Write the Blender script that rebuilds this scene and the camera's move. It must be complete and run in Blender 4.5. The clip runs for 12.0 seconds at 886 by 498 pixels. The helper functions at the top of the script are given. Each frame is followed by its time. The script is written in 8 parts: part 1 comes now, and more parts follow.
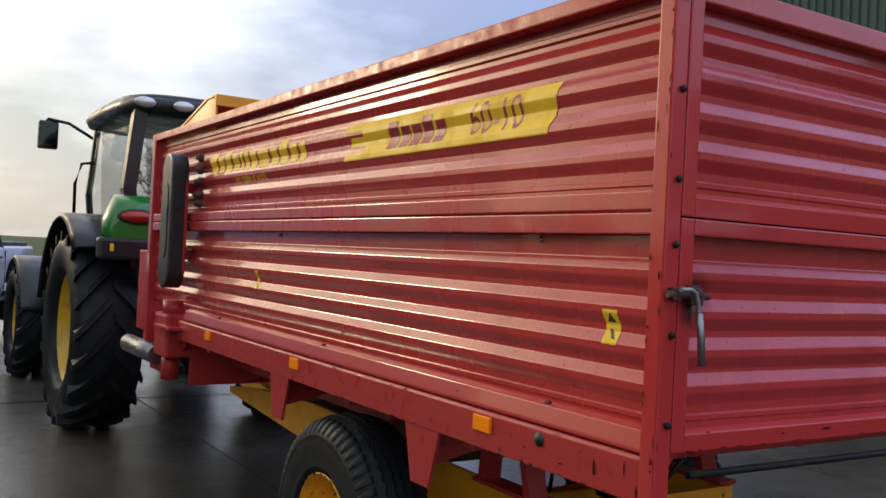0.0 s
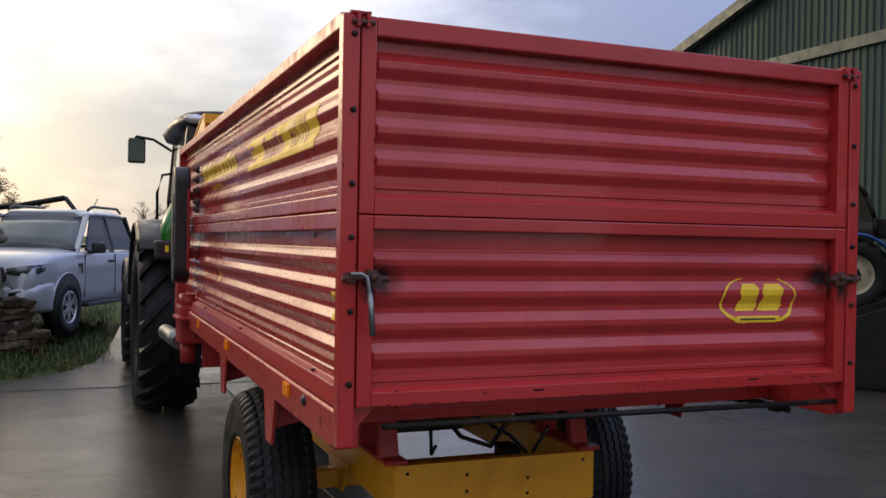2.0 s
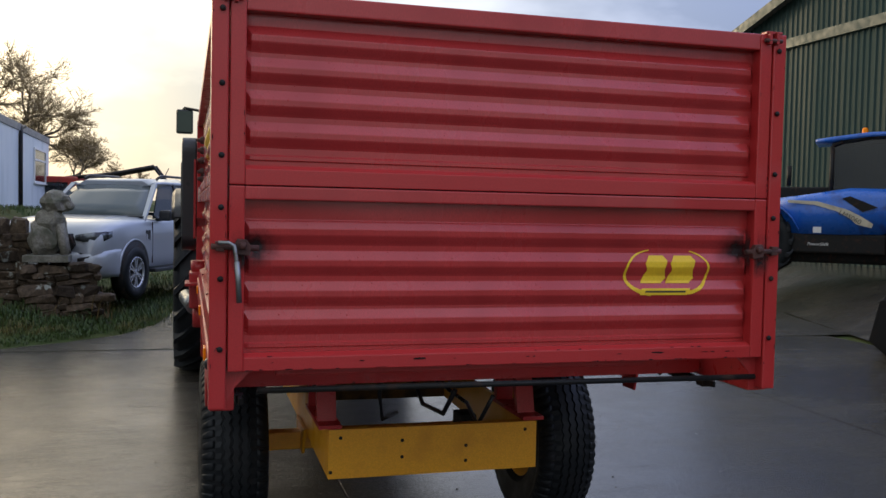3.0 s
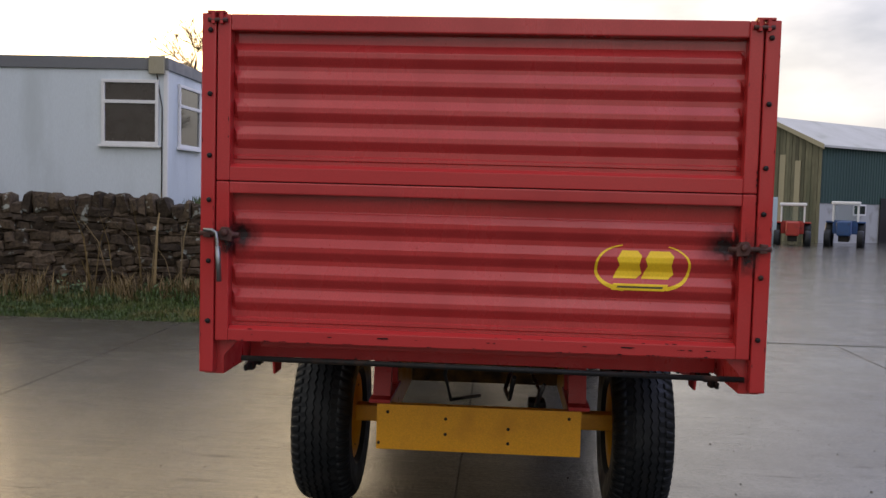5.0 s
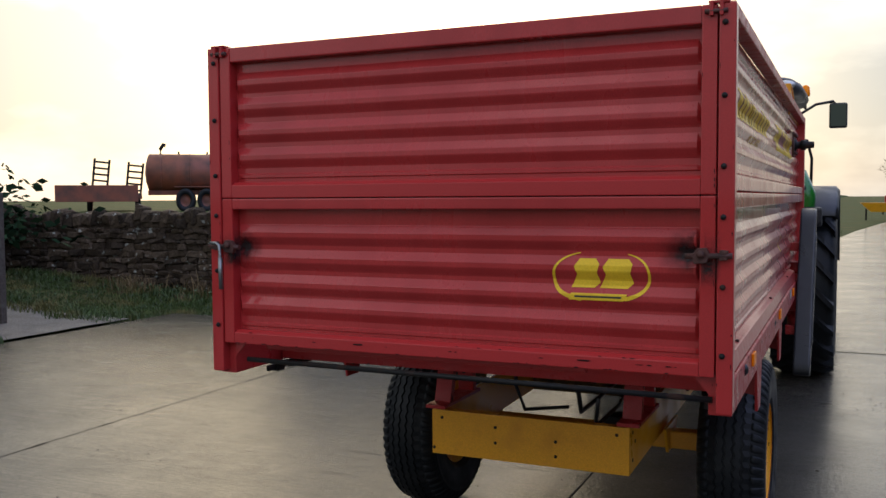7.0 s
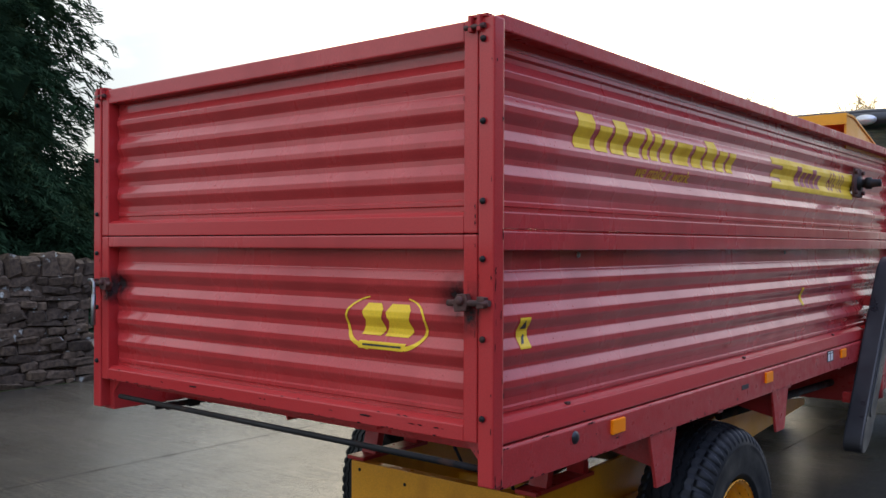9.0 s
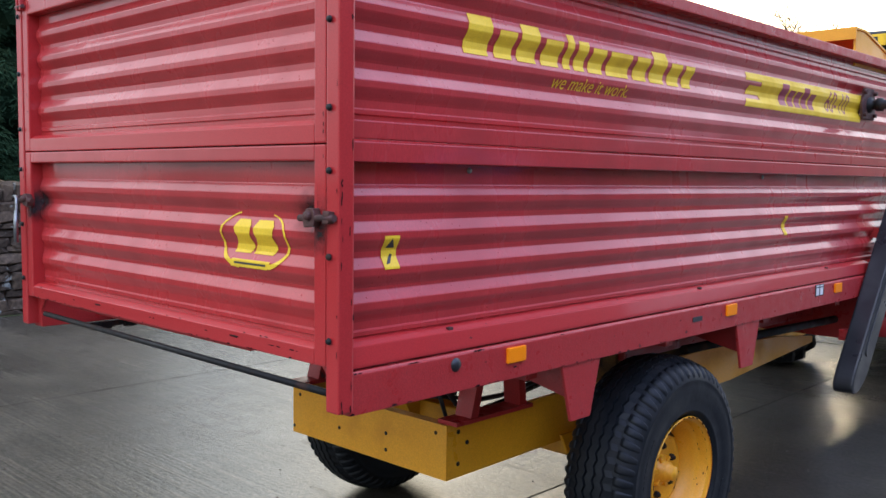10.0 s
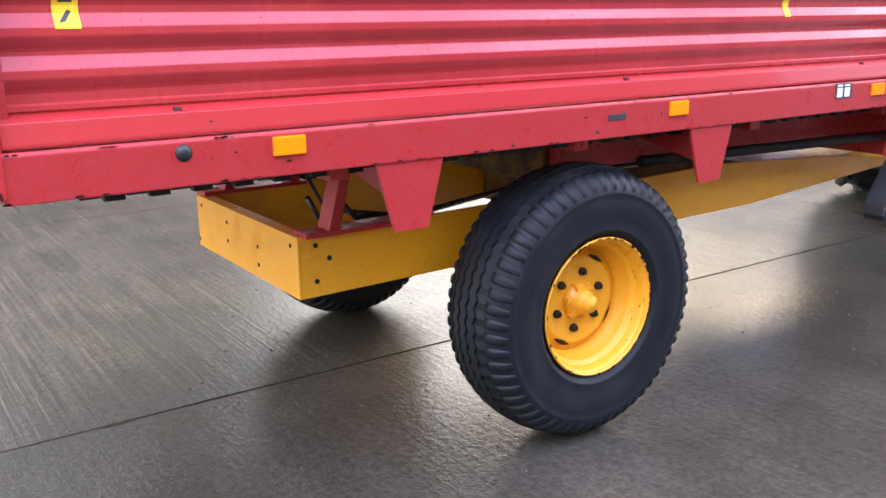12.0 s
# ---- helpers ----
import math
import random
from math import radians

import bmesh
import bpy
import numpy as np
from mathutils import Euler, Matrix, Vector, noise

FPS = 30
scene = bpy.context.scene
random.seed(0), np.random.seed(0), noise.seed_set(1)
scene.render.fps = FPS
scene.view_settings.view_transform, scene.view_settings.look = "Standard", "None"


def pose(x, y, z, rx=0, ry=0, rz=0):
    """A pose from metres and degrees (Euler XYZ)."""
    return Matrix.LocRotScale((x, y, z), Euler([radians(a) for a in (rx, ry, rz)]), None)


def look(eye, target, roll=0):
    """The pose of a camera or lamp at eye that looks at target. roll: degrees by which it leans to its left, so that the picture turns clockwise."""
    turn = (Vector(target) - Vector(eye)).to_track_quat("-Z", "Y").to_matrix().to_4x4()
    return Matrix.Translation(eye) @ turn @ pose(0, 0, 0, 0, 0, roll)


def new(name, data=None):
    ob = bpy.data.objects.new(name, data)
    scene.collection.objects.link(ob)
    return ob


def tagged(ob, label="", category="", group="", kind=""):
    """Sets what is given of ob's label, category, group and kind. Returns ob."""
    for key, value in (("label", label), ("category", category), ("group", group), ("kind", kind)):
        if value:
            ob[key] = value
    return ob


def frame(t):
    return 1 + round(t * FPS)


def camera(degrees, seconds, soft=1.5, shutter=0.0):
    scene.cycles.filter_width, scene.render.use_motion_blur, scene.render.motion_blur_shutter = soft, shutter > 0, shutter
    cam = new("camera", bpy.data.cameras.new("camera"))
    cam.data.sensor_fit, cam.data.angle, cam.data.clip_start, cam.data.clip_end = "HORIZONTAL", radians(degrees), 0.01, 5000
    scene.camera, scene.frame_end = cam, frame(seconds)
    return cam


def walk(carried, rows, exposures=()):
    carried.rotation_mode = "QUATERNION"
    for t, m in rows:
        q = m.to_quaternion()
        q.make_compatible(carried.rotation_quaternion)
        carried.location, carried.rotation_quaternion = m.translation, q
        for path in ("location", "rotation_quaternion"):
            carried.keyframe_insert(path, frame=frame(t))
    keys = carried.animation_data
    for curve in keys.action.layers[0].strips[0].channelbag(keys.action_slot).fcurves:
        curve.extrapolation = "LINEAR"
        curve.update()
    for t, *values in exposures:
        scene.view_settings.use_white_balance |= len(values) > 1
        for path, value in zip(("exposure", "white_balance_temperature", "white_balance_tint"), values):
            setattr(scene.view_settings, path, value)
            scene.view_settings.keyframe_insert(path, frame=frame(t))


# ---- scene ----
cam = camera(52.2, 12.0)

PATH = [
    (0, (-2.622, -1.547, 1.655), (-1.55, 0.141, 1.673), 2.9),
    (0.5, (-2.495, -1.933, 1.699), (-1.413, -0.252, 1.661), 3.1),
    (1, (-2.348, -2.23, 1.71), (-1.29, -0.534, 1.646), 1.8),
    (1.5, (-2.02, -2.469, 1.694), (-1.163, -0.662, 1.676), 1.5),
    (2, (-1.725, -2.588, 1.704), (-0.978, -0.733, 1.689), 1.0),
    (2.5, (-1.434, -2.684, 1.733), (-0.703, -0.823, 1.698), 1.6),
    (3, (-1.075, -2.849, 1.722), (-0.531, -0.927, 1.634), 1.2),
    (3.2, (-0.954, -2.882, 1.718), (-0.476, -0.943, 1.617), 0.6),
    (4.8, (0.010, -3.159, 1.737), (0.002, -1.160, 1.681), 2.2),
    (5, (0.077, -3.196, 1.757), (-0.052, -1.204, 1.635), 1.5),
    (5.5, (0.338, -3.212, 1.709), (0.04, -1.262, 1.384), 0.8),
    (6, (0.731, -3.136, 1.707), (0.202, -1.231, 1.405), 0.2),
    (6.5, (1.049, -3.034, 1.747), (0.407, -1.147, 1.582), 0.3),
    (6.7, (1.163, -3.005, 1.778), (0.444, -1.144, 1.642), -0.0),
    (8.3, (2.154, -2.364, 1.754), (1.045, -0.701, 1.676), 0.9),
    (8.5, (2.282, -2.261, 1.748), (1.115, -0.639, 1.669), 1.2),
    (9, (2.442, -1.997, 1.751), (1.188, -0.439, 1.743), 0.2),
    (9.5, (2.586, -1.759, 1.779), (1.261, -0.261, 1.789), -0.4),
    (10, (2.777, -1.462, 1.697), (1.397, -0.023, 1.542), 0.7),
    (10.5, (2.882, -1.177, 1.609), (1.443, 0.161, 1.232), 0.8),
    (11, (2.908, -0.867, 1.541), (1.426, 0.403, 1.107), 1.9),
    (11.5, (3.063, -0.545, 1.495), (1.5, 0.613, 1.03), 1.4),
    (12, (3.13, -0.253, 1.465), (1.528, 0.836, 0.967), -0.7),
]
EXPOSE = [(0, 0.5, 6400, 10), (0.5, 0.5, 6850, 15), (1, 0.5, 6900, 16), (1.5, 0.4, 6800, 14), (2, 0.3, 6600, 14), (3, 0.34, 6400, 9), (3.2, 0.34, 6400, 9), (5, 0.61, 7350, 13), (5.5, 1.35, 7900, 14), (6, 1.17, 7000, 10), (6.5, 0.58, 6700, 10),
          (6.7, 0.4, 6600, 10), (8.3, 0.15, 6200, 8), (8.5, 0.25, 6100, 8), (9, 0.85, 6250, 8), (9.5, 0.36, 6250, 8), (10, 1.5, 6150, 8), (10.5, 1.95, 6500, 10), (11, 2.15, 6550, 12), (11.5, 2.45, 6650, 14), (12, 2.78, 6750, 15)]
walk(cam, [(t, look(eye, target, roll)) for t, eye, target, roll in PATH], EXPOSE)

# ---------------------------------------------------------------- world, sun
SUN_YAW, SUN_EL = 26.0, 13.0
sun_from = Vector((-math.sin(radians(SUN_YAW)) * math.cos(radians(SUN_EL)), math.cos(radians(SUN_YAW)) * math.cos(radians(SUN_EL)), math.sin(radians(SUN_EL))))
sun = new("sun", bpy.data.lights.new("sun", "SUN"))
sun.data.energy, sun.data.angle, sun.data.color = 0.75, radians(11), (1.0, 0.78, 0.50)
sun.matrix_world = look(sun_from * 50, (0, 0, 0))

world = bpy.data.worlds.new("world")
scene.world = world
world.use_nodes = True
wn, wl = world.node_tree.nodes, world.node_tree.links
wn.clear()


def wnode(kind, **kw):
    n = wn.new(kind)
    for k, v in kw.items():
        if k in n.inputs:
            n.inputs[k].default_value = v
    return n


sky = wn.new("ShaderNodeTexSky")
sky.sky_type, sky.sun_disc = "NISHITA", False
sky.sun_elevation, sky.sun_rotation = radians(SUN_EL), radians(-SUN_YAW)
sky.air_density, sky.dust_density = 1.0, 2.0
wco = wn.new("ShaderNodeTexCoord")
wmap = wn.new("ShaderNodeMapping")
wmap.inputs["Scale"].default_value = (1.0, 1.0, 2.6)
wl.new(wco.outputs["Generated"], wmap.inputs["Vector"])
wnoise = wnode("ShaderNodeTexNoise", Scale=2.3, Detail=6.0, Roughness=0.52)
wl.new(wmap.outputs["Vector"], wnoise.inputs["Vector"])
wramp = wn.new("ShaderNodeValToRGB")
wramp.color_ramp.elements[0].position, wramp.color_ramp.elements[0].color = 0.43, (2.8, 3.15, 3.75, 1)
wramp.color_ramp.elements[1].position, wramp.color_ramp.elements[1].color = 0.66, (7.2, 7.5, 7.9, 1)
wl.new(wnoise.outputs["Fac"], wramp.inputs["Fac"])
wdot = wn.new("ShaderNodeVectorMath")
wdot.operation = "DOT_PRODUCT"
wdot.inputs[1].default_value = sun_from
wl.new(wco.outputs["Generated"], wdot.inputs[0])


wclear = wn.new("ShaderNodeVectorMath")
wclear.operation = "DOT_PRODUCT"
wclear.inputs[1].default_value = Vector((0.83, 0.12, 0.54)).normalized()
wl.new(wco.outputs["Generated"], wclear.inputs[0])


def wlobe(lo, hi, tint, src, near=wdot):
    """A factor on the cloud that grows with the nearness to a direction, the sun's as a rule."""
    r = wn.new("ShaderNodeMapRange")
    r.interpolation_type = "SMOOTHSTEP"
    for k, v in (("From Min", lo), ("From Max", hi), ("To Min", 0.0), ("To Max", 1.0)):
        r.inputs[k].default_value = v
    wl.new(near.outputs["Value"], r.inputs["Value"])
    x = wn.new("ShaderNodeMix")
    x.data_type, x.blend_type = "RGBA", "MULTIPLY"
    x.inputs[7].default_value = (*tint, 1)
    wl.new(r.outputs["Result"], x.inputs[0])
    wl.new(src, x.inputs[6])
    return x.outputs[2]


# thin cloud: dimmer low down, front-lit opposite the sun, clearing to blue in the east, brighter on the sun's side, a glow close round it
wsep = wn.new("ShaderNodeSeparateXYZ")
wl.new(wco.outputs["Generated"], wsep.inputs["Vector"])
whigh = wn.new("ShaderNodeMapRange")
whigh.interpolation_type = "SMOOTHSTEP"
for k, v in (("From Min", 0.08), ("From Max", 0.55), ("To Min", 0.70), ("To Max", 1.30)):
    whigh.inputs[k].default_value = v
wl.new(wsep.outputs["Z"], whigh.inputs["Value"])
wtall = wn.new("ShaderNodeVectorMath")
wtall.operation = "SCALE"
wl.new(wramp.outputs["Color"], wtall.inputs[0])
wl.new(whigh.outputs["Result"], wtall.inputs["Scale"])
wback = wlobe(0.30, -0.40, (1.58, 1.52, 1.46), wtall.outputs["Vector"])
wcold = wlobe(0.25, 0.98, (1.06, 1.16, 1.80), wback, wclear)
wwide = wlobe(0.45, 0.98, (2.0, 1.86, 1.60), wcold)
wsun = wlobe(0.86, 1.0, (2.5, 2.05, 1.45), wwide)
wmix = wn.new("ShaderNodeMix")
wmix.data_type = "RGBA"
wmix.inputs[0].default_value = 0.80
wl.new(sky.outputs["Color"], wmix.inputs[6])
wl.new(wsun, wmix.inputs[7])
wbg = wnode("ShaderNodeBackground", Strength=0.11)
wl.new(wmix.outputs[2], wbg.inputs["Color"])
wout = wn.new("ShaderNodeOutputWorld")
wl.new(wbg.outputs["Background"], wout.inputs["Surface"])


# ---------------------------------------------------------------- materials
def material(name, color, rough=0.5, metal=0.0, spot=None, spot_at=(0.55, 0.7), spot_scale=6.0, grain=0.0, grain_scale=60.0,
             bump=0.0, bump_scale=80.0, stretch=(1, 1, 1), vary=0.0, rough_vary=0.15, coat=0.0, spec=0.5, island=False):
    """A node material: colour broken up at two scales, blotches of a second colour, roughness and bump."""
    m = bpy.data.materials.new(name)
    m.use_nodes = True
    n, l = m.node_tree.nodes, m.node_tree.links
    bsdf = n["Principled BSDF"]
    bsdf.inputs["Metallic"].default_value = metal
    bsdf.inputs["Coat Weight"].default_value = coat
    bsdf.inputs["Coat Roughness"].default_value = 0.07
    bsdf.inputs["Specular IOR Level"].default_value = spec
    mp = n.new("ShaderNodeMapping")
    mp.inputs["Scale"].default_value = stretch
    geo = n.new("ShaderNodeNewGeometry")
    l.new(geo.outputs["Position"], mp.inputs["Vector"])

    def noisy(scale, detail=4.0):
        t = n.new("ShaderNodeTexNoise")
        t.inputs["Scale"].default_value, t.inputs["Detail"].default_value = scale, detail
        l.new(mp.outputs["Vector"], t.inputs["Vector"])
        return t

    def mixed(fac, a, b, mode="MIX"):
        x = n.new("ShaderNodeMix")
        x.data_type, x.blend_type = "RGBA", mode
        for sock, v in ((0, fac), (6, a), (7, b)):
            if hasattr(v, "is_linked"):
                l.new(v, x.inputs[sock])
            else:
                x.inputs[sock].default_value = v if sock == 0 else (*v, 1)
        return x.outputs[2]

    def ranged(sock, a, b, c, d):
        r = n.new("ShaderNodeMapRange")
        for k, v in (("From Min", a), ("From Max", b), ("To Min", c), ("To Max", d)):
            r.inputs[k].default_value = v
        l.new(sock, r.inputs["Value"])
        return r.outputs["Result"]

    big = noisy(spot_scale, 5.0)
    fine = noisy(grain_scale, 3.0)
    tone = ranged(fine.outputs["Fac"], 0.3, 0.7, 1.0 - grain, 1.0 + grain)
    g = n.new("ShaderNodeCombineColor")
    for k in ("Red", "Green", "Blue"):
        l.new(tone, g.inputs[k])
    c = mixed(1.0, color, g.outputs["Color"], "MULTIPLY")
    if spot:
        c = mixed(ranged(big.outputs["Fac"], *spot_at, 0.0, 1.0), c, spot)
    if vary:
        src = geo.outputs["Random Per Island"]
        if not island:
            info = n.new("ShaderNodeObjectInfo")
            src = info.outputs["Random"]
        tv = ranged(src, 0.0, 1.0, 1.0 - vary, 1.0 + vary)
        g2 = n.new("ShaderNodeCombineColor")
        for k in ("Red", "Green", "Blue"):
            l.new(tv, g2.inputs[k])
        c = mixed(1.0, c, g2.outputs["Color"], "MULTIPLY")
    l.new(c, bsdf.inputs["Base Color"])
    l.new(ranged(big.outputs["Fac"], 0.3, 0.7, max(0.03, rough - rough_vary), min(1.0, rough + rough_vary)), bsdf.inputs["Roughness"])
    if bump:
        t = noisy(bump_scale, 4.0)
        b = n.new("ShaderNodeBump")
        b.inputs["Strength"].default_value = bump
        b.inputs["Distance"].default_value = 0.01
        l.new(t.outputs["Fac"], b.inputs["Height"])
        l.new(b.outputs["Normal"], bsdf.inputs["Normal"])
    return m


def smear(name, color, top=0.85):
    """A greasy rub mark that fades out unevenly from its middle."""
    m = bpy.data.materials.new(name)
    m.use_nodes = True
    n, l = m.node_tree.nodes, m.node_tree.links
    b = n["Principled BSDF"]
    b.inputs["Base Color"].default_value, b.inputs["Roughness"].default_value = (*color, 1), 0.6
    at = n.new("ShaderNodeVertexColor")
    at.layer_name = "fade"
    t = n.new("ShaderNodeTexNoise")
    t.inputs["Scale"].default_value, t.inputs["Detail"].default_value = 38.0, 4.0
    g = n.new("ShaderNodeNewGeometry")
    l.new(g.outputs["Position"], t.inputs["Vector"])
    mu = n.new("ShaderNodeMath")
    mu.operation = "MULTIPLY"
    l.new(at.outputs["Color"], mu.inputs[0])
    l.new(t.outputs["Fac"], mu.inputs[1])
    r = n.new("ShaderNodeMapRange")
    for k, v in (("From Min", 0.05), ("From Max", 0.42), ("To Min", 0.0), ("To Max", top)):
        r.inputs[k].default_value = v
    l.new(mu.outputs["Value"], r.inputs["Value"])
    l.new(r.outputs["Result"], b.inputs["Alpha"])
    return m


def glass(name, tint, rough=0.02, alpha=0.35):
    m = bpy.data.materials.new(name)
    m.use_nodes = True
    b = m.node_tree.nodes["Principled BSDF"]
    b.inputs["Base Color"].default_value = (*tint, 1)
    b.inputs["Roughness"].default_value = rough
    b.inputs["Alpha"].default_value = alpha
    return m


M_RED = material("red_paint", (0.445, 0.037, 0.038), 0.30, spot=(0.37, 0.029, 0.030), spot_at=(0.42, 0.70), spot_scale=5.0, stretch=(1, 1, 0.3), grain=0.12, grain_scale=260, bump=0.02, bump_scale=200, rough_vary=0.08, coat=0.52, spec=0.2)
M_DROP = material("water_drop", (0.40, 0.03, 0.028), 0.08, grain=0.02, spec=0.6, rough_vary=0.02)
M_REDCHIP = material("chipped_red_paint", (0.435, 0.029, 0.030), 0.32, spot=(0.045, 0.014, 0.014), spot_at=(0.725, 0.735), spot_scale=24.0, grain=0.10, grain_scale=240, bump=0.03, bump_scale=220, rough_vary=0.04, coat=0.4, spec=0.2)
M_REDWORN = material("worn_red_paint", (0.39, 0.028, 0.028), 0.38, spot=(0.09, 0.018, 0.018), spot_at=(0.69, 0.72), spot_scale=17.0, spec=0.35, grain=0.15, grain_scale=200, bump=0.1, bump_scale=120)
M_YEL = material("yellow_paint", (0.78, 0.355, 0.014), 0.40, spot=(0.60, 0.25, 0.012), spot_at=(0.55, 0.8), spot_scale=5.0, grain=0.1, grain_scale=180, bump=0.05)
M_RIM = material("chipped_yellow_paint", (0.76, 0.345, 0.014), 0.42, spot=(0.06, 0.02, 0.012), spot_at=(0.72, 0.735), spot_scale=22.0, grain=0.08, grain_scale=150, bump=0.04)
M_DECAL = material("yellow_vinyl", (0.84, 0.56, 0.030), 0.5, spec=0.3, spot=(0.68, 0.42, 0.028), spot_at=(0.5, 0.8), spot_scale=12, grain=0.12, grain_scale=300)
M_TYRE = material("wet_tyre_rubber", (0.010, 0.012, 0.014), 0.50, spec=0.22, spot=(0.017, 0.017, 0.018), spot_at=(0.5, 0.75), spot_scale=8, grain=0.2, grain_scale=90, bump=0.06, bump_scale=70)
# yellow taken down to blotchy dark brown, so the gap under the box reads dark
M_DARKYEL = material("dark_brown_yellow_paint", (0.16, 0.085, 0.022), 0.7, spot=(0.05, 0.034, 0.02), spot_at=(0.42, 0.62), spot_scale=9.0, grain=0.25, grain_scale=120, bump=0.2, bump_scale=90, spec=0.25)
M_BLACK = material("black_steel", (0.010, 0.010, 0.010), 0.55, spec=0.25, spot=(0.06, 0.03, 0.02), spot_at=(0.55, 0.75), spot_scale=14, grain=0.2)
M_PLASTIC = material("black_plastic", (0.014, 0.015, 0.018), 0.40, spot=(0.026, 0.026, 0.029), spot_scale=6, grain=0.1, bump=0.05)
M_STEEL = material("dull_steel", (0.26, 0.27, 0.27), 0.38, metal=0.9, spot=(0.2, 0.14, 0.09), spot_at=(0.6, 0.75), spot_scale=30)
M_RUST = material("rusty_steel", (0.075, 0.026, 0.020), 0.65, spot=(0.04, 0.02, 0.016), spot_scale=25, grain=0.2, bump=0.3, bump_scale=140)
M_AMBER = material("amber_reflector", (1.0, 0.27, 0.004), 0.35, spec=0.15, grain=0.1, grain_scale=400)
M_GREEN = material("tractor_green_paint", (0.012, 0.16, 0.018), 0.28, grain=0.05, coat=0.3)
M_BLUE = material("blue_paint", (0.014, 0.11, 0.48), 0.32, spot=(0.02, 0.06, 0.25), spot_scale=4, grain=0.06, coat=0.2)
M_WHITE = material("white_paint", (0.72, 0.72, 0.70), 0.45, grain=0.05)
M_SILVER = material("silver_car_paint", (0.36, 0.385, 0.42), 0.34, metal=0.3, grain=0.01, coat=0.7, rough_vary=0.02)
M_GLASS = glass("dark_glass", (0.015, 0.02, 0.022), 0.03, 0.85)
M_CABGLASS = glass("cab_glass", (0.12, 0.20, 0.18), 0.03, 0.22)
# base colour lifted to stand in for the pale reflection on the pickup's windscreen
M_SCREEN = glass("windscreen_glass", (0.11, 0.13, 0.13), 0.06, 0.92)
M_CABIN = material("cabin_cladding", (0.60, 0.66, 0.68), 0.5, spot=(0.45, 0.50, 0.50), spot_at=(0.5, 0.8), spot_scale=1.5, grain=0.04, stretch=(1, 1, 0.25), bump=0.03)
M_CONC = material("concrete_plain", (0.16, 0.15, 0.13), 0.6, spot=(0.17, 0.165, 0.15), spot_scale=1.2, grain=0.15, grain_scale=50, bump=0.2)
M_CLAD = material("green_barn_cladding", (0.034, 0.066, 0.060), 0.62, spec=0.2, spot=(0.046, 0.082, 0.074), spot_at=(0.45, 0.75), spot_scale=0.9, grain=0.1, stretch=(1, 1, 0.12), bump=0.04, vary=0.15, island=True)
M_CREAM = material("cream_barn_cladding", (0.33, 0.295, 0.20), 0.55, spot=(0.34, 0.31, 0.22), spot_scale=1.2, grain=0.08, stretch=(1, 1, 0.2))
M_TRIM = material("green_trim", (0.034, 0.064, 0.056), 0.5, grain=0.08)
M_TANK = material("rusty_tank_paint", (0.22, 0.065, 0.035), 0.55, spot=(0.11, 0.05, 0.035), spot_at=(0.4, 0.7), spot_scale=2.2, grain=0.15, bump=0.1)
M_CONT = material("green_container_paint", (0.10, 0.26, 0.10), 0.5, spot=(0.16, 0.25, 0.13), spot_scale=2, grain=0.1)
M_ORANGE = material("orange_door_paint", (0.60, 0.11, 0.05), 0.45, grain=0.05)
M_STONE = material("dark_field_stone", (0.066, 0.047, 0.030), 0.85, spec=0.25, spot=(0.27, 0.28, 0.24), spot_at=(0.63, 0.69), spot_scale=7.0, grain=0.45, grain_scale=22, bump=0.8, bump_scale=30, vary=0.5)
M_STONEJ = material("joined_field_stone", (0.066, 0.047, 0.030), 0.85, spec=0.25, spot=(0.27, 0.28, 0.24), spot_at=(0.63, 0.69), spot_scale=7.0, grain=0.45, grain_scale=22, bump=0.8, bump_scale=30, vary=0.5, island=True)
M_GRASS = material("grass_blades", (0.045, 0.078, 0.014), 0.6, spot=(0.15, 0.12, 0.035), spot_at=(0.5, 0.7), spot_scale=1.6, grain=0.3, grain_scale=9, vary=0.35, island=True)
M_STRAW = material("dead_straw", (0.17, 0.115, 0.045), 0.7, grain=0.2, vary=0.3, island=True)
M_FIELD = material("wet_field", (0.045, 0.062, 0.018), 0.9, spec=0.08, spot=(0.10, 0.085, 0.035), spot_scale=0.4, grain=0.3, grain_scale=7, bump=0.6, bump_scale=12)
M_BARK = material("bark", (0.07, 0.055, 0.042), 0.85, spot=(0.11, 0.105, 0.08), spot_scale=6, grain=0.3, grain_scale=30, bump=0.6, bump_scale=30)
M_TWIG = material("winter_twigs", (0.26, 0.19, 0.10), 0.8, grain=0.2, vary=0.3, island=True)
M_NEEDLE = material("conifer_needles", (0.018, 0.038, 0.018), 0.95, spec=0.02, spot=(0.03, 0.05, 0.02), spot_scale=1.5, grain=0.3, vary=0.4, island=True)
M_WEED = material("pale_weeds", (0.10, 0.15, 0.07), 0.6, grain=0.2, vary=0.4, island=True)
M_GRAVEL = material("pale_gravel", (0.14, 0.127, 0.105), 0.8, spot=(0.12, 0.11, 0.09), spot_scale=2.5, grain=0.4, grain_scale=40, bump=0.8, bump_scale=40)
M_BLACKINK = material("black_ink", (0.03, 0.03, 0.03), 0.5, grain=0.05)
M_SMEAR = smear("grease_smear", (0.018, 0.007, 0.007), 0.95)
M_SEAM = material("dark_seam", (0.03, 0.010, 0.010), 0.8, grain=0.1, spec=0.1)
M_LETTER = material("red_lettering", (0.30, 0.015, 0.05), 0.45, grain=0.05)


# ---------------------------------------------------------------- mesh helpers
def bm_new():
    return bmesh.new()


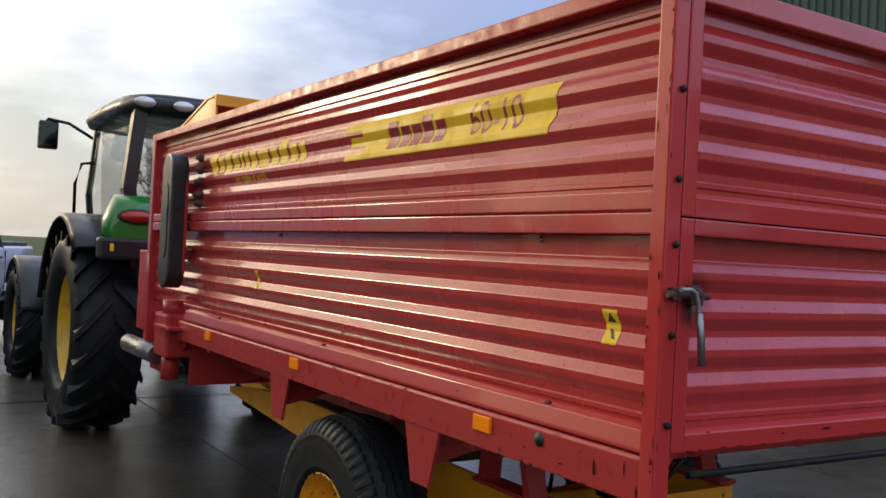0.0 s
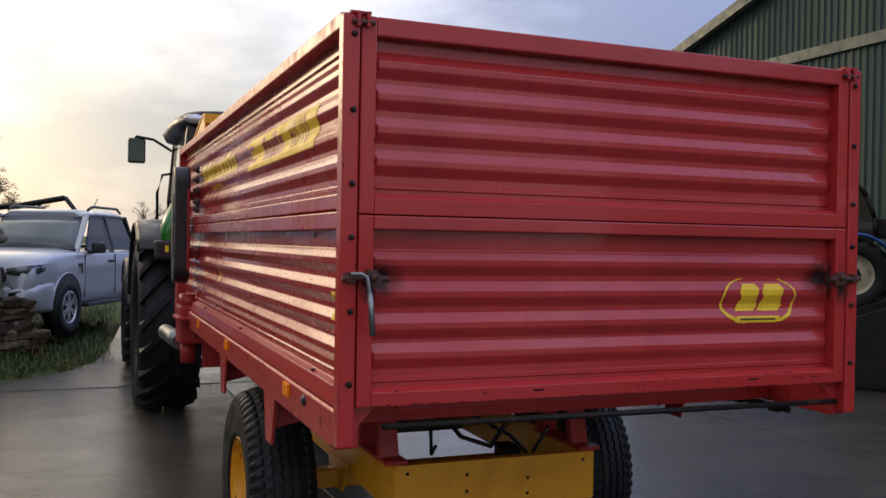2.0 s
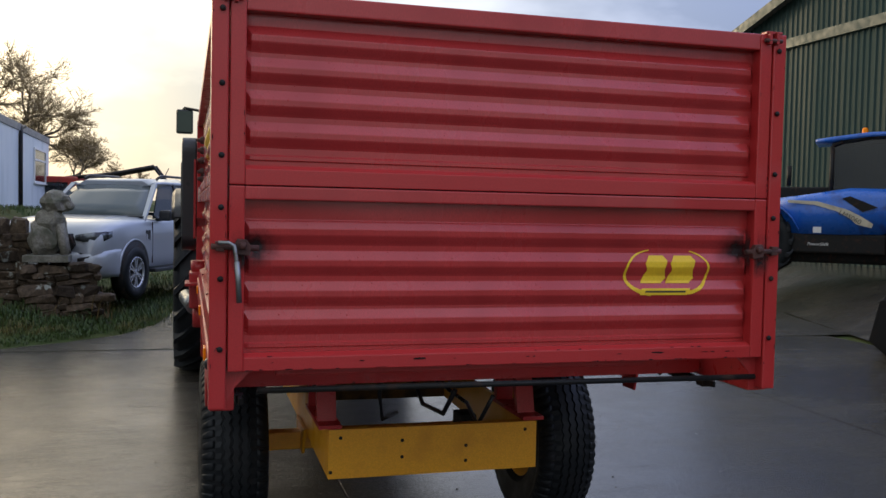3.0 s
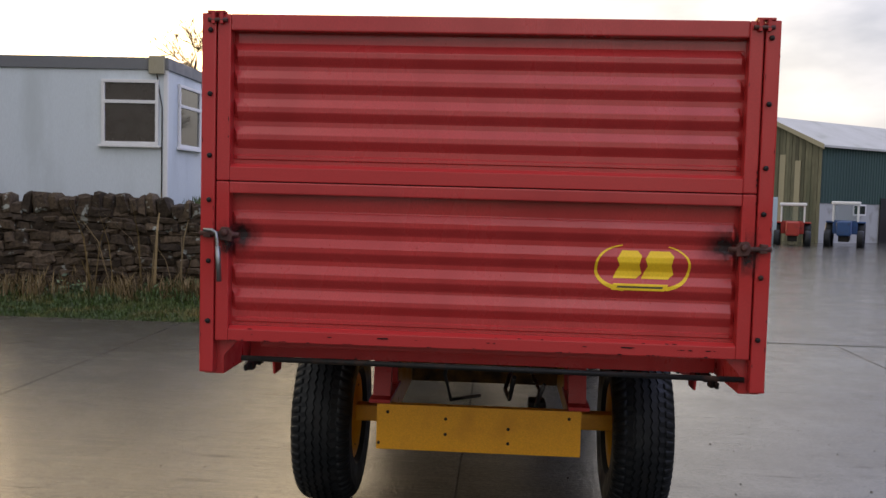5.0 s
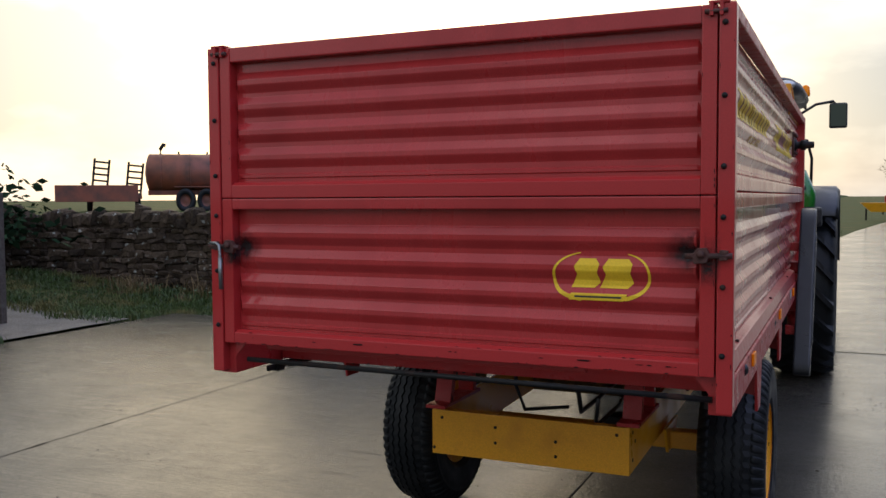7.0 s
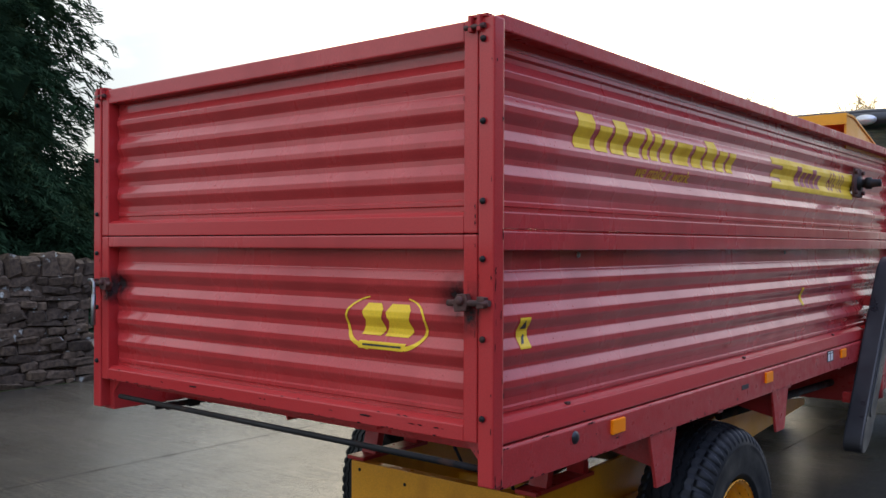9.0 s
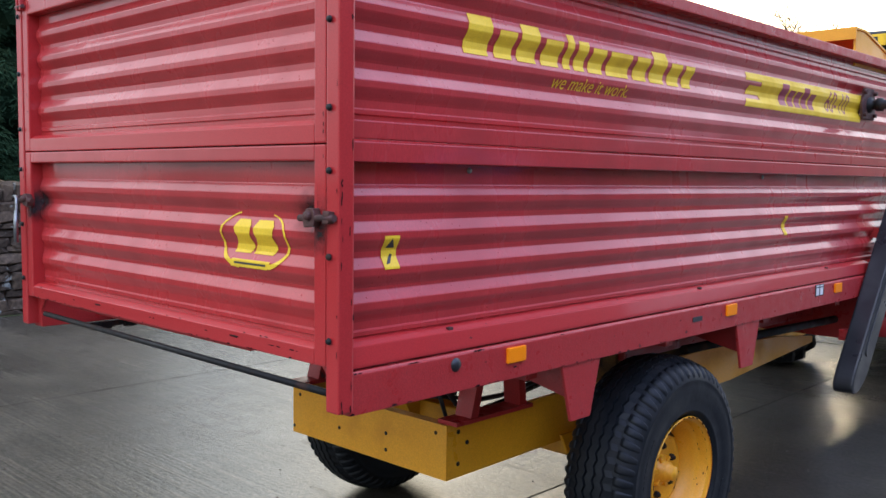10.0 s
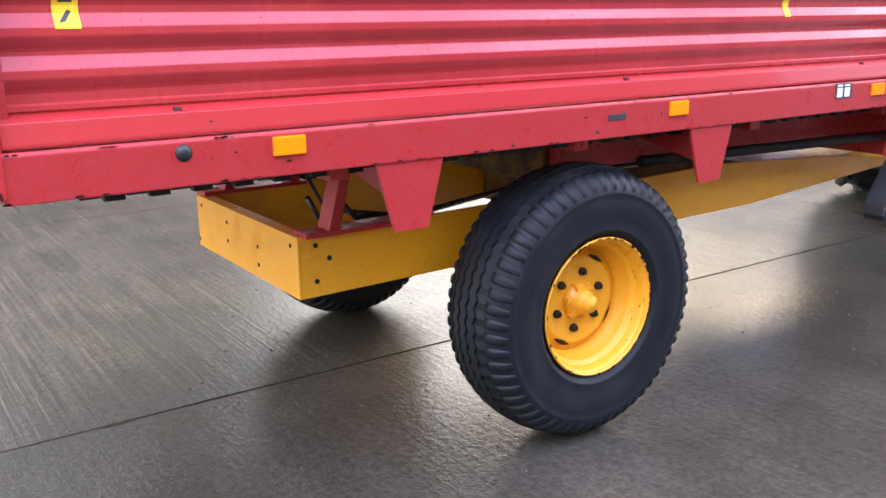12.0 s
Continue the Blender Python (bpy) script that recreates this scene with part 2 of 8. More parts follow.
def box(bm, x0, x1, y0, y1, z0, z1, bevel=0.0):
    vs = [bm.verts.new((x, y, z)) for x in (x0, x1) for y in (y0, y1) for z in (z0, z1)]
    fs = [bm.faces.new([vs[i] for i in f]) for f in ((0, 1, 3, 2), (4, 6, 7, 5), (0, 4, 5, 1), (2, 3, 7, 6), (0, 2, 6, 4), (1, 5, 7, 3))]
    if bevel:
        bmesh.ops.bevel(bm, geom=list({e for f in fs for e in f.edges}), offset=bevel, segments=2, affect="EDGES", profile=0.6)
    return bm


def prism(bm, pts, axis, a, b, bevel=0.0):
    """A polygon of (u, v) pushed along axis from a to b. x: (y, z), y: (x, z), z: (x, y)."""
    put = {"x": lambda u, v, w: (w, u, v), "y": lambda u, v, w: (u, w, v), "z": lambda u, v, w: (u, v, w)}[axis]
    lo, hi = [bm.verts.new(put(u, v, a)) for u, v in pts], [bm.verts.new(put(u, v, b)) for u, v in pts]
    k = len(pts)
    fs = [bm.faces.new(lo[::-1]), bm.faces.new(hi)] + [bm.faces.new((lo[i], lo[(i + 1) % k], hi[(i + 1) % k], hi[i])) for i in range(k)]
    bmesh.ops.recalc_face_normals(bm, faces=fs)
    if bevel:
        bmesh.ops.bevel(bm, geom=list({e for f in fs for e in f.edges}), offset=bevel, segments=2, affect="EDGES", profile=0.6)
    return bm


def strip(bm, prof, axis, a, b, thick, n=1):
    """An open profile of (u, v) as a folded sheet of some thickness, pushed from a to b. thick: the (u, v) shift of the back."""
    put = {"x": lambda u, v, w: (w, u, v), "y": lambda u, v, w: (u, w, v), "z": lambda u, v, w: (u, v, w)}[axis]
    ws = [a + (b - a) * i / n for i in range(n + 1)]
    front = [[bm.verts.new(put(u, v, w)) for u, v in prof] for w in ws]
    back = [[bm.verts.new(put(u + thick[0], v + thick[1], w)) for u, v in prof] for w in ws]
    fs = []
    for g in (front, back):
        for i in range(n):
            for j in range(len(prof) - 1):
                fs.append(bm.faces.new((g[i][j], g[i][j + 1], g[i + 1][j + 1], g[i + 1][j])))
    for j in range(len(prof) - 1):
        for i in (0, n):
            fs.append(bm.faces.new((front[i][j], front[i][j + 1], back[i][j + 1], back[i][j])))
    for i in range(n):
        for j in (0, len(prof) - 1):
            fs.append(bm.faces.new((front[i][j], front[i + 1][j], back[i + 1][j], back[i][j])))
    bmesh.ops.recalc_face_normals(bm, faces=fs)
    return bm


def tube(bm, pts, r, seg=8, r_end=None):
    """A round bar through points, closed at both ends."""
    pts = [Vector(p) for p in pts]
    rings = []
    up = Vector((0, 0, 1))
    for i, p in enumerate(pts):
        d = (pts[min(i + 1, len(pts) - 1)] - pts[max(i - 1, 0)]).normalized()
        s = d.cross(up if abs(d.z) < 0.95 else Vector((1, 0, 0))).normalized()
        t = s.cross(d)
        rr = r if r_end is None else r + (r_end - r) * i / (len(pts) - 1)
        rings.append([bm.verts.new(p + (s * math.cos(6.28318 * k / seg) + t * math.sin(6.28318 * k / seg)) * rr) for k in range(seg)])
    fs = []
    for a, b in zip(rings, rings[1:]):
        for k in range(seg):
            f = bm.faces.new((a[k], a[(k + 1) % seg], b[(k + 1) % seg], b[k]))
            f.smooth = seg > 5
            fs.append(f)
    fs += [bm.faces.new(rings[0][::-1]), bm.faces.new(rings[-1])]
    bmesh.ops.recalc_face_normals(bm, faces=fs)
    return bm


def lathe(bm, prof, seg=48, axis="x", at=(0, 0, 0), smooth=True, close=False):
    """A profile of (radius, along) turned round an axis."""
    at = Vector(at)
    rings = []
    for k in range(seg):
        c, s = math.cos(2 * math.pi * k / seg), math.sin(2 * math.pi * k / seg)
        put = {"x": lambda r, w: (w, r * c, r * s), "y": lambda r, w: (r * c, w, r * s), "z": lambda r, w: (r * c, r * s, w)}[axis]
        rings.append([bm.verts.new(at + Vector(put(r, w))) for r, w in prof])
    fs = []
    m = len(prof)
    for k in range(seg):
        a, b = rings[k], rings[(k + 1) % seg]
        for j in range(m if close else m - 1):
            f = bm.faces.new((a[j], a[(j + 1) % m], b[(j + 1) % m], b[j]))
            f.smooth = smooth
            fs.append(f)
    bmesh.ops.recalc_face_normals(bm, faces=fs)
    return bm


def blob(bm, at, size, sub=2, rough=0.2, seed=0):
    """A lump with an uneven outline."""
    made = bmesh.ops.create_icosphere(bm, subdivisions=sub, radius=1.0)["verts"]
    for v in made:
        k = 1 + rough * noise.noise(v.co * 1.7 + Vector((seed * 3.1, seed, -seed)))
        v.co = Vector((at[0] + v.co.x * size[0] * k, at[1] + v.co.y * size[1] * k, at[2] + v.co.z * size[2] * k))
    return bm


def part(name, bm, mat, parent=None, label="", smooth=False):
    """One mesh object, under a thing or a part."""
    me = bpy.data.meshes.new(name)
    if smooth:
        for f in bm.faces:
            f.smooth = True
    bm.to_mesh(me)
    bm.free()
    for m in mat if isinstance(mat, (list, tuple)) else [mat]:
        me.materials.append(m)
    ob = new(name, me)
    if parent:
        ob.parent = parent
    if label:
        tagged(ob, label)
    return ob


def thing(name, label, category, group="", at=(0, 0, 0)):
    ob = new(name)
    ob.empty_display_size = 0.2
    ob.location = at
    return tagged(ob, label, category, group)


def mounted(o, m):
    """Moves a part within its parent."""
    o.matrix_local = m
    return o


def text_mesh(name, body, mat, parent, size, m, italic=0.0, spacing=1.0, squash=1.0, label="", depth=0.0015):
    cu = bpy.data.curves.new(name, "FONT")
    cu.body, cu.size, cu.shear, cu.space_character, cu.extrude = body, size, italic, spacing, depth
    cu.align_x, cu.align_y = "CENTER", "CENTER"
    tmp = bpy.data.objects.new(name, cu)
    me = bpy.data.meshes.new_from_object(tmp)
    bpy.data.objects.remove(tmp)
    bpy.data.curves.remove(cu)
    me.transform(Matrix.Diagonal((squash, 1, 1, 1)))
    me.materials.clear()
    me.materials.append(mat)
    ob = new(name, me)
    ob.parent = parent
    ob.matrix_local = m
    if label:
        tagged(ob, label)
    return ob


# ---------------------------------------------------------------- ground
def concrete_material(name, brushed=1.0, wet=1.0):
    """Wet concrete: broom marks across the road, damp darker patches and stains, a broken film of water."""
    m = bpy.data.materials.new(name)
    m.use_nodes = True
    n, l = m.node_tree.nodes, m.node_tree.links
    b = n["Principled BSDF"]
    geo = n.new("ShaderNodeNewGeometry")

    def noisy(scale, stretch, detail=4.0, rough=0.5):
        mp = n.new("ShaderNodeMapping")
        mp.inputs["Scale"].default_value = stretch
        l.new(geo.outputs["Position"], mp.inputs["Vector"])
        t = n.new("ShaderNodeTexNoise")
        t.inputs["Scale"].default_value, t.inputs["Detail"].default_value, t.inputs["Roughness"].default_value = scale, detail, rough
        l.new(mp.outputs["Vector"], t.inputs["Vector"])
        return t.outputs["Fac"]

    def ramp(sock, stops):
        r = n.new("ShaderNodeValToRGB")
        while len(r.color_ramp.elements) < len(stops):
            r.color_ramp.elements.new(0.5)
        for e, (p, c) in zip(r.color_ramp.elements, stops):
            e.position, e.color = p, (*c, 1) if len(c) == 3 else c
        l.new(sock, r.inputs["Fac"])
        return r.outputs["Color"]

    def mix(fac, a, bb, mode="MIX"):
        x = n.new("ShaderNodeMix")
        x.data_type, x.blend_type = "RGBA", mode
        for s, v in ((0, fac), (6, a), (7, bb)):
            if hasattr(v, "is_linked"):
                l.new(v, x.inputs[s])
            else:
                x.inputs[s].default_value = v
        return x.outputs[2]

    def ranged(sock, lo, hi, a, bb):
        r = n.new("ShaderNodeMapRange")
        for k, v in (("From Min", lo), ("From Max", hi), ("To Min", a), ("To Max", bb)):
            r.inputs[k].default_value = v
        l.new(sock, r.inputs["Value"])
        return r.outputs["Result"]

    def maths(op, a, bb):
        x = n.new("ShaderNodeMath")
        x.operation = op
        for i, v in enumerate((a, bb)):
            if hasattr(v, "is_linked"):
                l.new(v, x.inputs[i])
            else:
                x.inputs[i].default_value = v
        return x.outputs["Value"]

    damp = noisy(0.55, (0.8, 1.3, 1), 5.0, 0.55)
    stain = noisy(2.6, (1, 1, 1), 5.0, 0.62)
    grit = noisy(95, (1, 1, 1), 3.0, 0.6)
    pock = noisy(34, (1, 1, 1), 2.0, 0.5)
    broom = noisy(26, (0.035, 2.1, 1), 4.0, 0.7)
    wide = noisy(7, (0.10, 1.3, 1), 3.0)
    where = ranged(noisy(0.9, (1, 1, 1), 2.0), 0.35, 0.62, 0.45 * brushed, 1.0 * brushed)
    col = ramp(damp, [(0.30, (0.030, 0.026, 0.020)), (0.5, (0.048, 0.043, 0.033)), (0.72, (0.074, 0.066, 0.051))])
    col = mix(0.55, col, ramp(stain, [(0.30, (0.55, 0.55, 0.56)), (0.55, (1.0, 1.0, 1.0)), (0.75, (1.30, 1.27, 1.20))]), "MULTIPLY")
    col = mix(where, col, mix(1.0, col, ramp(broom, [(0.34, (0.42, 0.42, 0.42)), (0.50, (0.92, 0.92, 0.92)), (0.68, (2.1, 2.05, 1.9))]), "MULTIPLY"))
    col = mix(0.4, col, ramp(wide, [(0.3, (0.7, 0.7, 0.7)), (0.7, (1.2, 1.2, 1.2))]), "MULTIPLY")
    col = mix(0.8, col, ramp(grit, [(0.3, (0.5, 0.5, 0.5)), (0.7, (1.5, 1.5, 1.5))]), "MULTIPLY")
    col = mix(0.7, col, ramp(pock, [(0.32, (0.5, 0.5, 0.5)), (0.5, (1.0, 1.0, 1.0)), (0.72, (1.6, 1.6, 1.55))]), "MULTIPLY")
    l.new(col, b.inputs["Base Color"])
    l.new(ranged(stain, 0.3, 0.7, 0.42, 0.62), b.inputs["Roughness"])
    b.inputs["Specular IOR Level"].default_value = 0.22
    # the water film: thin on the broom ridges, standing in the low places
    film = ranged(damp, 0.36, 0.62, wet, wet * 0.72)
    streak = noisy(6.0, (0.22, 2.0, 1), 6.0, 0.66)
    film = maths("MULTIPLY", film, ranged(streak, 0.60, 0.70, 1.0, 0.25))
    l.new(film, b.inputs["Coat Weight"])
    l.new(ranged(stain, 0.35, 0.65, 0.07, 0.17), b.inputs["Coat Roughness"])
    b.inputs["Coat IOR"].default_value = 1.38
    h = maths("ADD", maths("MULTIPLY", maths("MULTIPLY", broom, where), 2.2), maths("ADD", maths("MULTIPLY", grit, 0.65), maths("MULTIPLY", pock, 0.9)))
    bu = n.new("ShaderNodeBump")
    bu.inputs["Strength"].default_value, bu.inputs["Distance"].default_value = 0.6, 0.010
    l.new(h, bu.inputs["Height"])
    l.new(bu.outputs["Normal"], b.inputs["Normal"])
    cb = n.new("ShaderNodeBump")
    cb.inputs["Strength"].default_value, cb.inputs["Distance"].default_value = 0.38, 0.0055
    l.new(h, cb.inputs["Height"])
    l.new(cb.outputs["Normal"], b.inputs["Coat Normal"])
    return m


M_SLAB = concrete_material("wet_brushed_concrete", 0.8)
M_FLOAT = concrete_material("wet_floated_concrete", 0.30, 1.0)

# one sheet of earth and grass to the horizon: level at the yard, rising behind the stone wall and up the shed's apron
def smooth(a, b, v):
    k = min(1.0, max(0.0, (v - a) / (b - a)))
    return k * k * (3 - 2 * k)


def ground_z(x, y):
    z = -0.03
    z += 0.22 * smooth(-1.6, -3.4, x) * smooth(9.0, 11.5, y) * (1 - smooth(-5, -6, x))
    z += 1.35 * smooth(10.6, 11.6, y + 0.10 * (x + 3)) * smooth(-3.3, -4.2, x)
    z += 0.35 * smooth(-8.5, -13, x) * (1 - smooth(9.5, 10.5, y))
    z += 1.0 * smooth(60, 170, y) * smooth(-30, 0, x)
    z += -0.35 * smooth(24, 40, y) * smooth(8, 14, x)
    return z


def axis_steps(lo, hi, near_lo, near_hi, step, far):
    out, v = [], near_lo
    while v <= near_hi:
        out.append(v)
        v += step
    k, v = step, out[-1]
    while v < hi:
        k *= far
        v += k
        out.append(v)
    k, v = step, out[0]
    while v > lo:
        k *= far
        v -= k
        out.insert(0, v)
    return out


bm = bm_new()
gx, gy = axis_steps(-1500, 1500, -16, 8, 0.4, 1.35), axis_steps(-1500, 2500, -6, 24, 0.4, 1.3)
def under_road(x, y):
    return 0.30 * smooth(12, 16, y) * (1 - smooth(52, 72, y)) * smooth(4, 8, x) * (1 - smooth(24, 30, x))


grid = [[bm.verts.new((x, y, ground_z(x, y) - under_road(x, y))) for y in gy] for x in gx]
for i in range(len(gx) - 1):
    for j in range(len(gy) - 1):
        f = bm.faces.new((grid[i][j], grid[i + 1][j], grid[i + 1][j + 1], grid[i][j + 1]))
        f.smooth = True
ground = tagged(part("ground", bm, M_FIELD), "damp rough grassland and earth round the yard", "ground", kind="structure")

# the concrete yard and road: slabs with open joints
road = tagged(new("road"), "wet grey brushed concrete farm road in large slabs", "road", kind="structure")


def slab(pts, m=M_SLAB, z=0.0, thick=0.12, parent=road):
    bm = bm_new()
    prism(bm, pts, "z", z - thick, z)
    top = [e for e in bm.edges if all(abs(v.co.z - z) < 1e-5 for v in e.verts)]
    bmesh.ops.bevel(bm, geom=top, offset=0.003, segments=1, affect="EDGES")
    return part("slab", bm, m, parent)


J = 0.005
M_MUD = material("joint_mud", (0.024, 0.020, 0.015), 0.85, spec=0.12, spot=(0.032, 0.028, 0.021), spot_scale=3.0, grain=0.3, bump=0.4)
SX = [-8.35, -4.03, -0.15, 4.25, 7.9]
SY = [-14.0, -7.6, -1.9, 8.25]
for xa, xb in zip(SX, SX[1:]):
    for ya, yb in zip(SY, SY[1:]):
        slab([(xa + J, ya + J), (xb - J, ya + J), (xb - J, yb - J), (xa + J, yb - J)], M_FLOAT if xa > -0.2 and ya > -2 else M_SLAB)
# mud-filled joints
for x in SX[1:-1]:
    part("joint_filler", box(bm_new(), x - 0.0048, x + 0.0048, SY[0] + 0.05, SY[-1] - 0.05, -0.05, -0.0025), M_MUD, road)
    # dirt washed out along the broken edges of the joint
    bm = bm_new()
    rings = []
    y = -2.2
    while y < SY[-1] - 0.06:
        c = x + 0.010 * noise.noise(Vector((y * 1.7, x, 0.0))) + 0.006 * noise.noise(Vector((y * 9.0, x, 4.0)))
        chip = max(0.0, noise.noise(Vector((y * 3.1, x, 9.0))) - 0.28)
        w = (0.0015 if x == SX[2] else 0.0085) + 0.004 * noise.noise(Vector((y * 6.0, x, 2.0))) + 0.05 * chip
        rings.append((bm.verts.new((c - w * 0.8, y, 0.0006)), bm.verts.new((c, y, 0.0022)), bm.verts.new((c + w, y, 0.0006))))
        y += 0.045
    for a, b in zip(rings, rings[1:]):
        bm.faces.new((a[0], a[1], b[1], b[0]))
        bm.faces.new((a[1], a[2], b[2], b[1]))
    part("joint_dirt", bm, M_MUD, road)
part("joint_filler", box(bm_new(), SX[1] + 0.05, SX[-1] - 0.05, SY[-1] - 0.0045, SY[-1] + 0.0095, -0.05, -0.0006), M_SLAB, road)
for y in SY[1:-1]:
    part("joint_filler", box(bm_new(), SX[0] + 0.05, SX[-1] - 0.05, y - 0.0048, y + 0.0048, -0.05, -0.0006), M_SLAB, road)

# the road beyond the yard, bending away to the horizon, and the paler apron up to the barn
def sheet(name, rows, m, label, cat):
    """A ground sheet from rows of points; each row runs across."""
    bm = bm_new()
    vs = [[bm.verts.new(p) for p in r] for r in rows]
    for a, b in zip(vs, vs[1:]):
        for i in range(len(a) - 1):
            bm.faces.new((a[i], a[i + 1], b[i + 1], b[i])).smooth = True
    bmesh.ops.recalc_face_normals(bm, faces=bm.faces[:])
    for f in bm.faces:
        if f.normal.z < 0:
            f.normal_flip()
    return tagged(part(name, bm, m), label, cat, kind="structure")


def lerp(a, b, k):
    return a + (b - a) * k


EDGE_L = [(8.26, -4.0), (8.45, -3.2), (8.9, -2.55), (9.5, -1.9), (10.5, -1.5), (11.5, -1.36), (13.0, -1.2), (20.0, -0.6), (30.0, 0.2), (47.0, 1.6), (70.0, 4.2), (100.0, 9.0), (163.0, 22.0), (240.0, 45.0)]
EDGE_R = {8.26: 8.3, 8.45: 8.4, 8.9: 8.5, 9.5: 8.7, 10.5: 9.0, 11.5: 9.4, 13.0: 9.9, 20.0: 14.4, 30.0: 26.0, 47.0: 30.0, 70.0: 12.0, 100.0: 17.0, 163.0: 30.0, 240.0: 55.0}
rows = []
for y, x in EDGE_L:
    xr = EDGE_R[y]
    rows.append([(lerp(x, xr, k / 10), y, max(0.0, ground_z(lerp(x, xr, k / 10), y) + 0.035) - (0.33 * smooth(24, 40, y) * smooth(8, 14, lerp(x, xr, k / 10)))) for k in range(11)])
sheet("road_beyond", rows, M_SLAB, "wet concrete farm road bending away to the horizon", "road")
rows = []
for k in range(15):
    y = 6.3 + k * 1.0
    xb = 8.3 + (y - 8.2) * 0.33
    rows.append([(xb + d, y, 0.004 + 0.56 * smooth(0.0, 2.2, d)) for d in (0.0, 0.3, 0.7, 1.1, 1.5, 1.9, 2.3, 7.0)])
sheet("apron", rows, M_SLAB, "pale concrete apron ramping up to the barn", "pavement")
sheet("drive", [[(-8.36 - d, y, max(0.0, ground_z(-8.36 - d, y)) + 0.03 + 0.02 * noise.noise(Vector((d, y, 3)))) for d in (0, 0.5, 1, 1.5, 2, 3, 4, 6, 9, 14)] for y in (4.4, 4.9, 5.4, 5.9, 6.4, 6.9, 7.3)], M_GRAVEL, "pale potholed gravel drive", "drive")


# grit, straw bits and small stones lying on the concrete
def litter(name, label, n, m, seed, x0, x1, y0, y1, lo, hi):
    rng = random.Random(seed)
    vs, fs = [], []
    for _ in range(n):
        x, y, r, a = rng.uniform(x0, x1), rng.uniform(y0, y1), rng.uniform(lo, hi) ** 1.0, rng.uniform(0, 3.14)
        i = len(vs)
        c, sn, el = math.cos(a), math.sin(a), rng.uniform(0.35, 1.0)
        vs += [(x + r * c, y + r * sn, 0.001), (x - r * el * sn, y + r * el * c, 0.001), (x - r * c, y - r * sn, 0.001), (x + r * el * sn, y - r * el * c, 0.001), (x, y, 0.001 + r * rng.uniform(0.4, 0.9))]
        fs += [(i, i + 1, i + 4), (i + 1, i + 2, i + 4), (i + 2, i + 3, i + 4), (i + 3, i, i + 4)]
    me = bpy.data.meshes.new(name)
    me.from_pydata(vs, [], fs)
    me.materials.append(m)
    return tagged(new(name, me), label, "debris", kind="stuff")


litter("road_grit", "scattered dark grit and soil crumbs on wet concrete", 900, M_BARK, 61, -8.2, 7.6, -2.5, 8.0, 0.004, 0.012)
litter("road_straw", "pale specks of straw and stone on wet concrete", 350, M_GRAVEL, 62, -8.2, 7.6, -2.5, 8.0, 0.003, 0.009)


# ---------------------------------------------------------------- the feed wagon
WG = thing("feed_wagon", "red corrugated steel feed wagon with yellow chassis, hitched to a tractor", "farm trailer")
HW = 1.010      # half the width over the posts
LEN = 4.78      # length of the box


def ridges(tops, z_hi, z_lo, deep=0.0, proud=0.017, lip=True):
    """The folded profile of a panel, from its top to its foot, as (out, z) with out = 0 in the valleys."""
    prof = [(deep, z_hi)]
    for z in tops:
        prof += [(0.0, z + 0.018), (0.0012, z + 0.0150), (proud - 0.0010, z - 0.0105), (proud, z - 0.0135), (proud, z - 0.030), (proud - 0.0015, z - 0.035), (proud * 0.55, z - 0.0465), (0.003, z - 0.057), (0.0, z - 0.064)]
    if lip:
        zl = tops[-1] - 0.085
        prof += [(0.0, zl), (0.006, zl - 0.005), (0.006, zl - 0.016), (0.0, zl - 0.020)]
    prof.append((deep, z_lo))
    return prof


LOW_TOPS = (1.662, 1.563, 1.465, 1.374)
UP_TOPS = (2.262, 2.166, 2.065, 1.966)


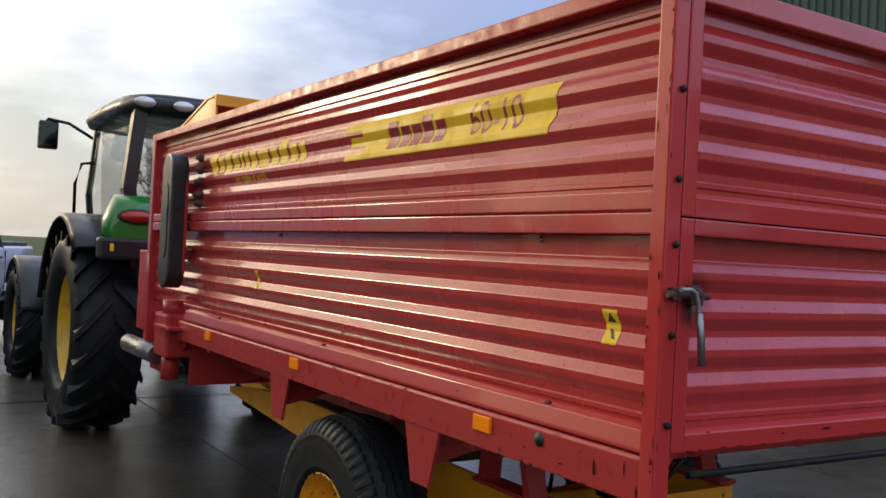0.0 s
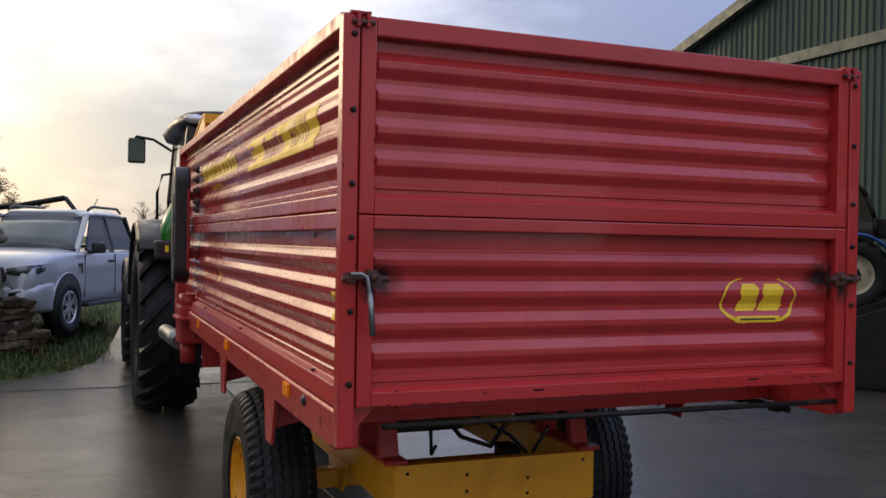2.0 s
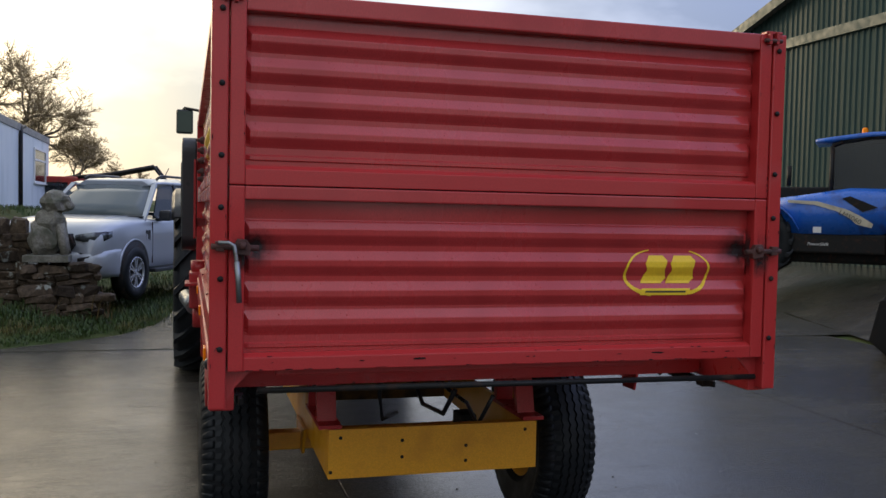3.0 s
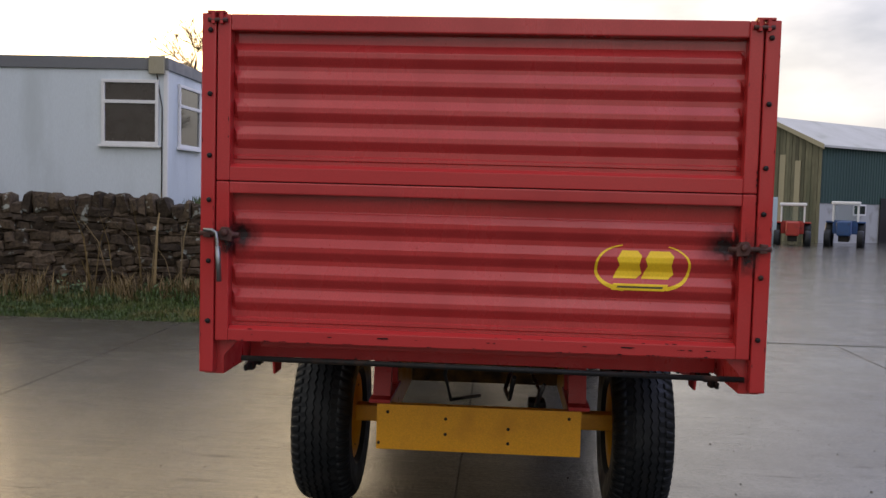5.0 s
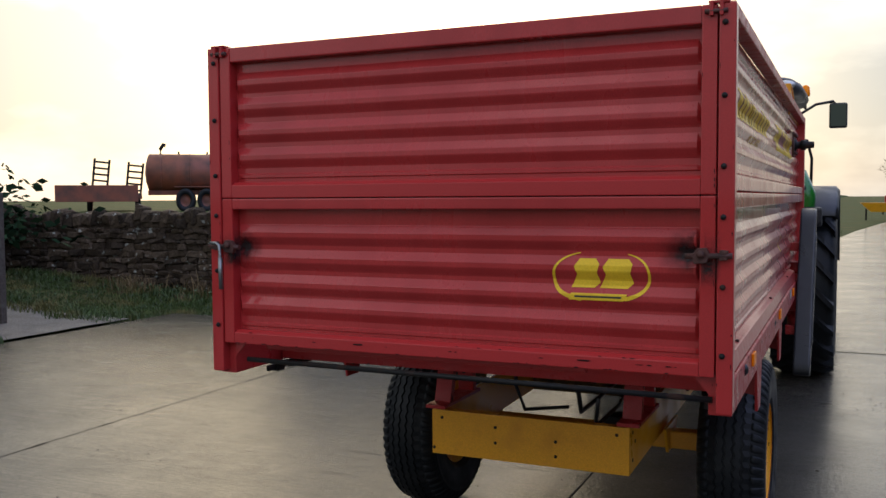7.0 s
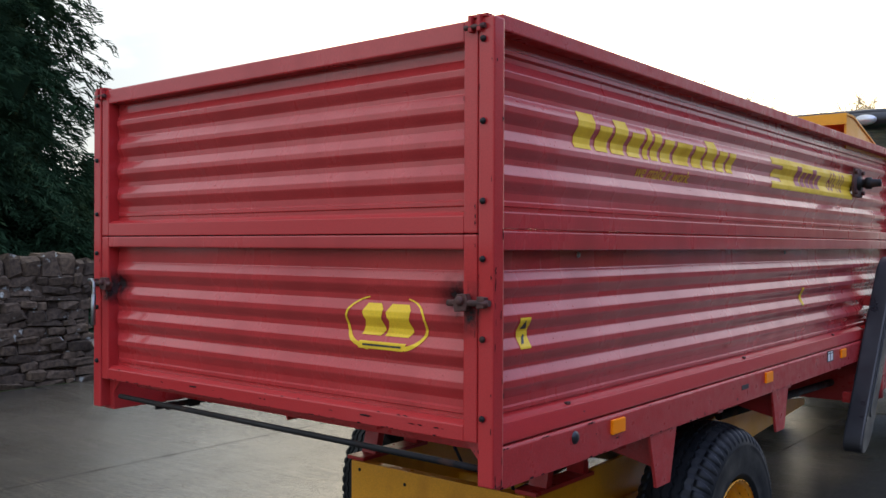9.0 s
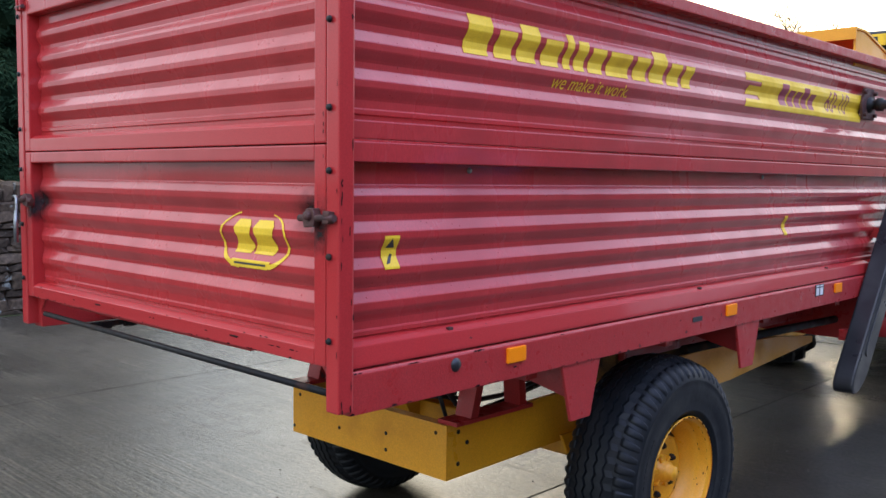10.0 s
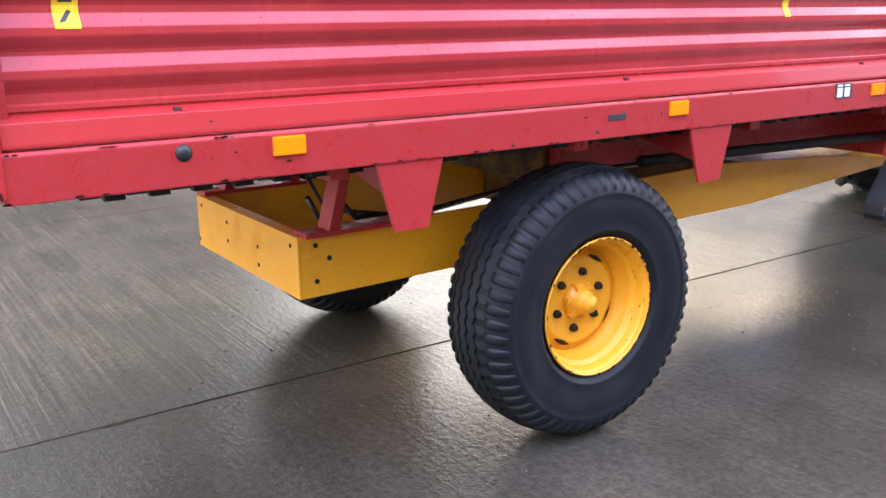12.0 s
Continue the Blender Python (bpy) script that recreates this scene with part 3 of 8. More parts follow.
def side(s):
    """One side of the box: s = -1 or 1."""
    X = lambda v: s * v  # noqa: E731
    # lower and upper folded panels
    for nm, tops, zh, zl in (("lower_panel", LOW_TOPS, 1.742, 1.262), ("upper_panel", UP_TOPS, 2.352, 1.842)):
        bm = bm_new()
        prof = ridges(tops, zh, zl)
        if nm == "upper_panel":
            prof = [(0.0, zh), (0.0, 2.318), (0.010, 2.312), (0.010, 2.300), (0.0, 2.294)] + prof[1:]
        strip(bm, [(X(0.948 + o), z) for o, z in prof], "y", 0.06, 4.70, (X(-0.004), 0), n=40)
        for v in bm.verts:   # slight waviness of the sheet
            v.co.x += 0.0025 * noise.noise(Vector((v.co.y * 1.3, v.co.z * 2.0, s * 5.0)))
        part(nm, bm, M_RED, WG)
    # rails
    bm = box(bm_new(), *sorted((X(0.950), X(1.003))), 0.052, 4.72, 2.346, 2.392, 0.005)
    part("top_rail", bm, M_REDWORN, WG, "red top rail with chipped paint")
    bm = box(bm_new(), *sorted((X(0.946), X(0.998))), 0.054, 4.70, 1.798, 1.846, 0.004)
    part("upper_panel_rail", bm, M_RED, WG)
    bm = box(bm_new(), *sorted((X(0.946), X(0.998))), 0.054, 4.70, 1.738, 1.792, 0.004)
    part("lower_panel_rail", bm, M_RED, WG)
    bm = prism(bm_new(), [(X(0.946), 1.196), (X(0.996), 1.196), (X(0.996), 1.204), (X(0.986), 1.252), (X(0.950), 1.266), (X(0.946), 1.268)], "y", 0.054, 3.90, 0.003)
    part("panel_foot_rail", bm, M_REDCHIP, WG)
    # side sill
    bm = prism(bm_new(), [(X(0.93), 1.074), (X(1.004), 1.074), (X(1.004), 1.182), (X(0.998), 1.190), (X(0.93), 1.190)], "y", 0.045, 3.98, 0.004)
    sill = part("side_sill", bm, M_REDWORN, WG)
    # posts
    bm = box(bm_new(), *sorted((X(0.958), X(HW))), 0.0, 0.052, 1.087, 2.378, 0.006)
    post = part("rear_post", bm, M_REDCHIP, WG)
    bm = box(bm_new(), *sorted((X(0.90), X(HW - 0.004))), 4.71, LEN, 0.86, 2.392, 0.006)
    part("front_post", bm, M_RED, WG)
    bm = prism(bm_new(), [(X(0.958), 1.20), (X(0.958), 1.088), (X(0.926), 1.150), (X(0.88), 1.20)], "y", 0.044, 0.052)
    part("post_return", box(bm_new(), *sorted((X(0.925), X(0.965))), 0.064, 0.080, 1.20, 2.37), M_REDWORN, WG)
    part("foot_gusset", bm, M_RED, WG)
    for z in (2.317, 2.092, 1.873, 1.714, 1.494, 1.276):
        bm = lathe(bm_new(), [(0.0, 0.006), (0.007, 0.006), (0.0095, 0.001), (0.0095, -0.001)], 10, "y", (X(0.977), -0.005, z))
        for v in bm.verts:
            v.co.y = -0.005 - (v.co.y + 0.005)
        part("bolt", bm, M_BLACK, post)
    # marker lights, cap, brackets
    for y in (0.72, 2.175, 3.385):
        bm = box(bm_new(), *sorted((X(1.003), X(1.014))), y - 0.045, y + 0.045, 1.127, 1.176, 0.004)
        part("marker_reflector", bm, M_AMBER, WG, "orange plastic side reflector")
    bm = lathe(bm_new(), [(0.0, 0.010), (0.010, 0.009), (0.020, 0.002), (0.022, -0.004)], 18, "x", (0, 0, 0))
    cap = part("rubber_cap", bm, M_PLASTIC, WG, "round black rubber plug")
    mounted(cap, Matrix.Translation((X(1.005), 0.447, 1.156)) @ (Matrix.Identity(4) if s > 0 else Matrix.Rotation(math.pi, 4, "Z")))
    for y in (1.09, 2.365):
        bm = bm_new()
        prism(bm, [(y - 0.112, 1.074), (y + 0.112, 1.074), (y + 0.058, 0.875), (y - 0.055, 0.875)], "x", X(0.986), X(0.998), 0.002)
        prism(bm, [(X(0.985), 1.072), (X(0.985), 0.93), (X(0.52), 1.03), (X(0.52), 1.072)], "y", y - 0.006, y + 0.006)
        part("sill_bracket", bm, M_REDWORN, WG)
    # rivets and clips on the ledge
    for y in (0.45, 1.95, 3.3):
        bm = box(bm_new(), *sorted((X(0.968), X(0.981))), y - 0.010, y + 0.010, 1.254, 1.264, 0.003)
        part("ledge_clip", bm, M_RUST, sill)
    for y in (0.55, 2.55):
        bm = lathe(bm_new(), [(0.0, 0.005), (0.008, 0.004), (0.010, 0.0)], 10, "x", (0, 0, 0))
        for v in bm.verts:
            v.co.x *= s
        mounted(part("rivet", bm, M_STEEL, sill), Matrix.Translation((X(0.952), y, 1.722)))


side(-1)
side(1)

# floor, front wall
part("floor_bed", box(bm_new(), -0.945, 0.945, 0.40, 4.72, 1.14, 1.185), M_REDWORN, WG)
part("front_wall", box(bm_new(), -0.90, 0.90, 4.73, 4.77, 0.95, 2.38), M_RED, WG)


def gate(nm, tops, z0, z1, top_rail, foot):
    """A tailgate leaf with its stiles, rails and folded sheet."""
    g = part(nm, strip(bm_new(), [(0.050 - o, z) for o, z in ridges(tops, z1 - 0.02, z0 + 0.02)], "x", -0.905, 0.905, (0.004, 0), n=113), M_RED, WG)
    for v in g.data.vertices:
        v.co.y += 0.0025 * noise.noise(Vector((v.co.x * 1.6, v.co.z * 2.0, 9.0)))
        k = min(1.0, (0.905 - abs(v.co.x)) / 0.016)      # the folds run out near the stiles
        v.co.y = 0.050 - (0.050 - v.co.y) * k
    for s in (-1, 1):
        part("gate_stile", box(bm_new(), *sorted((s * 0.905, s * 0.953)), 0.003, 0.062, z0, z1, 0.005), M_REDCHIP, g)
    part("gate_top_rail", box(bm_new(), -0.905, 0.905, 0.0035, 0.060, z1 - top_rail, z1, 0.005), M_RED, g)
    bm = prism(bm_new(), [(0.0035, z0), (0.0035, z0 + foot - 0.012), (0.024, z0 + foot), (0.060, z0 + foot), (0.060, z0)], "x", -0.905, 0.905, 0.003)
    part("gate_foot_rail", bm, M_REDCHIP, g)
    return g


GU = gate("upper_tailgate", UP_TOPS, 1.7845, 2.376, 0.058, 0.062)
part("gate_seal", box(bm_new(), -0.93, 0.93, 0.064, 0.074, 1.76, 1.81), M_BLACK, WG)
GL = gate("lower_tailgate", LOW_TOPS, 1.204, 1.7815, 0.042, 0.055)
# dents on the foot of the lower gate
for x in (-0.34, 0.53):
    part("dent", blob(bm_new(), (x, 0.004, 1.232), (0.026, 0.0035, 0.0035), 2, 0.6, x), M_SEAM, GL, "scuffed dent in the paint")

# top hinges: a flat strap, two knuckles and a pin
for s in (-1, 1):
    bm = box(bm_new(), *sorted((s * 0.925, s * 0.990)), -0.004, 0.030, 2.377, 2.386, 0.002)
    for k in (0.930, 0.960):
        box(bm, *sorted((s * k, s * (k + 0.012))), -0.014, 0.004, 2.338, 2.384, 0.002)
    part("gate_hinge", bm, M_REDWORN, WG, "worn red hinge with dark grease")
    part("hinge_pin", tube(bm_new(), [(s * 0.915, -0.007, 2.352), (s * 0.985, -0.007, 2.352)], 0.0075, 10), M_RUST, WG, "greasy dark hinge pin")

# latches at both sides with dark rub marks, and the one steel handle
for s in (-1, 1):
    bm = bm_new()
    tube(bm, [(s * 0.862, -0.010, 1.590), (s * 1.006, -0.012, 1.594)], 0.0095, 10)
    prism(bm, [(s * 0.890, 1.566), (s * 0.930, 1.570), (s * 0.938, 1.594), (s * 0.928, 1.618), (s * 0.900, 1.616), (s * 0.884, 1.594)], "y", -0.020, 0.004, 0.003)
    prism(bm, [(s * 0.966, 1.578), (s * 0.992, 1.580), (s * 0.994, 1.610), (s * 0.968, 1.612)], "y", -0.020, 0.0, 0.003)
    lathe(bm, [(0.0, -0.010), (0.010, -0.010), (0.013, -0.004), (0.013, 0.012), (0.0, 0.012)], 12, "y", (s * 0.912, -0.022, 1.598))
    part("latch", bm, M_RUST, WG, "rusty worn latch")
bm = bm_new()
tube(bm, [(-0.985, -0.034, 1.606), (-0.955, -0.038, 1.607), (-0.938, -0.040, 1.598), (-0.932, -0.044, 1.56), (-0.926, -0.050, 1.50), (-0.922, -0.052, 1.43)], 0.0065, 10)
tube(bm, [(-0.930, -0.045, 1.55), (-0.926, -0.050, 1.50), (-0.922, -0.052, 1.425)], 0.0092, 10)
part("latch_handle", bm, M_STEEL, WG, "bent bare steel handle")

# tail bar and the dark chain-floor end below the gate
bm = bm_new()
tube(bm, [(-0.86, 0.03, 1.138), (0.945, 0.03, 1.128)], 0.010, 10)
part("tail_bar", bm, M_BLACK, WG, "thin black steel bar")
bm = bm_new()
lathe(bm, [(0.0, -0.84), (0.026, -0.84), (0.026, 0.86), (0.0, 0.86)], 16, "x", (0, 0.46, 1.11))
part("floor_roller", bm, M_BLACK, WG)
for x in (-0.62, -0.10, 0.45, 0.80):
    part("roller_tine", prism(bm_new(), [(x - 0.02, 1.10), (x + 0.02, 1.10), (x + 0.004, 1.06), (x - 0.006, 1.06)], "y", 0.457, 0.463), M_BLACK, WG)
part("floor_end_plate", box(bm_new(), -0.92, 0.92, 0.36, 0.37, 1.085, 1.19, 0.002), M_REDWORN, WG)
part("rear_cross_member", box(bm_new(), -0.80, 0.52, 0.066, 0.10, 1.176, 1.199, 0.004), M_REDWORN, WG)
for x in (-0.6, -0.2, 0.2, 0.6):
    part("floor_slat_end", box(bm_new(), x - 0.17, x + 0.17, 0.50, 0.54, 1.07, 1.09, 0.002), M_BLACK, WG)
for y in (0.9, 1.8, 2.7, 3.6):
    part("cross_bearer", box(bm_new(), -0.93, 0.93, y - 0.03, y + 0.03, 1.03, 1.10, 0.003), M_REDWORN, WG)
# floor chains seen under the sill
for x in (-0.90, 0.90):
    bm = bm_new()
    for k in range(66):
        y = 0.22 + k * 0.055
        box(bm, x - (0.014 if k % 2 else 0.006), x + (0.014 if k % 2 else 0.006), y, y + 0.05, 1.052 - 0.008 * (k % 2), 1.074)
    part("floor_chain", bm, M_BLACK, WG)

# chassis
bm = box(bm_new(), -0.485, 0.470, 0.975, 0.987, 0.550, 0.764, 0.002)
plate = part("rear_plate", bm, M_YEL, WG, "yellow steel end plate")
for x, z in ((-0.433, 0.728), (0.414, 0.728), (-0.16, 0.705), (-0.16, 0.632), (0.133, 0.668), (0.133, 0.60), (-0.475, 0.58)):
    part("bolt_hole", lathe(bm_new(), [(0.0, 0.9735), (0.008, 0.9735), (0.008, 0.976)], 10, "y", (x, 0, z)), M_BLACK, plate)
part("plate_flange", box(bm_new(), -0.464, 0.449, 0.9875, 1.030, 0.756, 0.762, 0.001), M_YEL, WG)
for x0, x1 in ((-0.485, -0.465), (0.450, 0.470)):
    bm = prism(bm_new(), [(0.987, 0.764), (3.1, 0.80), (3.9, 0.76), (4.45, 0.70), (4.45, 0.66), (3.3, 0.585), (1.9, 0.565), (0.987, 0.550)], "x", x0, x1, 0.002)
    beam = part("chassis_beam", bm, M_YEL, WG)
    if x0 > 0:
        for y, z in ((1.04, 0.73), (1.09, 0.68), (1.04, 0.605)):
            part("bolt_hole", lathe(bm_new(), [(0.0, 0.4725), (0.009, 0.4725), (0.009, 0.469)], 10, "x", (0, y, z)), M_BLACK, beam)
    c = (x0 + x1) / 2
    bm = box(bm_new(), c - 0.05, c + 0.05, 0.99, 1.45, 0.764, 0.780)
    for y, lean in ((1.10, 0.07), (1.40, -0.03)):
        prism(bm, [(y - 0.022, 0.778), (y + 0.022, 0.778), (y + 0.018 + lean, 1.05), (y - 0.018 + lean, 1.05)], "x", c - 0.045, c + 0.04, 0.003)
    part("box_support", bm, M_REDWORN, WG)
part("drawbar", prism(bm_new(), [(-0.40, 3.6), (0.40, 3.6), (0.07, 5.55), (-0.07, 5.55)], "z", 0.58, 0.70, 0.01), M_YEL, WG)
part("drawbar_eye", lathe(bm_new(), [(0.055, -0.02), (0.075, 0.0), (0.055, 0.02), (0.035, 0.0)], 20, "z", (0, 5.62, 0.64), close=True), M_BLACK, WG)
part("cross_plate", box(bm_new(), -0.464, 0.449, 2.44, 2.455, 0.575, 0.80, 0.002), M_DARKYEL, WG, "dark brown-yellow painted plate")
part("cross_plate", box(bm_new(), -0.464, 0.449, 3.3, 3.315, 0.59, 0.78, 0.002), M_DARKYEL, WG, "dark brown-yellow painted plate")
part("axle", box(bm_new(), -0.72, 0.72, 1.785, 1.885, 0.47, 0.56, 0.01), M_YEL, WG)
for s in (-1, 1):
    part("axle_bracket", prism(bm_new(), [(1.66, 0.60), (2.0, 0.60), (1.92, 0.46), (1.74, 0.46)], "x", s * 0.49, s * 0.505, 0.002), M_YEL, WG)
bm = bm_new()
tube(bm, [(0.16, 1.25, 0.86), (0.14, 1.38, 0.72), (0.12, 1.7, 0.70), (0.2, 2.4, 0.80), (0.1, 4.2, 0.75)], 0.012, 8)
tube(bm, [(0.30, 1.1, 0.86), (0.26, 1.2, 0.70), (0.30, 1.5, 0.74), (0.2, 2.6, 0.82)], 0.010, 8)
tube(bm, [(-0.16, 1.30, 1.02), (-0.19, 1.34, 0.84), (-0.16, 1.4, 0.70), (-0.02, 1.7, 0.66)], 0.010, 8)
part("hydraulic_hose", bm, M_PLASTIC, WG)
part("valve_block", box(bm_new(), 0.24, 0.33, 1.42, 1.56, 0.60, 0.70, 0.015), M_BLACK, WG, "greasy black hydraulic valve block")
bm = tube(bm_new(), [(0.72, 2.3, 0.92), (0.78, 4.6, 0.88)], 0.022, 10)
part("drive_shaft", bm, M_BLACK, WG)
for x in (-0.60, 0.60):
    part("floor_bearer", box(bm_new(), x - 0.03, x + 0.03, 1.95, 4.6, 0.90, 1.06, 0.004), M_REDWORN, WG)
part("middle_cross_plate", box(bm_new(), -0.60, 0.60, 1.92, 1.94, 0.86, 1.06, 0.004), M_DARKYEL, WG, "dark brown-yellow cross plate")
part("front_cross_plate", box(bm_new(), -0.90, 0.90, 4.02, 4.05, 0.78, 1.14, 0.004), M_REDWORN, WG)
# gearbox and drives at the front corners
for s in (-1, 1):
    bm = bm_new()
    box(bm, *sorted((s * 0.88, s * 1.06)), 4.02, 4.30, 0.95, 1.22, 0.02)
    tube(bm, [(s * 0.98, 4.15, 1.20), (s * 0.98, 4.15, 1.30)], 0.07, 14)
    tube(bm, [(s * 0.98, 4.18, 0.80), (s * 0.98, 4.18, 0.96)], 0.055, 14)
    box(bm, *sorted((s * 0.93, s * 1.09)), 3.88, 4.20, 1.13, 1.15, 0.004)
    part("gearbox", bm, M_REDWORN, WG, "red greasy gearbox housing")
    bm = prism(bm_new(), [(3.98, 1.19), (4.75, 1.19), (4.75, 0.80), (4.30, 0.80), (3.98, 1.02)], "x", s * 0.94, s * 0.955, 0.003)
    part("front_frame_plate", bm, M_REDWORN, WG)
    part("front_step_plate", box(bm_new(), *sorted((s * 0.80, s * 1.0)), 4.80, 5.0, 1.05, 1.60, 0.008), M_REDWORN, WG)
bm = tube(bm_new(), [(-1.02, 4.35, 0.93), (-1.08, 4.85, 0.96)], 0.060, 18)
part("ram", bm, M_STEEL, WG, "bare steel hydraulic cylinder")

# rubber-edged chain covers at the front corners
for s, (yb, yt, zb, zt) in ((-1, (3.97, 3.97, 1.385, 2.20)), (1, (3.40, 4.24, 0.60, 1.69))):
    bm = bm_new()
    n = 12
    r = 0.105
    prof = [(r * math.cos(math.pi * (1 + k / n)), zb + r + r * math.sin(math.pi * (1 + k / n))) for k in range(n + 1)] + \
           [(r * math.cos(math.pi * k / n), zt - r + r * math.sin(math.pi * k / n)) for k in range(n + 1)]
    prism(bm, prof, "x", 1.012, 1.118, 0.012)
    prism(bm, [(u * 0.55, zb + 0.18 + (z - zb) * (zt - zb - 0.36) / (zt - zb)) for u, z in prof], "x", 1.116, 1.124, 0.003)
    for v in bm.verts:
        v.co = Vector((s * v.co.x, yb + (yt - yb) * (v.co.z - zb) / (zt - zb) + v.co.y, v.co.z))
    bmesh.ops.recalc_face_normals(bm, faces=bm.faces[:])
    cov = part("chain_cover", bm, M_PLASTIC, WG, "long black rubber chain cover with rounded ends")
    for k in (0.25, 0.75):
        z = zb + (zt - zb) * k
        y = yb + (yt - yb) * k
        part("cover_bracket", box(bm_new(), *sorted((s * 0.95, s * 1.02)), y - 0.03, y + 0.03, z - 0.03, z + 0.03, 0.004), M_REDWORN, cov)
    if s < 0:
        part("guide_strip", box(bm_new(), -1.035, -1.018, 3.845, 3.862, zb + 0.09, zt - 0.16, 0.003), M_REDWORN, cov)
for s, y in ((-1, 3.765), (1, 3.79)):
    for z in (2.17, 2.10, 2.03, 1.95, 1.90) if s < 0 else (2.13,):
        bm = lathe(bm_new(), [(0.0, 0.13), (0.022, 0.128), (0.026, 0.08), (0.036, 0.075), (0.036, 0.045), (0.026, 0.04), (0.026, 0.02), (0.044, 0.015), (0.044, -0.01)] if s > 0 else
                   [(0.0, 0.034), (0.012, 0.032), (0.015, 0.016), (0.026, 0.012), (0.026, -0.01)], 14, "x")
        for v in bm.verts:
            v.co.x *= s
        mounted(part("beater_bearing", bm, M_BLACK if s > 0 else M_RUST, WG, "greasy dark bearing hub"), Matrix.Translation((s * 0.978, y, z)))
bm = prism(bm_new(), [(3.70, 2.05), (3.88, 2.05), (3.90, 2.13), (3.86, 2.22), (3.72, 2.22), (3.685, 2.13)], "x", 0.968, 0.982, 0.004)
for y in (3.705, 3.855):
    tube(bm, [(0.98, y + 0.008, 2.075), (0.998, y + 0.008, 2.075)], 0.012, 8)
    tube(bm, [(0.98, y + 0.008, 2.195), (0.998, y + 0.008, 2.195)], 0.012, 8)
part("bearing_plate", bm, M_RUST, WG, "rusty bearing bracket")

# yellow hood over the front of the box: open to the rear, sloping down to the front
bm = bm_new()
for x in (-0.955, 0.943):
    prism(bm, [(3.62, 2.53), (3.74, 2.53), (4.60, 2.33), (3.62, 2.33)], "x", x, x + 0.012, 0.002)
prism(bm, [(3.60, 2.535), (3.76, 2.535), (4.60, 2.335), (4.60, 2.325), (3.76, 2.522), (3.612, 2.522), (3.612, 2.47), (3.60, 2.47)], "x", -0.962, 0.962, 0.001)
part("front_hood", bm, M_YEL, WG, "yellow steel hood over the front")

# wheels
def wheel(s):
    w = new("wheel")
    w.parent = WG
    w.location = (s * (0.840 if s > 0 else 0.850), 1.862, 0.4865)
    R, RR, H = 0.487, 0.236, 0.158
    # a round-shouldered carcass, flattened where it stands
    half = [(RR + 0.006, H * 0.76), (RR + 0.020, H * 0.84), (0.268, H * 0.905), (0.272, H * 0.935), (0.278, H * 0.938), (0.283, H * 0.930), (0.315, H * 0.972), (0.350, H * 0.998), (0.376, H), (0.394, H * 0.985), (0.398, H * 0.998), (0.403, H * 0.992), (0.418, H * 0.955), (0.436, H * 0.885), (0.451, H * 0.79), (0.463, H * 0.67), (0.471, H * 0.48), (0.4745, H * 0.25)]

    def stand(bm):
        for v in bm.verts:
            if v.co.z < -0.479:
                v.co.z = -0.479 + (v.co.z + 0.479) * 0.1
        return bm
    prof = [(r, -x) for r, x in half] + [(0.4755, 0.0)] + [(r, x) for r, x in reversed(half)]
    tyre = part("tyre", stand(lathe(bm_new(), prof, 96, "x", close=True)), M_TYRE, w, "wet black tyre with zigzag tread and scalloped shoulders")
    # tread: zigzag ribs on a rounded crown, notched blocks round both shoulders
    K = 232
    for c0, wide in ((-0.078, 0.031), (-0.040, 0.033), (0.0, 0.034), (0.040, 0.033), (0.078, 0.031)):
        bm = bm_new()
        ring = []
        for k in range(K):
            a = 2 * math.pi * k / K
            dx = 0.0050 * (0, 1, 0, -1)[k % 4]
            c, sn = math.cos(a), math.sin(a)
            row = []
            for x, up in ((c0 - wide / 2, 0.0), (c0 - wide / 2 + 0.003, 1.0), (c0 + wide / 2 - 0.003, 1.0), (c0 + wide / 2, 0.0)):
                crown = R - 1.5 * x * x - 14.0 * max(0.0, abs(x) - 0.05) ** 2.4
                r = crown if up else crown - 0.016
                row.append(bm.verts.new((x + dx, r * c, r * sn)))
            ring.append(row)
        for k in range(K):
            p, q = ring[k], ring[(k + 1) % K]
            for j in range(3):
                bm.faces.new((p[j], p[j + 1], q[j + 1], q[j]))
        part("tread_rib", stand(bm), M_TYRE, w)
    K = 58
    base = ((0.098, 0.462), (0.110, 0.458), (0.124, 0.448), (0.137, 0.434), (0.147, 0.416), (0.152, 0.402))
    top = ((0.097, 0.471), (0.112, 0.467), (0.129, 0.457), (0.1445, 0.441), (0.1545, 0.420), (0.1535, 0.403))
    for e in (-1, 1):
        bm = bm_new()
        for k in range(K):
            cols = []
            for f, lift in ((0.04, 0.0), (0.16, 0.8), (0.26, 1.0), (0.60, 1.0), (0.72, 0.8), (0.86, 0.0)):
                col = []
                for j, (b, t) in enumerate(zip(base, top)):
                    mid = 0.45
                    narrow = 1.0 - 0.42 * max(0.0, (j - 2) / 3)      # blocks taper towards the sidewall
                    a = 2 * math.pi * (k + mid + (f - mid) * narrow + 0.05 * j) / K
                    x, r = b[0] + (t[0] - b[0]) * lift, b[1] + (t[1] - b[1]) * lift
                    col.append(bm.verts.new((e * x, r * math.cos(a), r * math.sin(a))))
                cols.append(col)
            for p, q in zip(cols, cols[1:]):
                for i in range(5):
                    bm.faces.new((p[i], p[i + 1], q[i + 1], q[i])).smooth = True
            bm.faces.new([c[0] for c in cols])
        bmesh.ops.recalc_face_normals(bm, faces=bm.faces[:])
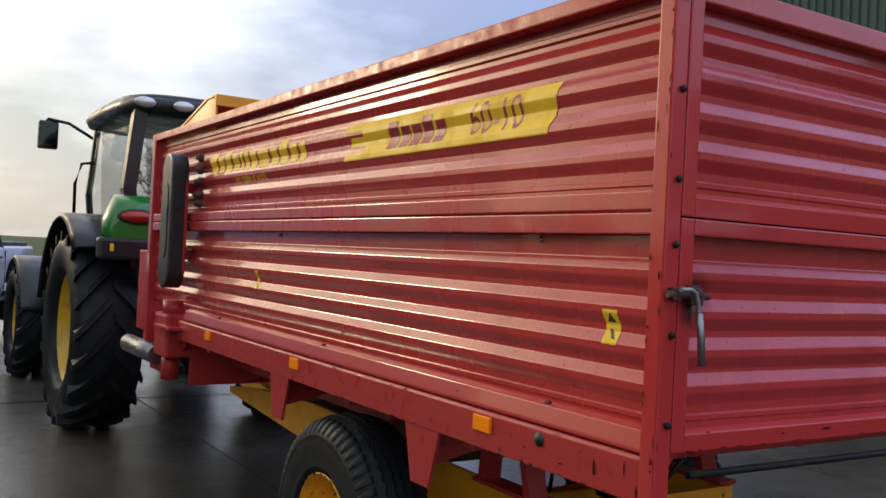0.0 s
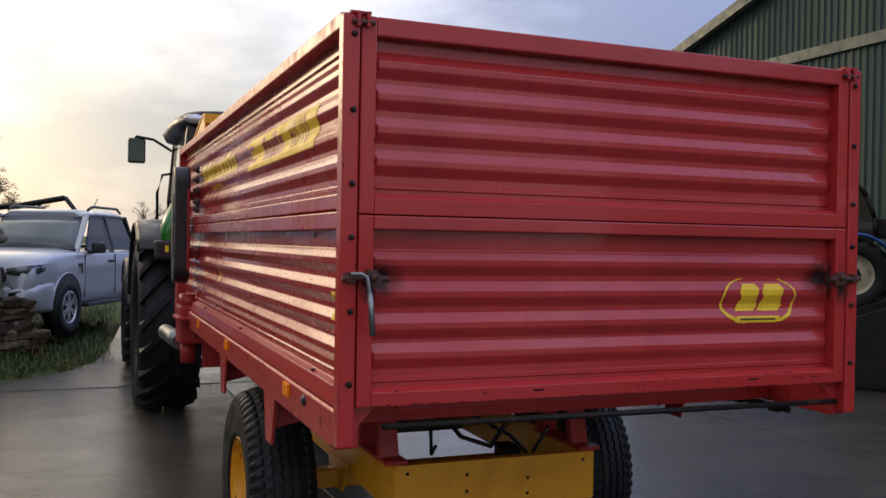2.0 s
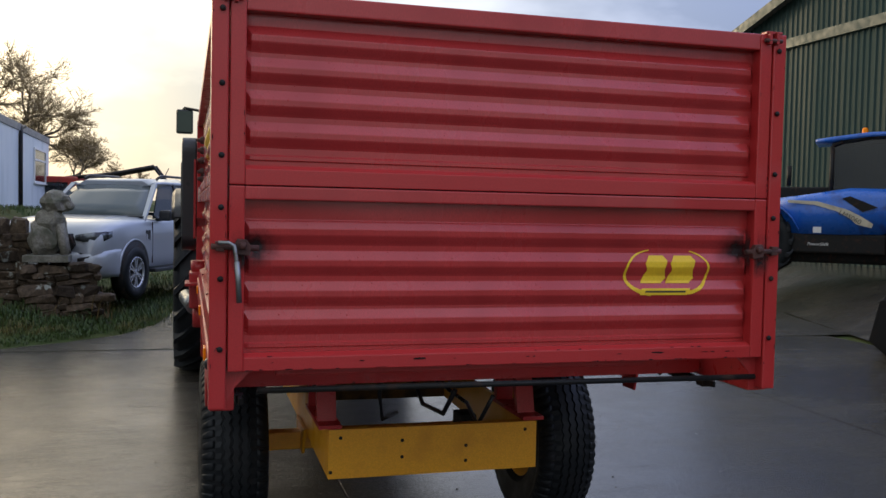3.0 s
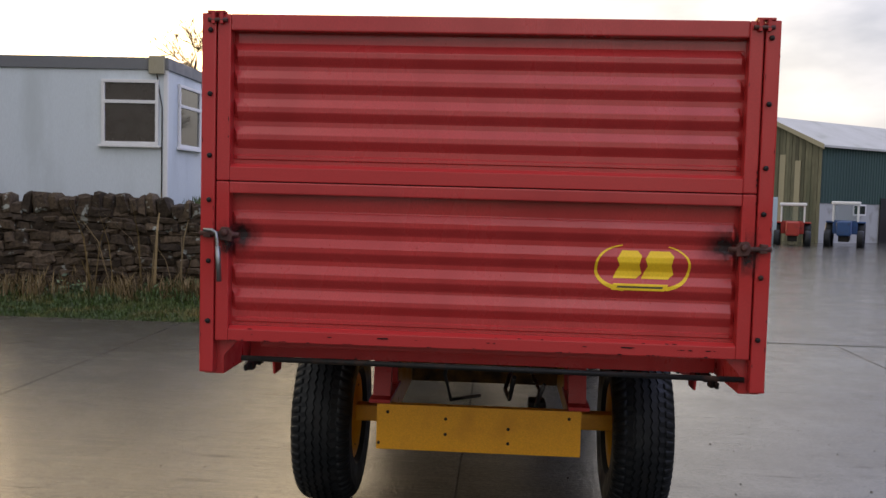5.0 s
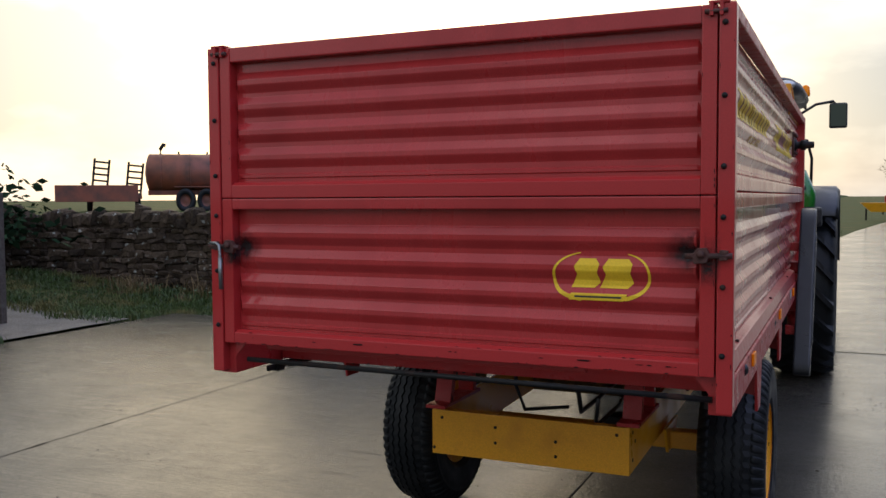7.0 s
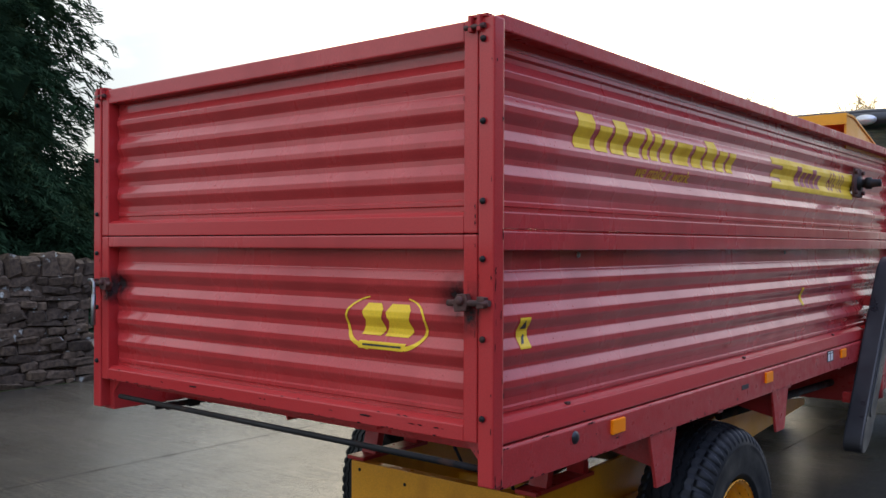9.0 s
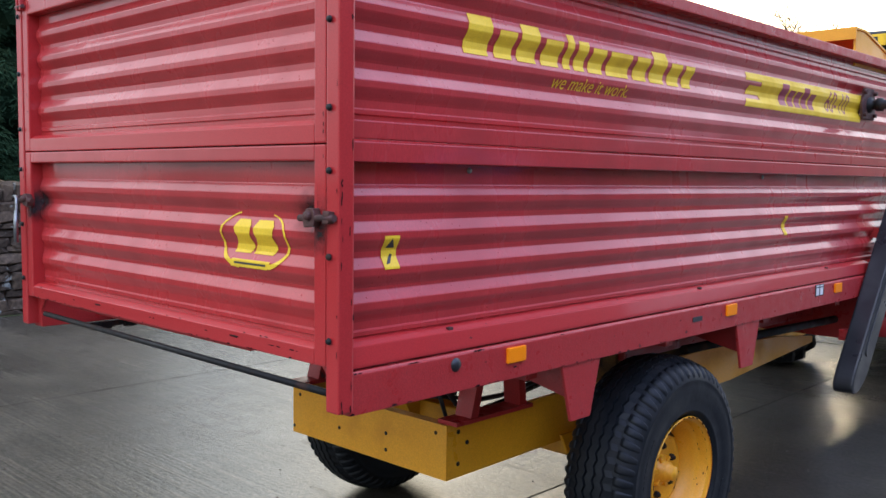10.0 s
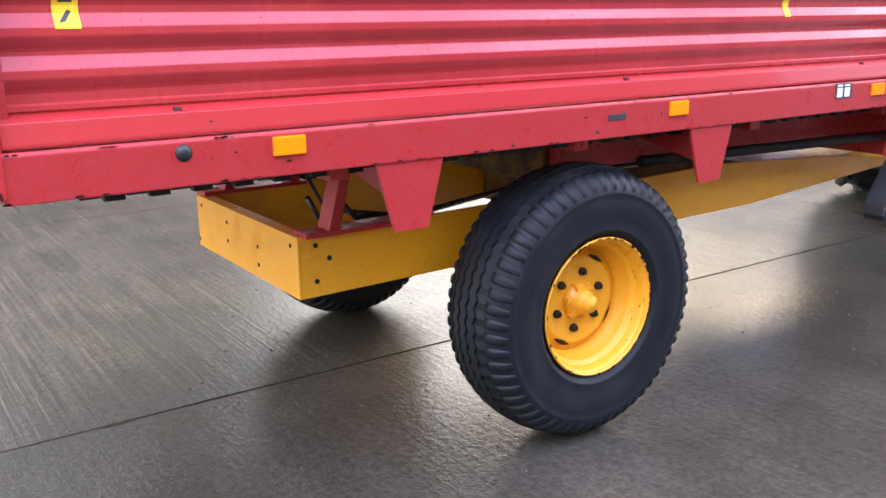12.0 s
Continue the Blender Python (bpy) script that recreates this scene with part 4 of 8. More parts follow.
        tagged(part("shoulder_tread", stand(bm), M_TYRE, w), kind="stuff")
    # unreadable raised marking on the outer sidewall
    rng = random.Random(40)
    for a0, n in ((2.5, 9), (5.6, 7)):
        bm = bm_new()
        for k in range(n):
            a, da = a0 + k * 0.068, rng.uniform(0.018, 0.026)
            q = [(0.318, a - da), (0.318, a + da), (0.345, a + da * 0.93), (0.345, a - da * 0.93)]
            lo = [bm.verts.new((s * (H * (0.974 if r < 0.33 else 0.994) - 0.001), r * math.cos(t), r * math.sin(t))) for r, t in q]
            hi = [bm.verts.new((v.co.x + s * 0.0022, v.co.y, v.co.z)) for v in lo]
            bm.faces.new(hi)
            for i in range(4):
                bm.faces.new((lo[i], lo[(i + 1) % 4], hi[(i + 1) % 4], hi[i]))
        bmesh.ops.recalc_face_normals(bm, faces=bm.faces[:])
        part("sidewall_marking", bm, M_TYRE, tyre)
    # rim, disc, hub
    o = s
    rim = [(RR + 0.006, o * 0.140), (RR + 0.012, o * 0.137), (RR + 0.008, o * 0.131), (RR - 0.003, o * 0.128), (RR - 0.009, o * 0.120), (RR - 0.011, o * 0.092), (RR - 0.014, o * 0.086), (RR - 0.026, o * 0.080), (RR - 0.030, o * 0.072), (RR - 0.034, o * 0.036), (RR - 0.044, o * 0.028), (RR - 0.048, o * -0.10), (RR + 0.006, o * -0.125)]
    part("rim", lathe(bm_new(), rim, 96, "x"), M_RIM, w, "yellow steel rim with chipped, rusty edges")
    disc = [(RR - 0.045, o * 0.004), (RR - 0.062, o * 0.010), (RR - 0.074, o * 0.026), (0.148, o * 0.030), (0.128, o * 0.020), (0.085, o * 0.020), (0.068, o * 0.020), (0.0, o * 0.020)]
    d = part("wheel_disc", lathe(bm_new(), disc, 64, "x"), M_RIM, w)
    for k in range(6):
        a = math.radians(20 + 60 * k)
        bm = lathe(bm_new(), [(0.0, o * 0.044), (0.008, o * 0.044), (0.010, o * 0.038), (0.014, o * 0.036), (0.0155, o * 0.020)], 6, "x", smooth=False)
        mounted(part("wheel_stud", bm, M_BLACK, w, "black wheel nut"), Matrix.Translation((0, 0.1025 * math.cos(a), 0.1025 * math.sin(a))))
    for k in range(4):      # long cut-outs round the disc
        a = math.radians(62 + 90 * k)
        out, inn = [], []
        for j in range(9):
            q = a + (j - 4) * 0.060
            bulge = 0.010 * (1 - ((j - 4) / 4) ** 2)
            out.append((o * (0.0215 + 0.004), (0.165 + bulge * 0.5) * math.cos(q), (0.165 + bulge * 0.5) * math.sin(q)))
            inn.append((o * (0.0295 + 0.003), (0.163 - bulge) * math.cos(q), (0.163 - bulge) * math.sin(q)))
        bm = bm_new()
        bm.faces.new([bm.verts.new(p) for p in out + inn[::-1]])
        part("disc_slot", bm, M_BLACK, w)
    hub = [(0.0, o * 0.104), (0.014, o * 0.104), (0.016, o * 0.101), (0.026, o * 0.101), (0.030, o * 0.097), (0.030, o * 0.078), (0.037, o * 0.074), (0.043, o * 0.068), (0.045, o * 0.044), (0.058, o * 0.038), (0.064, o * 0.032), (0.066, o * 0.018)]
    h = part("hub", lathe(bm_new(), hub, 32, "x"), M_RIM, w, "yellow wheel hub")
    for k in range(6):
        a = math.radians(50 + 60 * k)
        bm = box(bm_new(), *sorted((o * 0.018, o * 0.050)), 0.040, 0.070, -0.009, 0.009, 0.003)
        for v in bm.verts:
            v.co = Vector((v.co.x, v.co.y * math.cos(a) - v.co.z * math.sin(a), v.co.y * math.sin(a) + v.co.z * math.cos(a)))
        part("hub_rib", bm, M_RIM, h)
    return w


wheel(-1)
wheel(1)


# ---------------------------------------------------------------- stickers and lettering on the wagon
def profile_at(z):
    """How far the folded sheet stands out at a height."""
    for tops, zh, zl in ((LOW_TOPS, 1.742, 1.262), (UP_TOPS, 2.352, 1.842)):
        if zl <= z <= zh:
            pr = ridges(tops, zh, zl)
            for (o0, z0), (o1, z1) in zip(pr, pr[1:]):
                if z1 <= z <= z0:
                    return o0 + (o1 - o0) * (z0 - z) / max(1e-6, z0 - z1)
    return 0.0


FOLDS = sorted({round(z, 4) for tops, zh, zl in ((LOW_TOPS, 1.742, 1.262), (UP_TOPS, 2.352, 1.842)) for _, z in ridges(tops, zh, zl)})


def onto_sheet(bm, face, lift=0.0018):
    """Lays a flat drawing (u along, z up) on the folds of the left, right or rear sheet."""
    for z in FOLDS:
        bmesh.ops.bisect_plane(bm, geom=bm.verts[:] + bm.edges[:] + bm.faces[:], plane_co=(0, 0, z), plane_no=(0, 0, 1))
    for v in bm.verts:
        u, z = v.co.x, v.co.z
        o = profile_at(z) + lift + v.co.y
        wave = 0.0025
        if face == "rear":
            v.co = Vector((u, 0.050 - o + wave * noise.noise(Vector((u * 1.6, z * 2.0, 9.0))) , z))
        else:
            s = 1 if face == "right" else -1
            v.co = Vector((s * (0.948 + o) + wave * noise.noise(Vector((u * 1.3, z * 2.0, s * 5.0))), u, z))
    bmesh.ops.recalc_face_normals(bm, faces=bm.faces[:])
    return bm


def flat(bm, pts, lift=0.0):
    return bm.faces.new([bm.verts.new((u, lift, z)) for u, z in pts])


def letters(body, size, u, z, flip, italic=0.2, squash=0.85, lift=0.0):
    cu = bpy.data.curves.new("t", "FONT")
    cu.body, cu.size, cu.shear = body, size, italic
    cu.align_x, cu.align_y = "CENTER", "CENTER"
    tmp = bpy.data.objects.new("t", cu)
    me = bpy.data.meshes.new_from_object(tmp)
    bpy.data.objects.remove(tmp)
    bpy.data.curves.remove(cu)
    bm = bm_new()
    bm.from_mesh(me)
    bpy.data.meshes.remove(me)
    for v in bm.verts:
        v.co = Vector((u + (-1 if flip else 1) * v.co.x * squash, lift, z + v.co.y))
    return bm


for face, y0, y1, b0, b1 in (("right", 2.315, 3.745, 0.51, 1.87), ("left", 1.87, 0.485, 3.636, 2.27)):
    d = 1 if y1 > y0 else -1
    L = abs(y1 - y0)
    U = lambda k: y0 + d * k  # noqa: E731
    bm = bm_new()
    flat(bm, [(U(0.16), 2.030), (U(L - 0.04), 2.030), (U(L + 0.01), 2.18), (U(0.16), 2.18)])
    for z0, z1, k in ((2.030, 2.066, 0.0), (2.086, 2.124, 0.03), (2.144, 2.18, 0.0)):
        flat(bm, [(U(k), z0), (U(0.16), z0), (U(0.16), z1), (U(k + 0.02), z1)])
    part("name_band", onto_sheet(bm, face), M_DECAL, WG, "faded yellow vinyl name band")
    # the maker's word as plain slanted bars, then the readable number
    u = 0.36
    for w, h in ((0.075, 0.10), (0.062, 0.075), (0.062, 0.075), (0.066, 0.10), (0.062, 0.075)):
        bm = bm_new()
        flat(bm, [(U(u), 2.058), (U(u + w), 2.058), (U(u + w + 0.02), 2.058 + h), (U(u + 0.02), 2.058 + h)])
        part("name_bar", onto_sheet(bm, face, 0.0032), M_LETTER, WG)
        u += w + 0.018
    part("model_number", onto_sheet(letters("60-10", 0.15, U(1.06), 2.108, d < 0), face, 0.0032), M_LETTER, WG, "dark red numerals")
    d2 = 1 if b1 > b0 else -1
    u = 0.0
    for w, h in ((0.125, 0.118), (0.10, 0.085), (0.11, 0.118), (0.11, 0.085), (0.055, 0.115), (0.075, 0.10), (0.10, 0.085), (0.155, 0.085), (0.105, 0.085), (0.115, 0.118), (0.10, 0.085), (0.085, 0.085)):
        V = lambda k: b0 + d2 * k  # noqa: E731
        bm = bm_new()
        flat(bm, [(V(u), 2.066), (V(u + w - 0.016), 2.066), (V(u + w + 0.004), 2.066 + h), (V(u + 0.020), 2.066 + h)])
        part("maker_bar", onto_sheet(bm, face), M_DECAL, WG)
        u += w * 1.105
    part("slogan", onto_sheet(letters("we make it work.", 0.062, b0 + d2 * 0.66, 2.018, d2 < 0, 0.2, 1.05), face), M_DECAL, WG, "thin yellow slogan")
    # warning stickers
    for y in (0.225, 2.80):
        w = 0.028 if y < 1 else 0.018
        bm = bm_new()
        flat(bm, [(y - w, 1.448), (y + w, 1.448), (y + w, 1.540), (y - w, 1.540)])
        st = part("warning_sticker", onto_sheet(bm, face), M_DECAL, WG, "small yellow warning sticker")
        if y < 1:
            bm = bm_new()
            flat(bm, [(y - 0.016, 1.506), (y + 0.016, 1.506), (y, 1.532)])
            flat(bm, [(y - 0.018, 1.462), (y - 0.004, 1.464), (y + 0.012, 1.486), (y + 0.004, 1.490)])
            part("sticker_mark", onto_sheet(bm, face, 0.003), M_BLACKINK, st)

# the badge on the tailgate: an open ring, two slanted blocks and a bar
bm = bm_new()
N = 40
cx, cz = 0.577, 1.512
for a0, a1, t0, t1 in ((math.radians(110), math.radians(255), 0.004, 0.016), (math.radians(295), math.radians(425), 0.014, 0.004)):
    pts_o, pts_i = [], []
    for k in range(N + 1):
        a = a0 + (a1 - a0) * k / N
        w = t0 + (t1 - t0) * k / N
        px, pz = math.copysign(abs(math.cos(a)) ** 0.75, math.cos(a)), math.copysign(abs(math.sin(a)) ** 0.85, math.sin(a))
        pts_o.append((cx + 0.168 * px + 0.05 * (pz * 0.08), cz + 0.086 * pz))
        pts_i.append((cx + (0.168 - w) * px + 0.05 * (pz * 0.08), cz + (0.086 - w) * pz))
    for k in range(N):
        flat(bm, [pts_o[k], pts_o[k + 1], pts_i[k + 1], pts_i[k]])
for u0, u1 in ((0.475, 0.556), (0.574, 0.668)):
    flat(bm, [(u0, 1.474), (u1, 1.474), (u1 + 0.020, 1.492), (u1 + 0.010, 1.524), (u1 + 0.018, 1.556), (u1 + 0.004, 1.573), (u0 + 0.030, 1.573), (u0 + 0.012, 1.545), (u0 + 0.022, 1.520)])
flat(bm, [(0.470, 1.432), (0.655, 1.432), (0.664, 1.441), (0.668, 1.456), (0.478, 1.456), (0.466, 1.446)])
badge = part("badge", onto_sheet(bm, "rear"), M_DECAL, GL, "yellow maker's badge")
bm = bm_new()
flat(bm, [(0.488, 1.4415), (0.648, 1.4415), (0.650, 1.4475), (0.490, 1.4475)])
part("badge_line", onto_sheet(bm, "rear", 0.003), M_BLACKINK, badge)
# plates on the right sill
bm = box(bm_new(), 1.0035, 1.0065, 1.845, 1.925, 1.131, 1.151, 0.001)
part("type_label", bm, M_BLACKINK, WG, "small black type label")
bm = box(bm_new(), 1.0035, 1.006, 3.09, 3.20, 1.128, 1.188, 0.001)
pl = part("maker_plate", bm, M_BLACKINK, WG, "black maker's plate with pale fields")
for y in (3.10, 3.15):
    part("plate_field", box(bm_new(), 1.006, 1.007, y, y + 0.036, 1.133, 1.170, 0.0005), M_WHITE, pl)
    part("plate_line", box(bm_new(), 1.006, 1.007, y, y + 0.036, 1.175, 1.183, 0.0005), M_WHITE, pl)


# dark greasy rub marks round the latches
def rub(u0, z0, ru, rz, name="rub_mark"):
    bm = bm_new()
    lay = bm.loops.layers.color.new("fade")
    N = 14
    g = [[bm.verts.new((u0 + ru * (2 * i / N - 1), 0, z0 + rz * (2 * j / N - 1))) for j in range(N + 1)] for i in range(N + 1)]
    for i in range(N):
        for j in range(N):
            bm.faces.new((g[i][j], g[i + 1][j], g[i + 1][j + 1], g[i][j + 1]))
    for f in bm.faces:
        for lp in f.loops:
            k = max(0.0, 1 - math.hypot((lp.vert.co.x - u0) / ru, (lp.vert.co.z - z0) / rz))
            lp[lay] = (k, k, k, 1)
    for z in FOLDS:
        if abs(z - z0) < rz:
            bmesh.ops.bisect_plane(bm, geom=bm.verts[:] + bm.edges[:] + bm.faces[:], plane_co=(0, 0, z), plane_no=(0, 0, 1))
    for v in bm.verts:
        u, z = v.co.x, v.co.z
        if abs(u) > 0.904:
            v.co = Vector((u, -0.0022 if abs(u) > 0.9555 else 0.0008, z))
        else:
            k = min(1.0, (0.905 - abs(u)) / 0.016)
            v.co = Vector((u, 0.050 - (profile_at(z) + 0.0025 - 0.0025 * noise.noise(Vector((u * 1.6, z * 2.0, 9.0)))) * k - 0.0015, z))
    part(name, bm, M_SMEAR, GL, "dark greasy rub mark")


rub(-0.870, 1.590, 0.15, 0.11)
rub(0.870, 1.600, 0.18, 0.13)
rub(0.930, 1.555, 0.07, 0.11)
rub(-0.915, 1.555, 0.06, 0.09)


# bare chips along the worn edges
def chips(host, spots, seed, name="paint_chip"):
    """Thin irregular flecks; spots: (centre, u axis, v axis, length, width)."""
    rng = random.Random(seed)
    bm = bm_new()
    for c, u, v, ln, wd in spots:
        c, u, v = Vector(c), Vector(u), Vector(v)
        n = 9
        bm.faces.new([bm.verts.new(c + u * ln * math.cos(6.283 * k / n) * rng.uniform(0.45, 1.0) + v * wd * math.sin(6.283 * k / n) * rng.uniform(0.45, 1.0)) for k in range(n)])
    tagged(part(name, bm, M_SEAM, host, "bare dark chips in the paint"), kind="stuff")


rng = random.Random(91)
for s in (-1, 1):
    out = []
    for _ in range(34):      # lower edge and rear end of the sill
        y = 0.05 + 3.8 * rng.random() ** 2.2
        out.append(((s * 1.0062, y, rng.choice((1.079, 1.079, 1.080, 1.186, 1.10 + 0.06 * rng.random()))), (0, 1, 0), (0, 0, 1), rng.uniform(0.004, 0.018), rng.uniform(0.0015, 0.0045)))
    if s < 0:      # rust runs on the sill
        out += [((-1.0063, 0.215, 1.125), (0, 0.1, 1), (0, 1, 0), 0.032, 0.006), ((-1.0063, 0.105, 1.150), (0, 0, 1), (0, 1, 0), 0.026, 0.004), ((-1.0063, 0.06, 1.10), (0, 0, 1), (0, 1, 0), 0.02, 0.005)]
    for _ in range(18):      # outer edge of the post
        out.append(((s * 1.0122, rng.choice((0.006 + abs(rng.gauss(0, 0.004)), 0.047 - abs(rng.gauss(0, 0.006)))), rng.uniform(1.09, 1.75) if rng.random() < 0.7 else rng.uniform(1.7, 2.37)), (0, 0, 1), (0, 1, 0), rng.uniform(0.004, 0.020), rng.uniform(0.0015, 0.004)))
    chips(WG, out, 92 + s)
out = []
for _ in range(44):
    x = rng.uniform(-0.9, 0.9)
    out.append(((x, 0.0018, rng.choice((1.207, 1.208, 1.25, 1.23))), (1, 0, 0), (0, 0, 1), rng.uniform(0.003, 0.016), rng.uniform(0.001, 0.003)))
for _ in range(26):
    sx = rng.choice((-1, 1))
    out.append(((sx * rng.choice((0.909, 0.949, 0.962, 1.004)), -0.0018, rng.uniform(1.10, 2.35)), (0, 0, 1), (1, 0, 0), rng.uniform(0.004, 0.016), rng.uniform(0.001, 0.0028)))
chips(GL, out, 97)

for s in (-1, 1):
    host = [o for o in WG.children if o.name.startswith("wheel") and o.location.x * s > 0][0]
    out = []
    for _ in range(46):
        a = rng.gauss(0.3, 0.9) if rng.random() < 0.6 else rng.uniform(0, 6.283)
        c, sn, rr = math.cos(a), math.sin(a), rng.choice((0.2440, 0.2430, 0.2415))
        out.append(((s * 0.1412, rr * c, rr * sn), (0, -sn, c), (0, c, sn), rng.uniform(0.005, 0.018), rng.uniform(0.003, 0.0055)))
    for _ in range(26):      # on the barrel behind the flange
        a = rng.gauss(0.2, 0.9) if rng.random() < 0.7 else rng.uniform(0, 6.283)
        c, sn, k = math.cos(a), math.sin(a), rng.choice((0.0, 0.0, 1.0))
        rr, xx = (0.2225 if k else 0.2295), rng.uniform(0.112, 0.126) - 0.03 * k
        rr -= 0.0 if k else 0.0045 * max(0.0, (0.122 - xx) / 0.01)
        out.append(((s * xx, rr * c, rr * sn), (0, -sn, c), (s, -0.25 * c, -0.25 * sn), rng.uniform(0.005, 0.014), rng.uniform(0.003, 0.006)))
    chips(host, out, 98 + s, "rim_chip")


# rain drops standing on the painted sheets
def drops(face, n, u0, u1, seed):
    rng = random.Random(seed)
    vs, fs = [], []
    for _ in range(n):
        u, z = rng.uniform(u0, u1), rng.choice((rng.uniform(1.28, 1.73), rng.uniform(1.86, 2.33)))
        r = rng.uniform(0.0007, 0.0019) * rng.choice((1, 1, 1.4))
        e = 0.004
        sl = (profile_at(z + e) - profile_at(z - e)) / (2 * e)
        if sl > -0.2 and rng.random() < 0.55:
            continue
        o = profile_at(z) + 0.0004
        i = len(vs)
        for a in range(5):
            du, dz = r * math.cos(a * 1.2566), r * 1.3 * math.sin(a * 1.2566)
            vs.append((u + du, o + sl * dz, z + dz))
        vs.append((u, o + r * 0.7, z))
        fs += [(i + a, i + (a + 1) % 5, i + 5) for a in range(5)]
    out = []
    for u, o, z in vs:
        if face == "rear":
            out.append((u, 0.050 - o + 0.0025 * noise.noise(Vector((u * 1.6, z * 2.0, 9.0))), z))
        else:
            s = 1 if face == "right" else -1
            out.append((s * (0.948 + o) + 0.0025 * noise.noise(Vector((u * 1.3, z * 2.0, s * 5.0))), u, z))
    me = bpy.data.meshes.new("rainwater")
    me.from_pydata(out, [], fs)
    me.materials.append(M_DROP)
    ob = new("rainwater", me)
    ob.parent = WG
    tagged(ob, "fine standing rain drops", "", kind="stuff")


drops("left", 4200, 0.08, 4.6, 5)
drops("right", 1800, 0.08, 4.6, 6)
drops("rear", 1100, -0.88, 0.88, 7)


# ---------------------------------------------------------------- vehicles
M_RIM_PLAIN = material("yellow_wheel_paint", (0.66, 0.40, 0.02), 0.4, spot=(0.38, 0.24, 0.04), spot_at=(0.5, 0.75), spot_scale=6, grain=0.08)
M_REDLAMP = material("red_lamp_lens", (0.38, 0.022, 0.012), 0.18, grain=0.05, grain_scale=300)
M_LENS = material("clear_lamp_lens", (0.55, 0.57, 0.58), 0.12, metal=0.4, grain=0.05)
M_MIRROR = material("mirror_glass", (0.045, 0.055, 0.050), 0.06, metal=1.0, grain=0.01, rough_vary=0.02)
M_HEADLAMP = material("headlamp_glazing", (0.14, 0.155, 0.165), 0.12, metal=0.5, spot=(0.03, 0.03, 0.035), spot_at=(0.5, 0.6), spot_scale=9, grain=0.05)
M_CHROME = material("alloy", (0.55, 0.56, 0.58), 0.28, metal=0.85, grain=0.04)
M_BUCKET = material("scuffed_dark_steel", (0.010, 0.009, 0.008), 0.6, metal=0.0, spec=0.25, spot=(0.022, 0.016, 0.012), spot_at=(0.5, 0.7), spot_scale=5, grain=0.2, bump=0.1)
def farm_wheel(parent, at, R, W, rim_r, s, lugs, rim_mat, name="wheel", dish=0.10, holes=8):
    """A bar-lug farm wheel with its axis along x; s: which way is outside."""
    w = new(name)
    w.parent = parent
    w.location = at
    h = W / 2
    rc = R - 0.055 * R / 0.9
    prof = [(rim_r, -h * 0.78), (rim_r + 0.05, -h * 0.92), (rim_r + (rc - rim_r) * 0.55, -h), (rc - 0.05, -h * 0.93), (rc, -h * 0.78), (rc + 0.012, 0), (rc, h * 0.78),
            (rc - 0.05, h * 0.93), (rim_r + (rc - rim_r) * 0.55, h), (rim_r + 0.05, h * 0.92), (rim_r, h * 0.78)]
    part("tyre", lathe(bm_new(), prof, 56, "x", close=True), M_TYRE, w, "worn wet black bar-lug tyre")
    bm = bm_new()
    for k in range(lugs):
        for e in (-1, 1):
            a0 = 2 * math.pi * (k + (0.5 if e > 0 else 0.0)) / lugs
            sweep = 0.34 * 0.9 / R * h / 0.3
            cols = []
            for j in range(4):
                f = j / 3
                x = e * (0.015 + f * (h * 0.97 - 0.015))
                a = a0 - sweep * (1 - f)
                top = R - (0.0 if f < 0.8 else 0.03)
                wd = 0.030 / R
                cols.append([bm.verts.new((x, r * math.cos(a + q), r * math.sin(a + q))) for r, q in ((rc - 0.02 - (0.04 if f > 0.9 else 0), -wd * 1.4), (top, -wd), (top, wd), (rc - 0.02 - (0.04 if f > 0.9 else 0), wd * 1.4))])
            for p, q in zip(cols, cols[1:]):
                for i in range(3):
                    bm.faces.new((p[i], p[i + 1], q[i + 1], q[i]))
            bm.faces.new(cols[0])
            bm.faces.new(cols[-1][::-1])
    bmesh.ops.recalc_face_normals(bm, faces=bm.faces[:])
    tagged(part("bar_tread", bm, M_TYRE, w), kind="stuff")
    o = s
    rim = [(rim_r + 0.012, o * h * 0.80), (rim_r + 0.016, o * h * 0.72), (rim_r - 0.012, o * h * 0.62), (rim_r - 0.03, o * h * 0.3), (rim_r - 0.05, o * (h * 0.3 - 0.02)), (rim_r - 0.06, -o * h * 0.6), (rim_r + 0.012, -o * h * 0.80)]
    part("rim", lathe(bm_new(), rim, 48, "x"), rim_mat, w)
    dx = h * 0.62 - dish
    disc = [(rim_r - 0.03, o * (dx - 0.04)), (rim_r * 0.72, o * dx), (rim_r * 0.45, o * (dx + 0.05)), (rim_r * 0.30, o * (dx + 0.05)), (rim_r * 0.29, o * (dx + 0.12)), (0.0, o * (dx + 0.13))]
    part("wheel_disc", lathe(bm_new(), disc, 40, "x"), rim_mat, w)
    for k in range(holes):
        a = 2 * math.pi * k / holes
        bm = lathe(bm_new(), [(0.0, o * 0.03), (0.012, o * 0.03), (0.016, 0.0)], 6, "x", smooth=False)
        mounted(part("wheel_nut", bm, M_BLACK, w), Matrix.Translation((o * (dx + 0.05), rim_r * 0.38 * math.cos(a), rim_r * 0.38 * math.sin(a))))
    return w


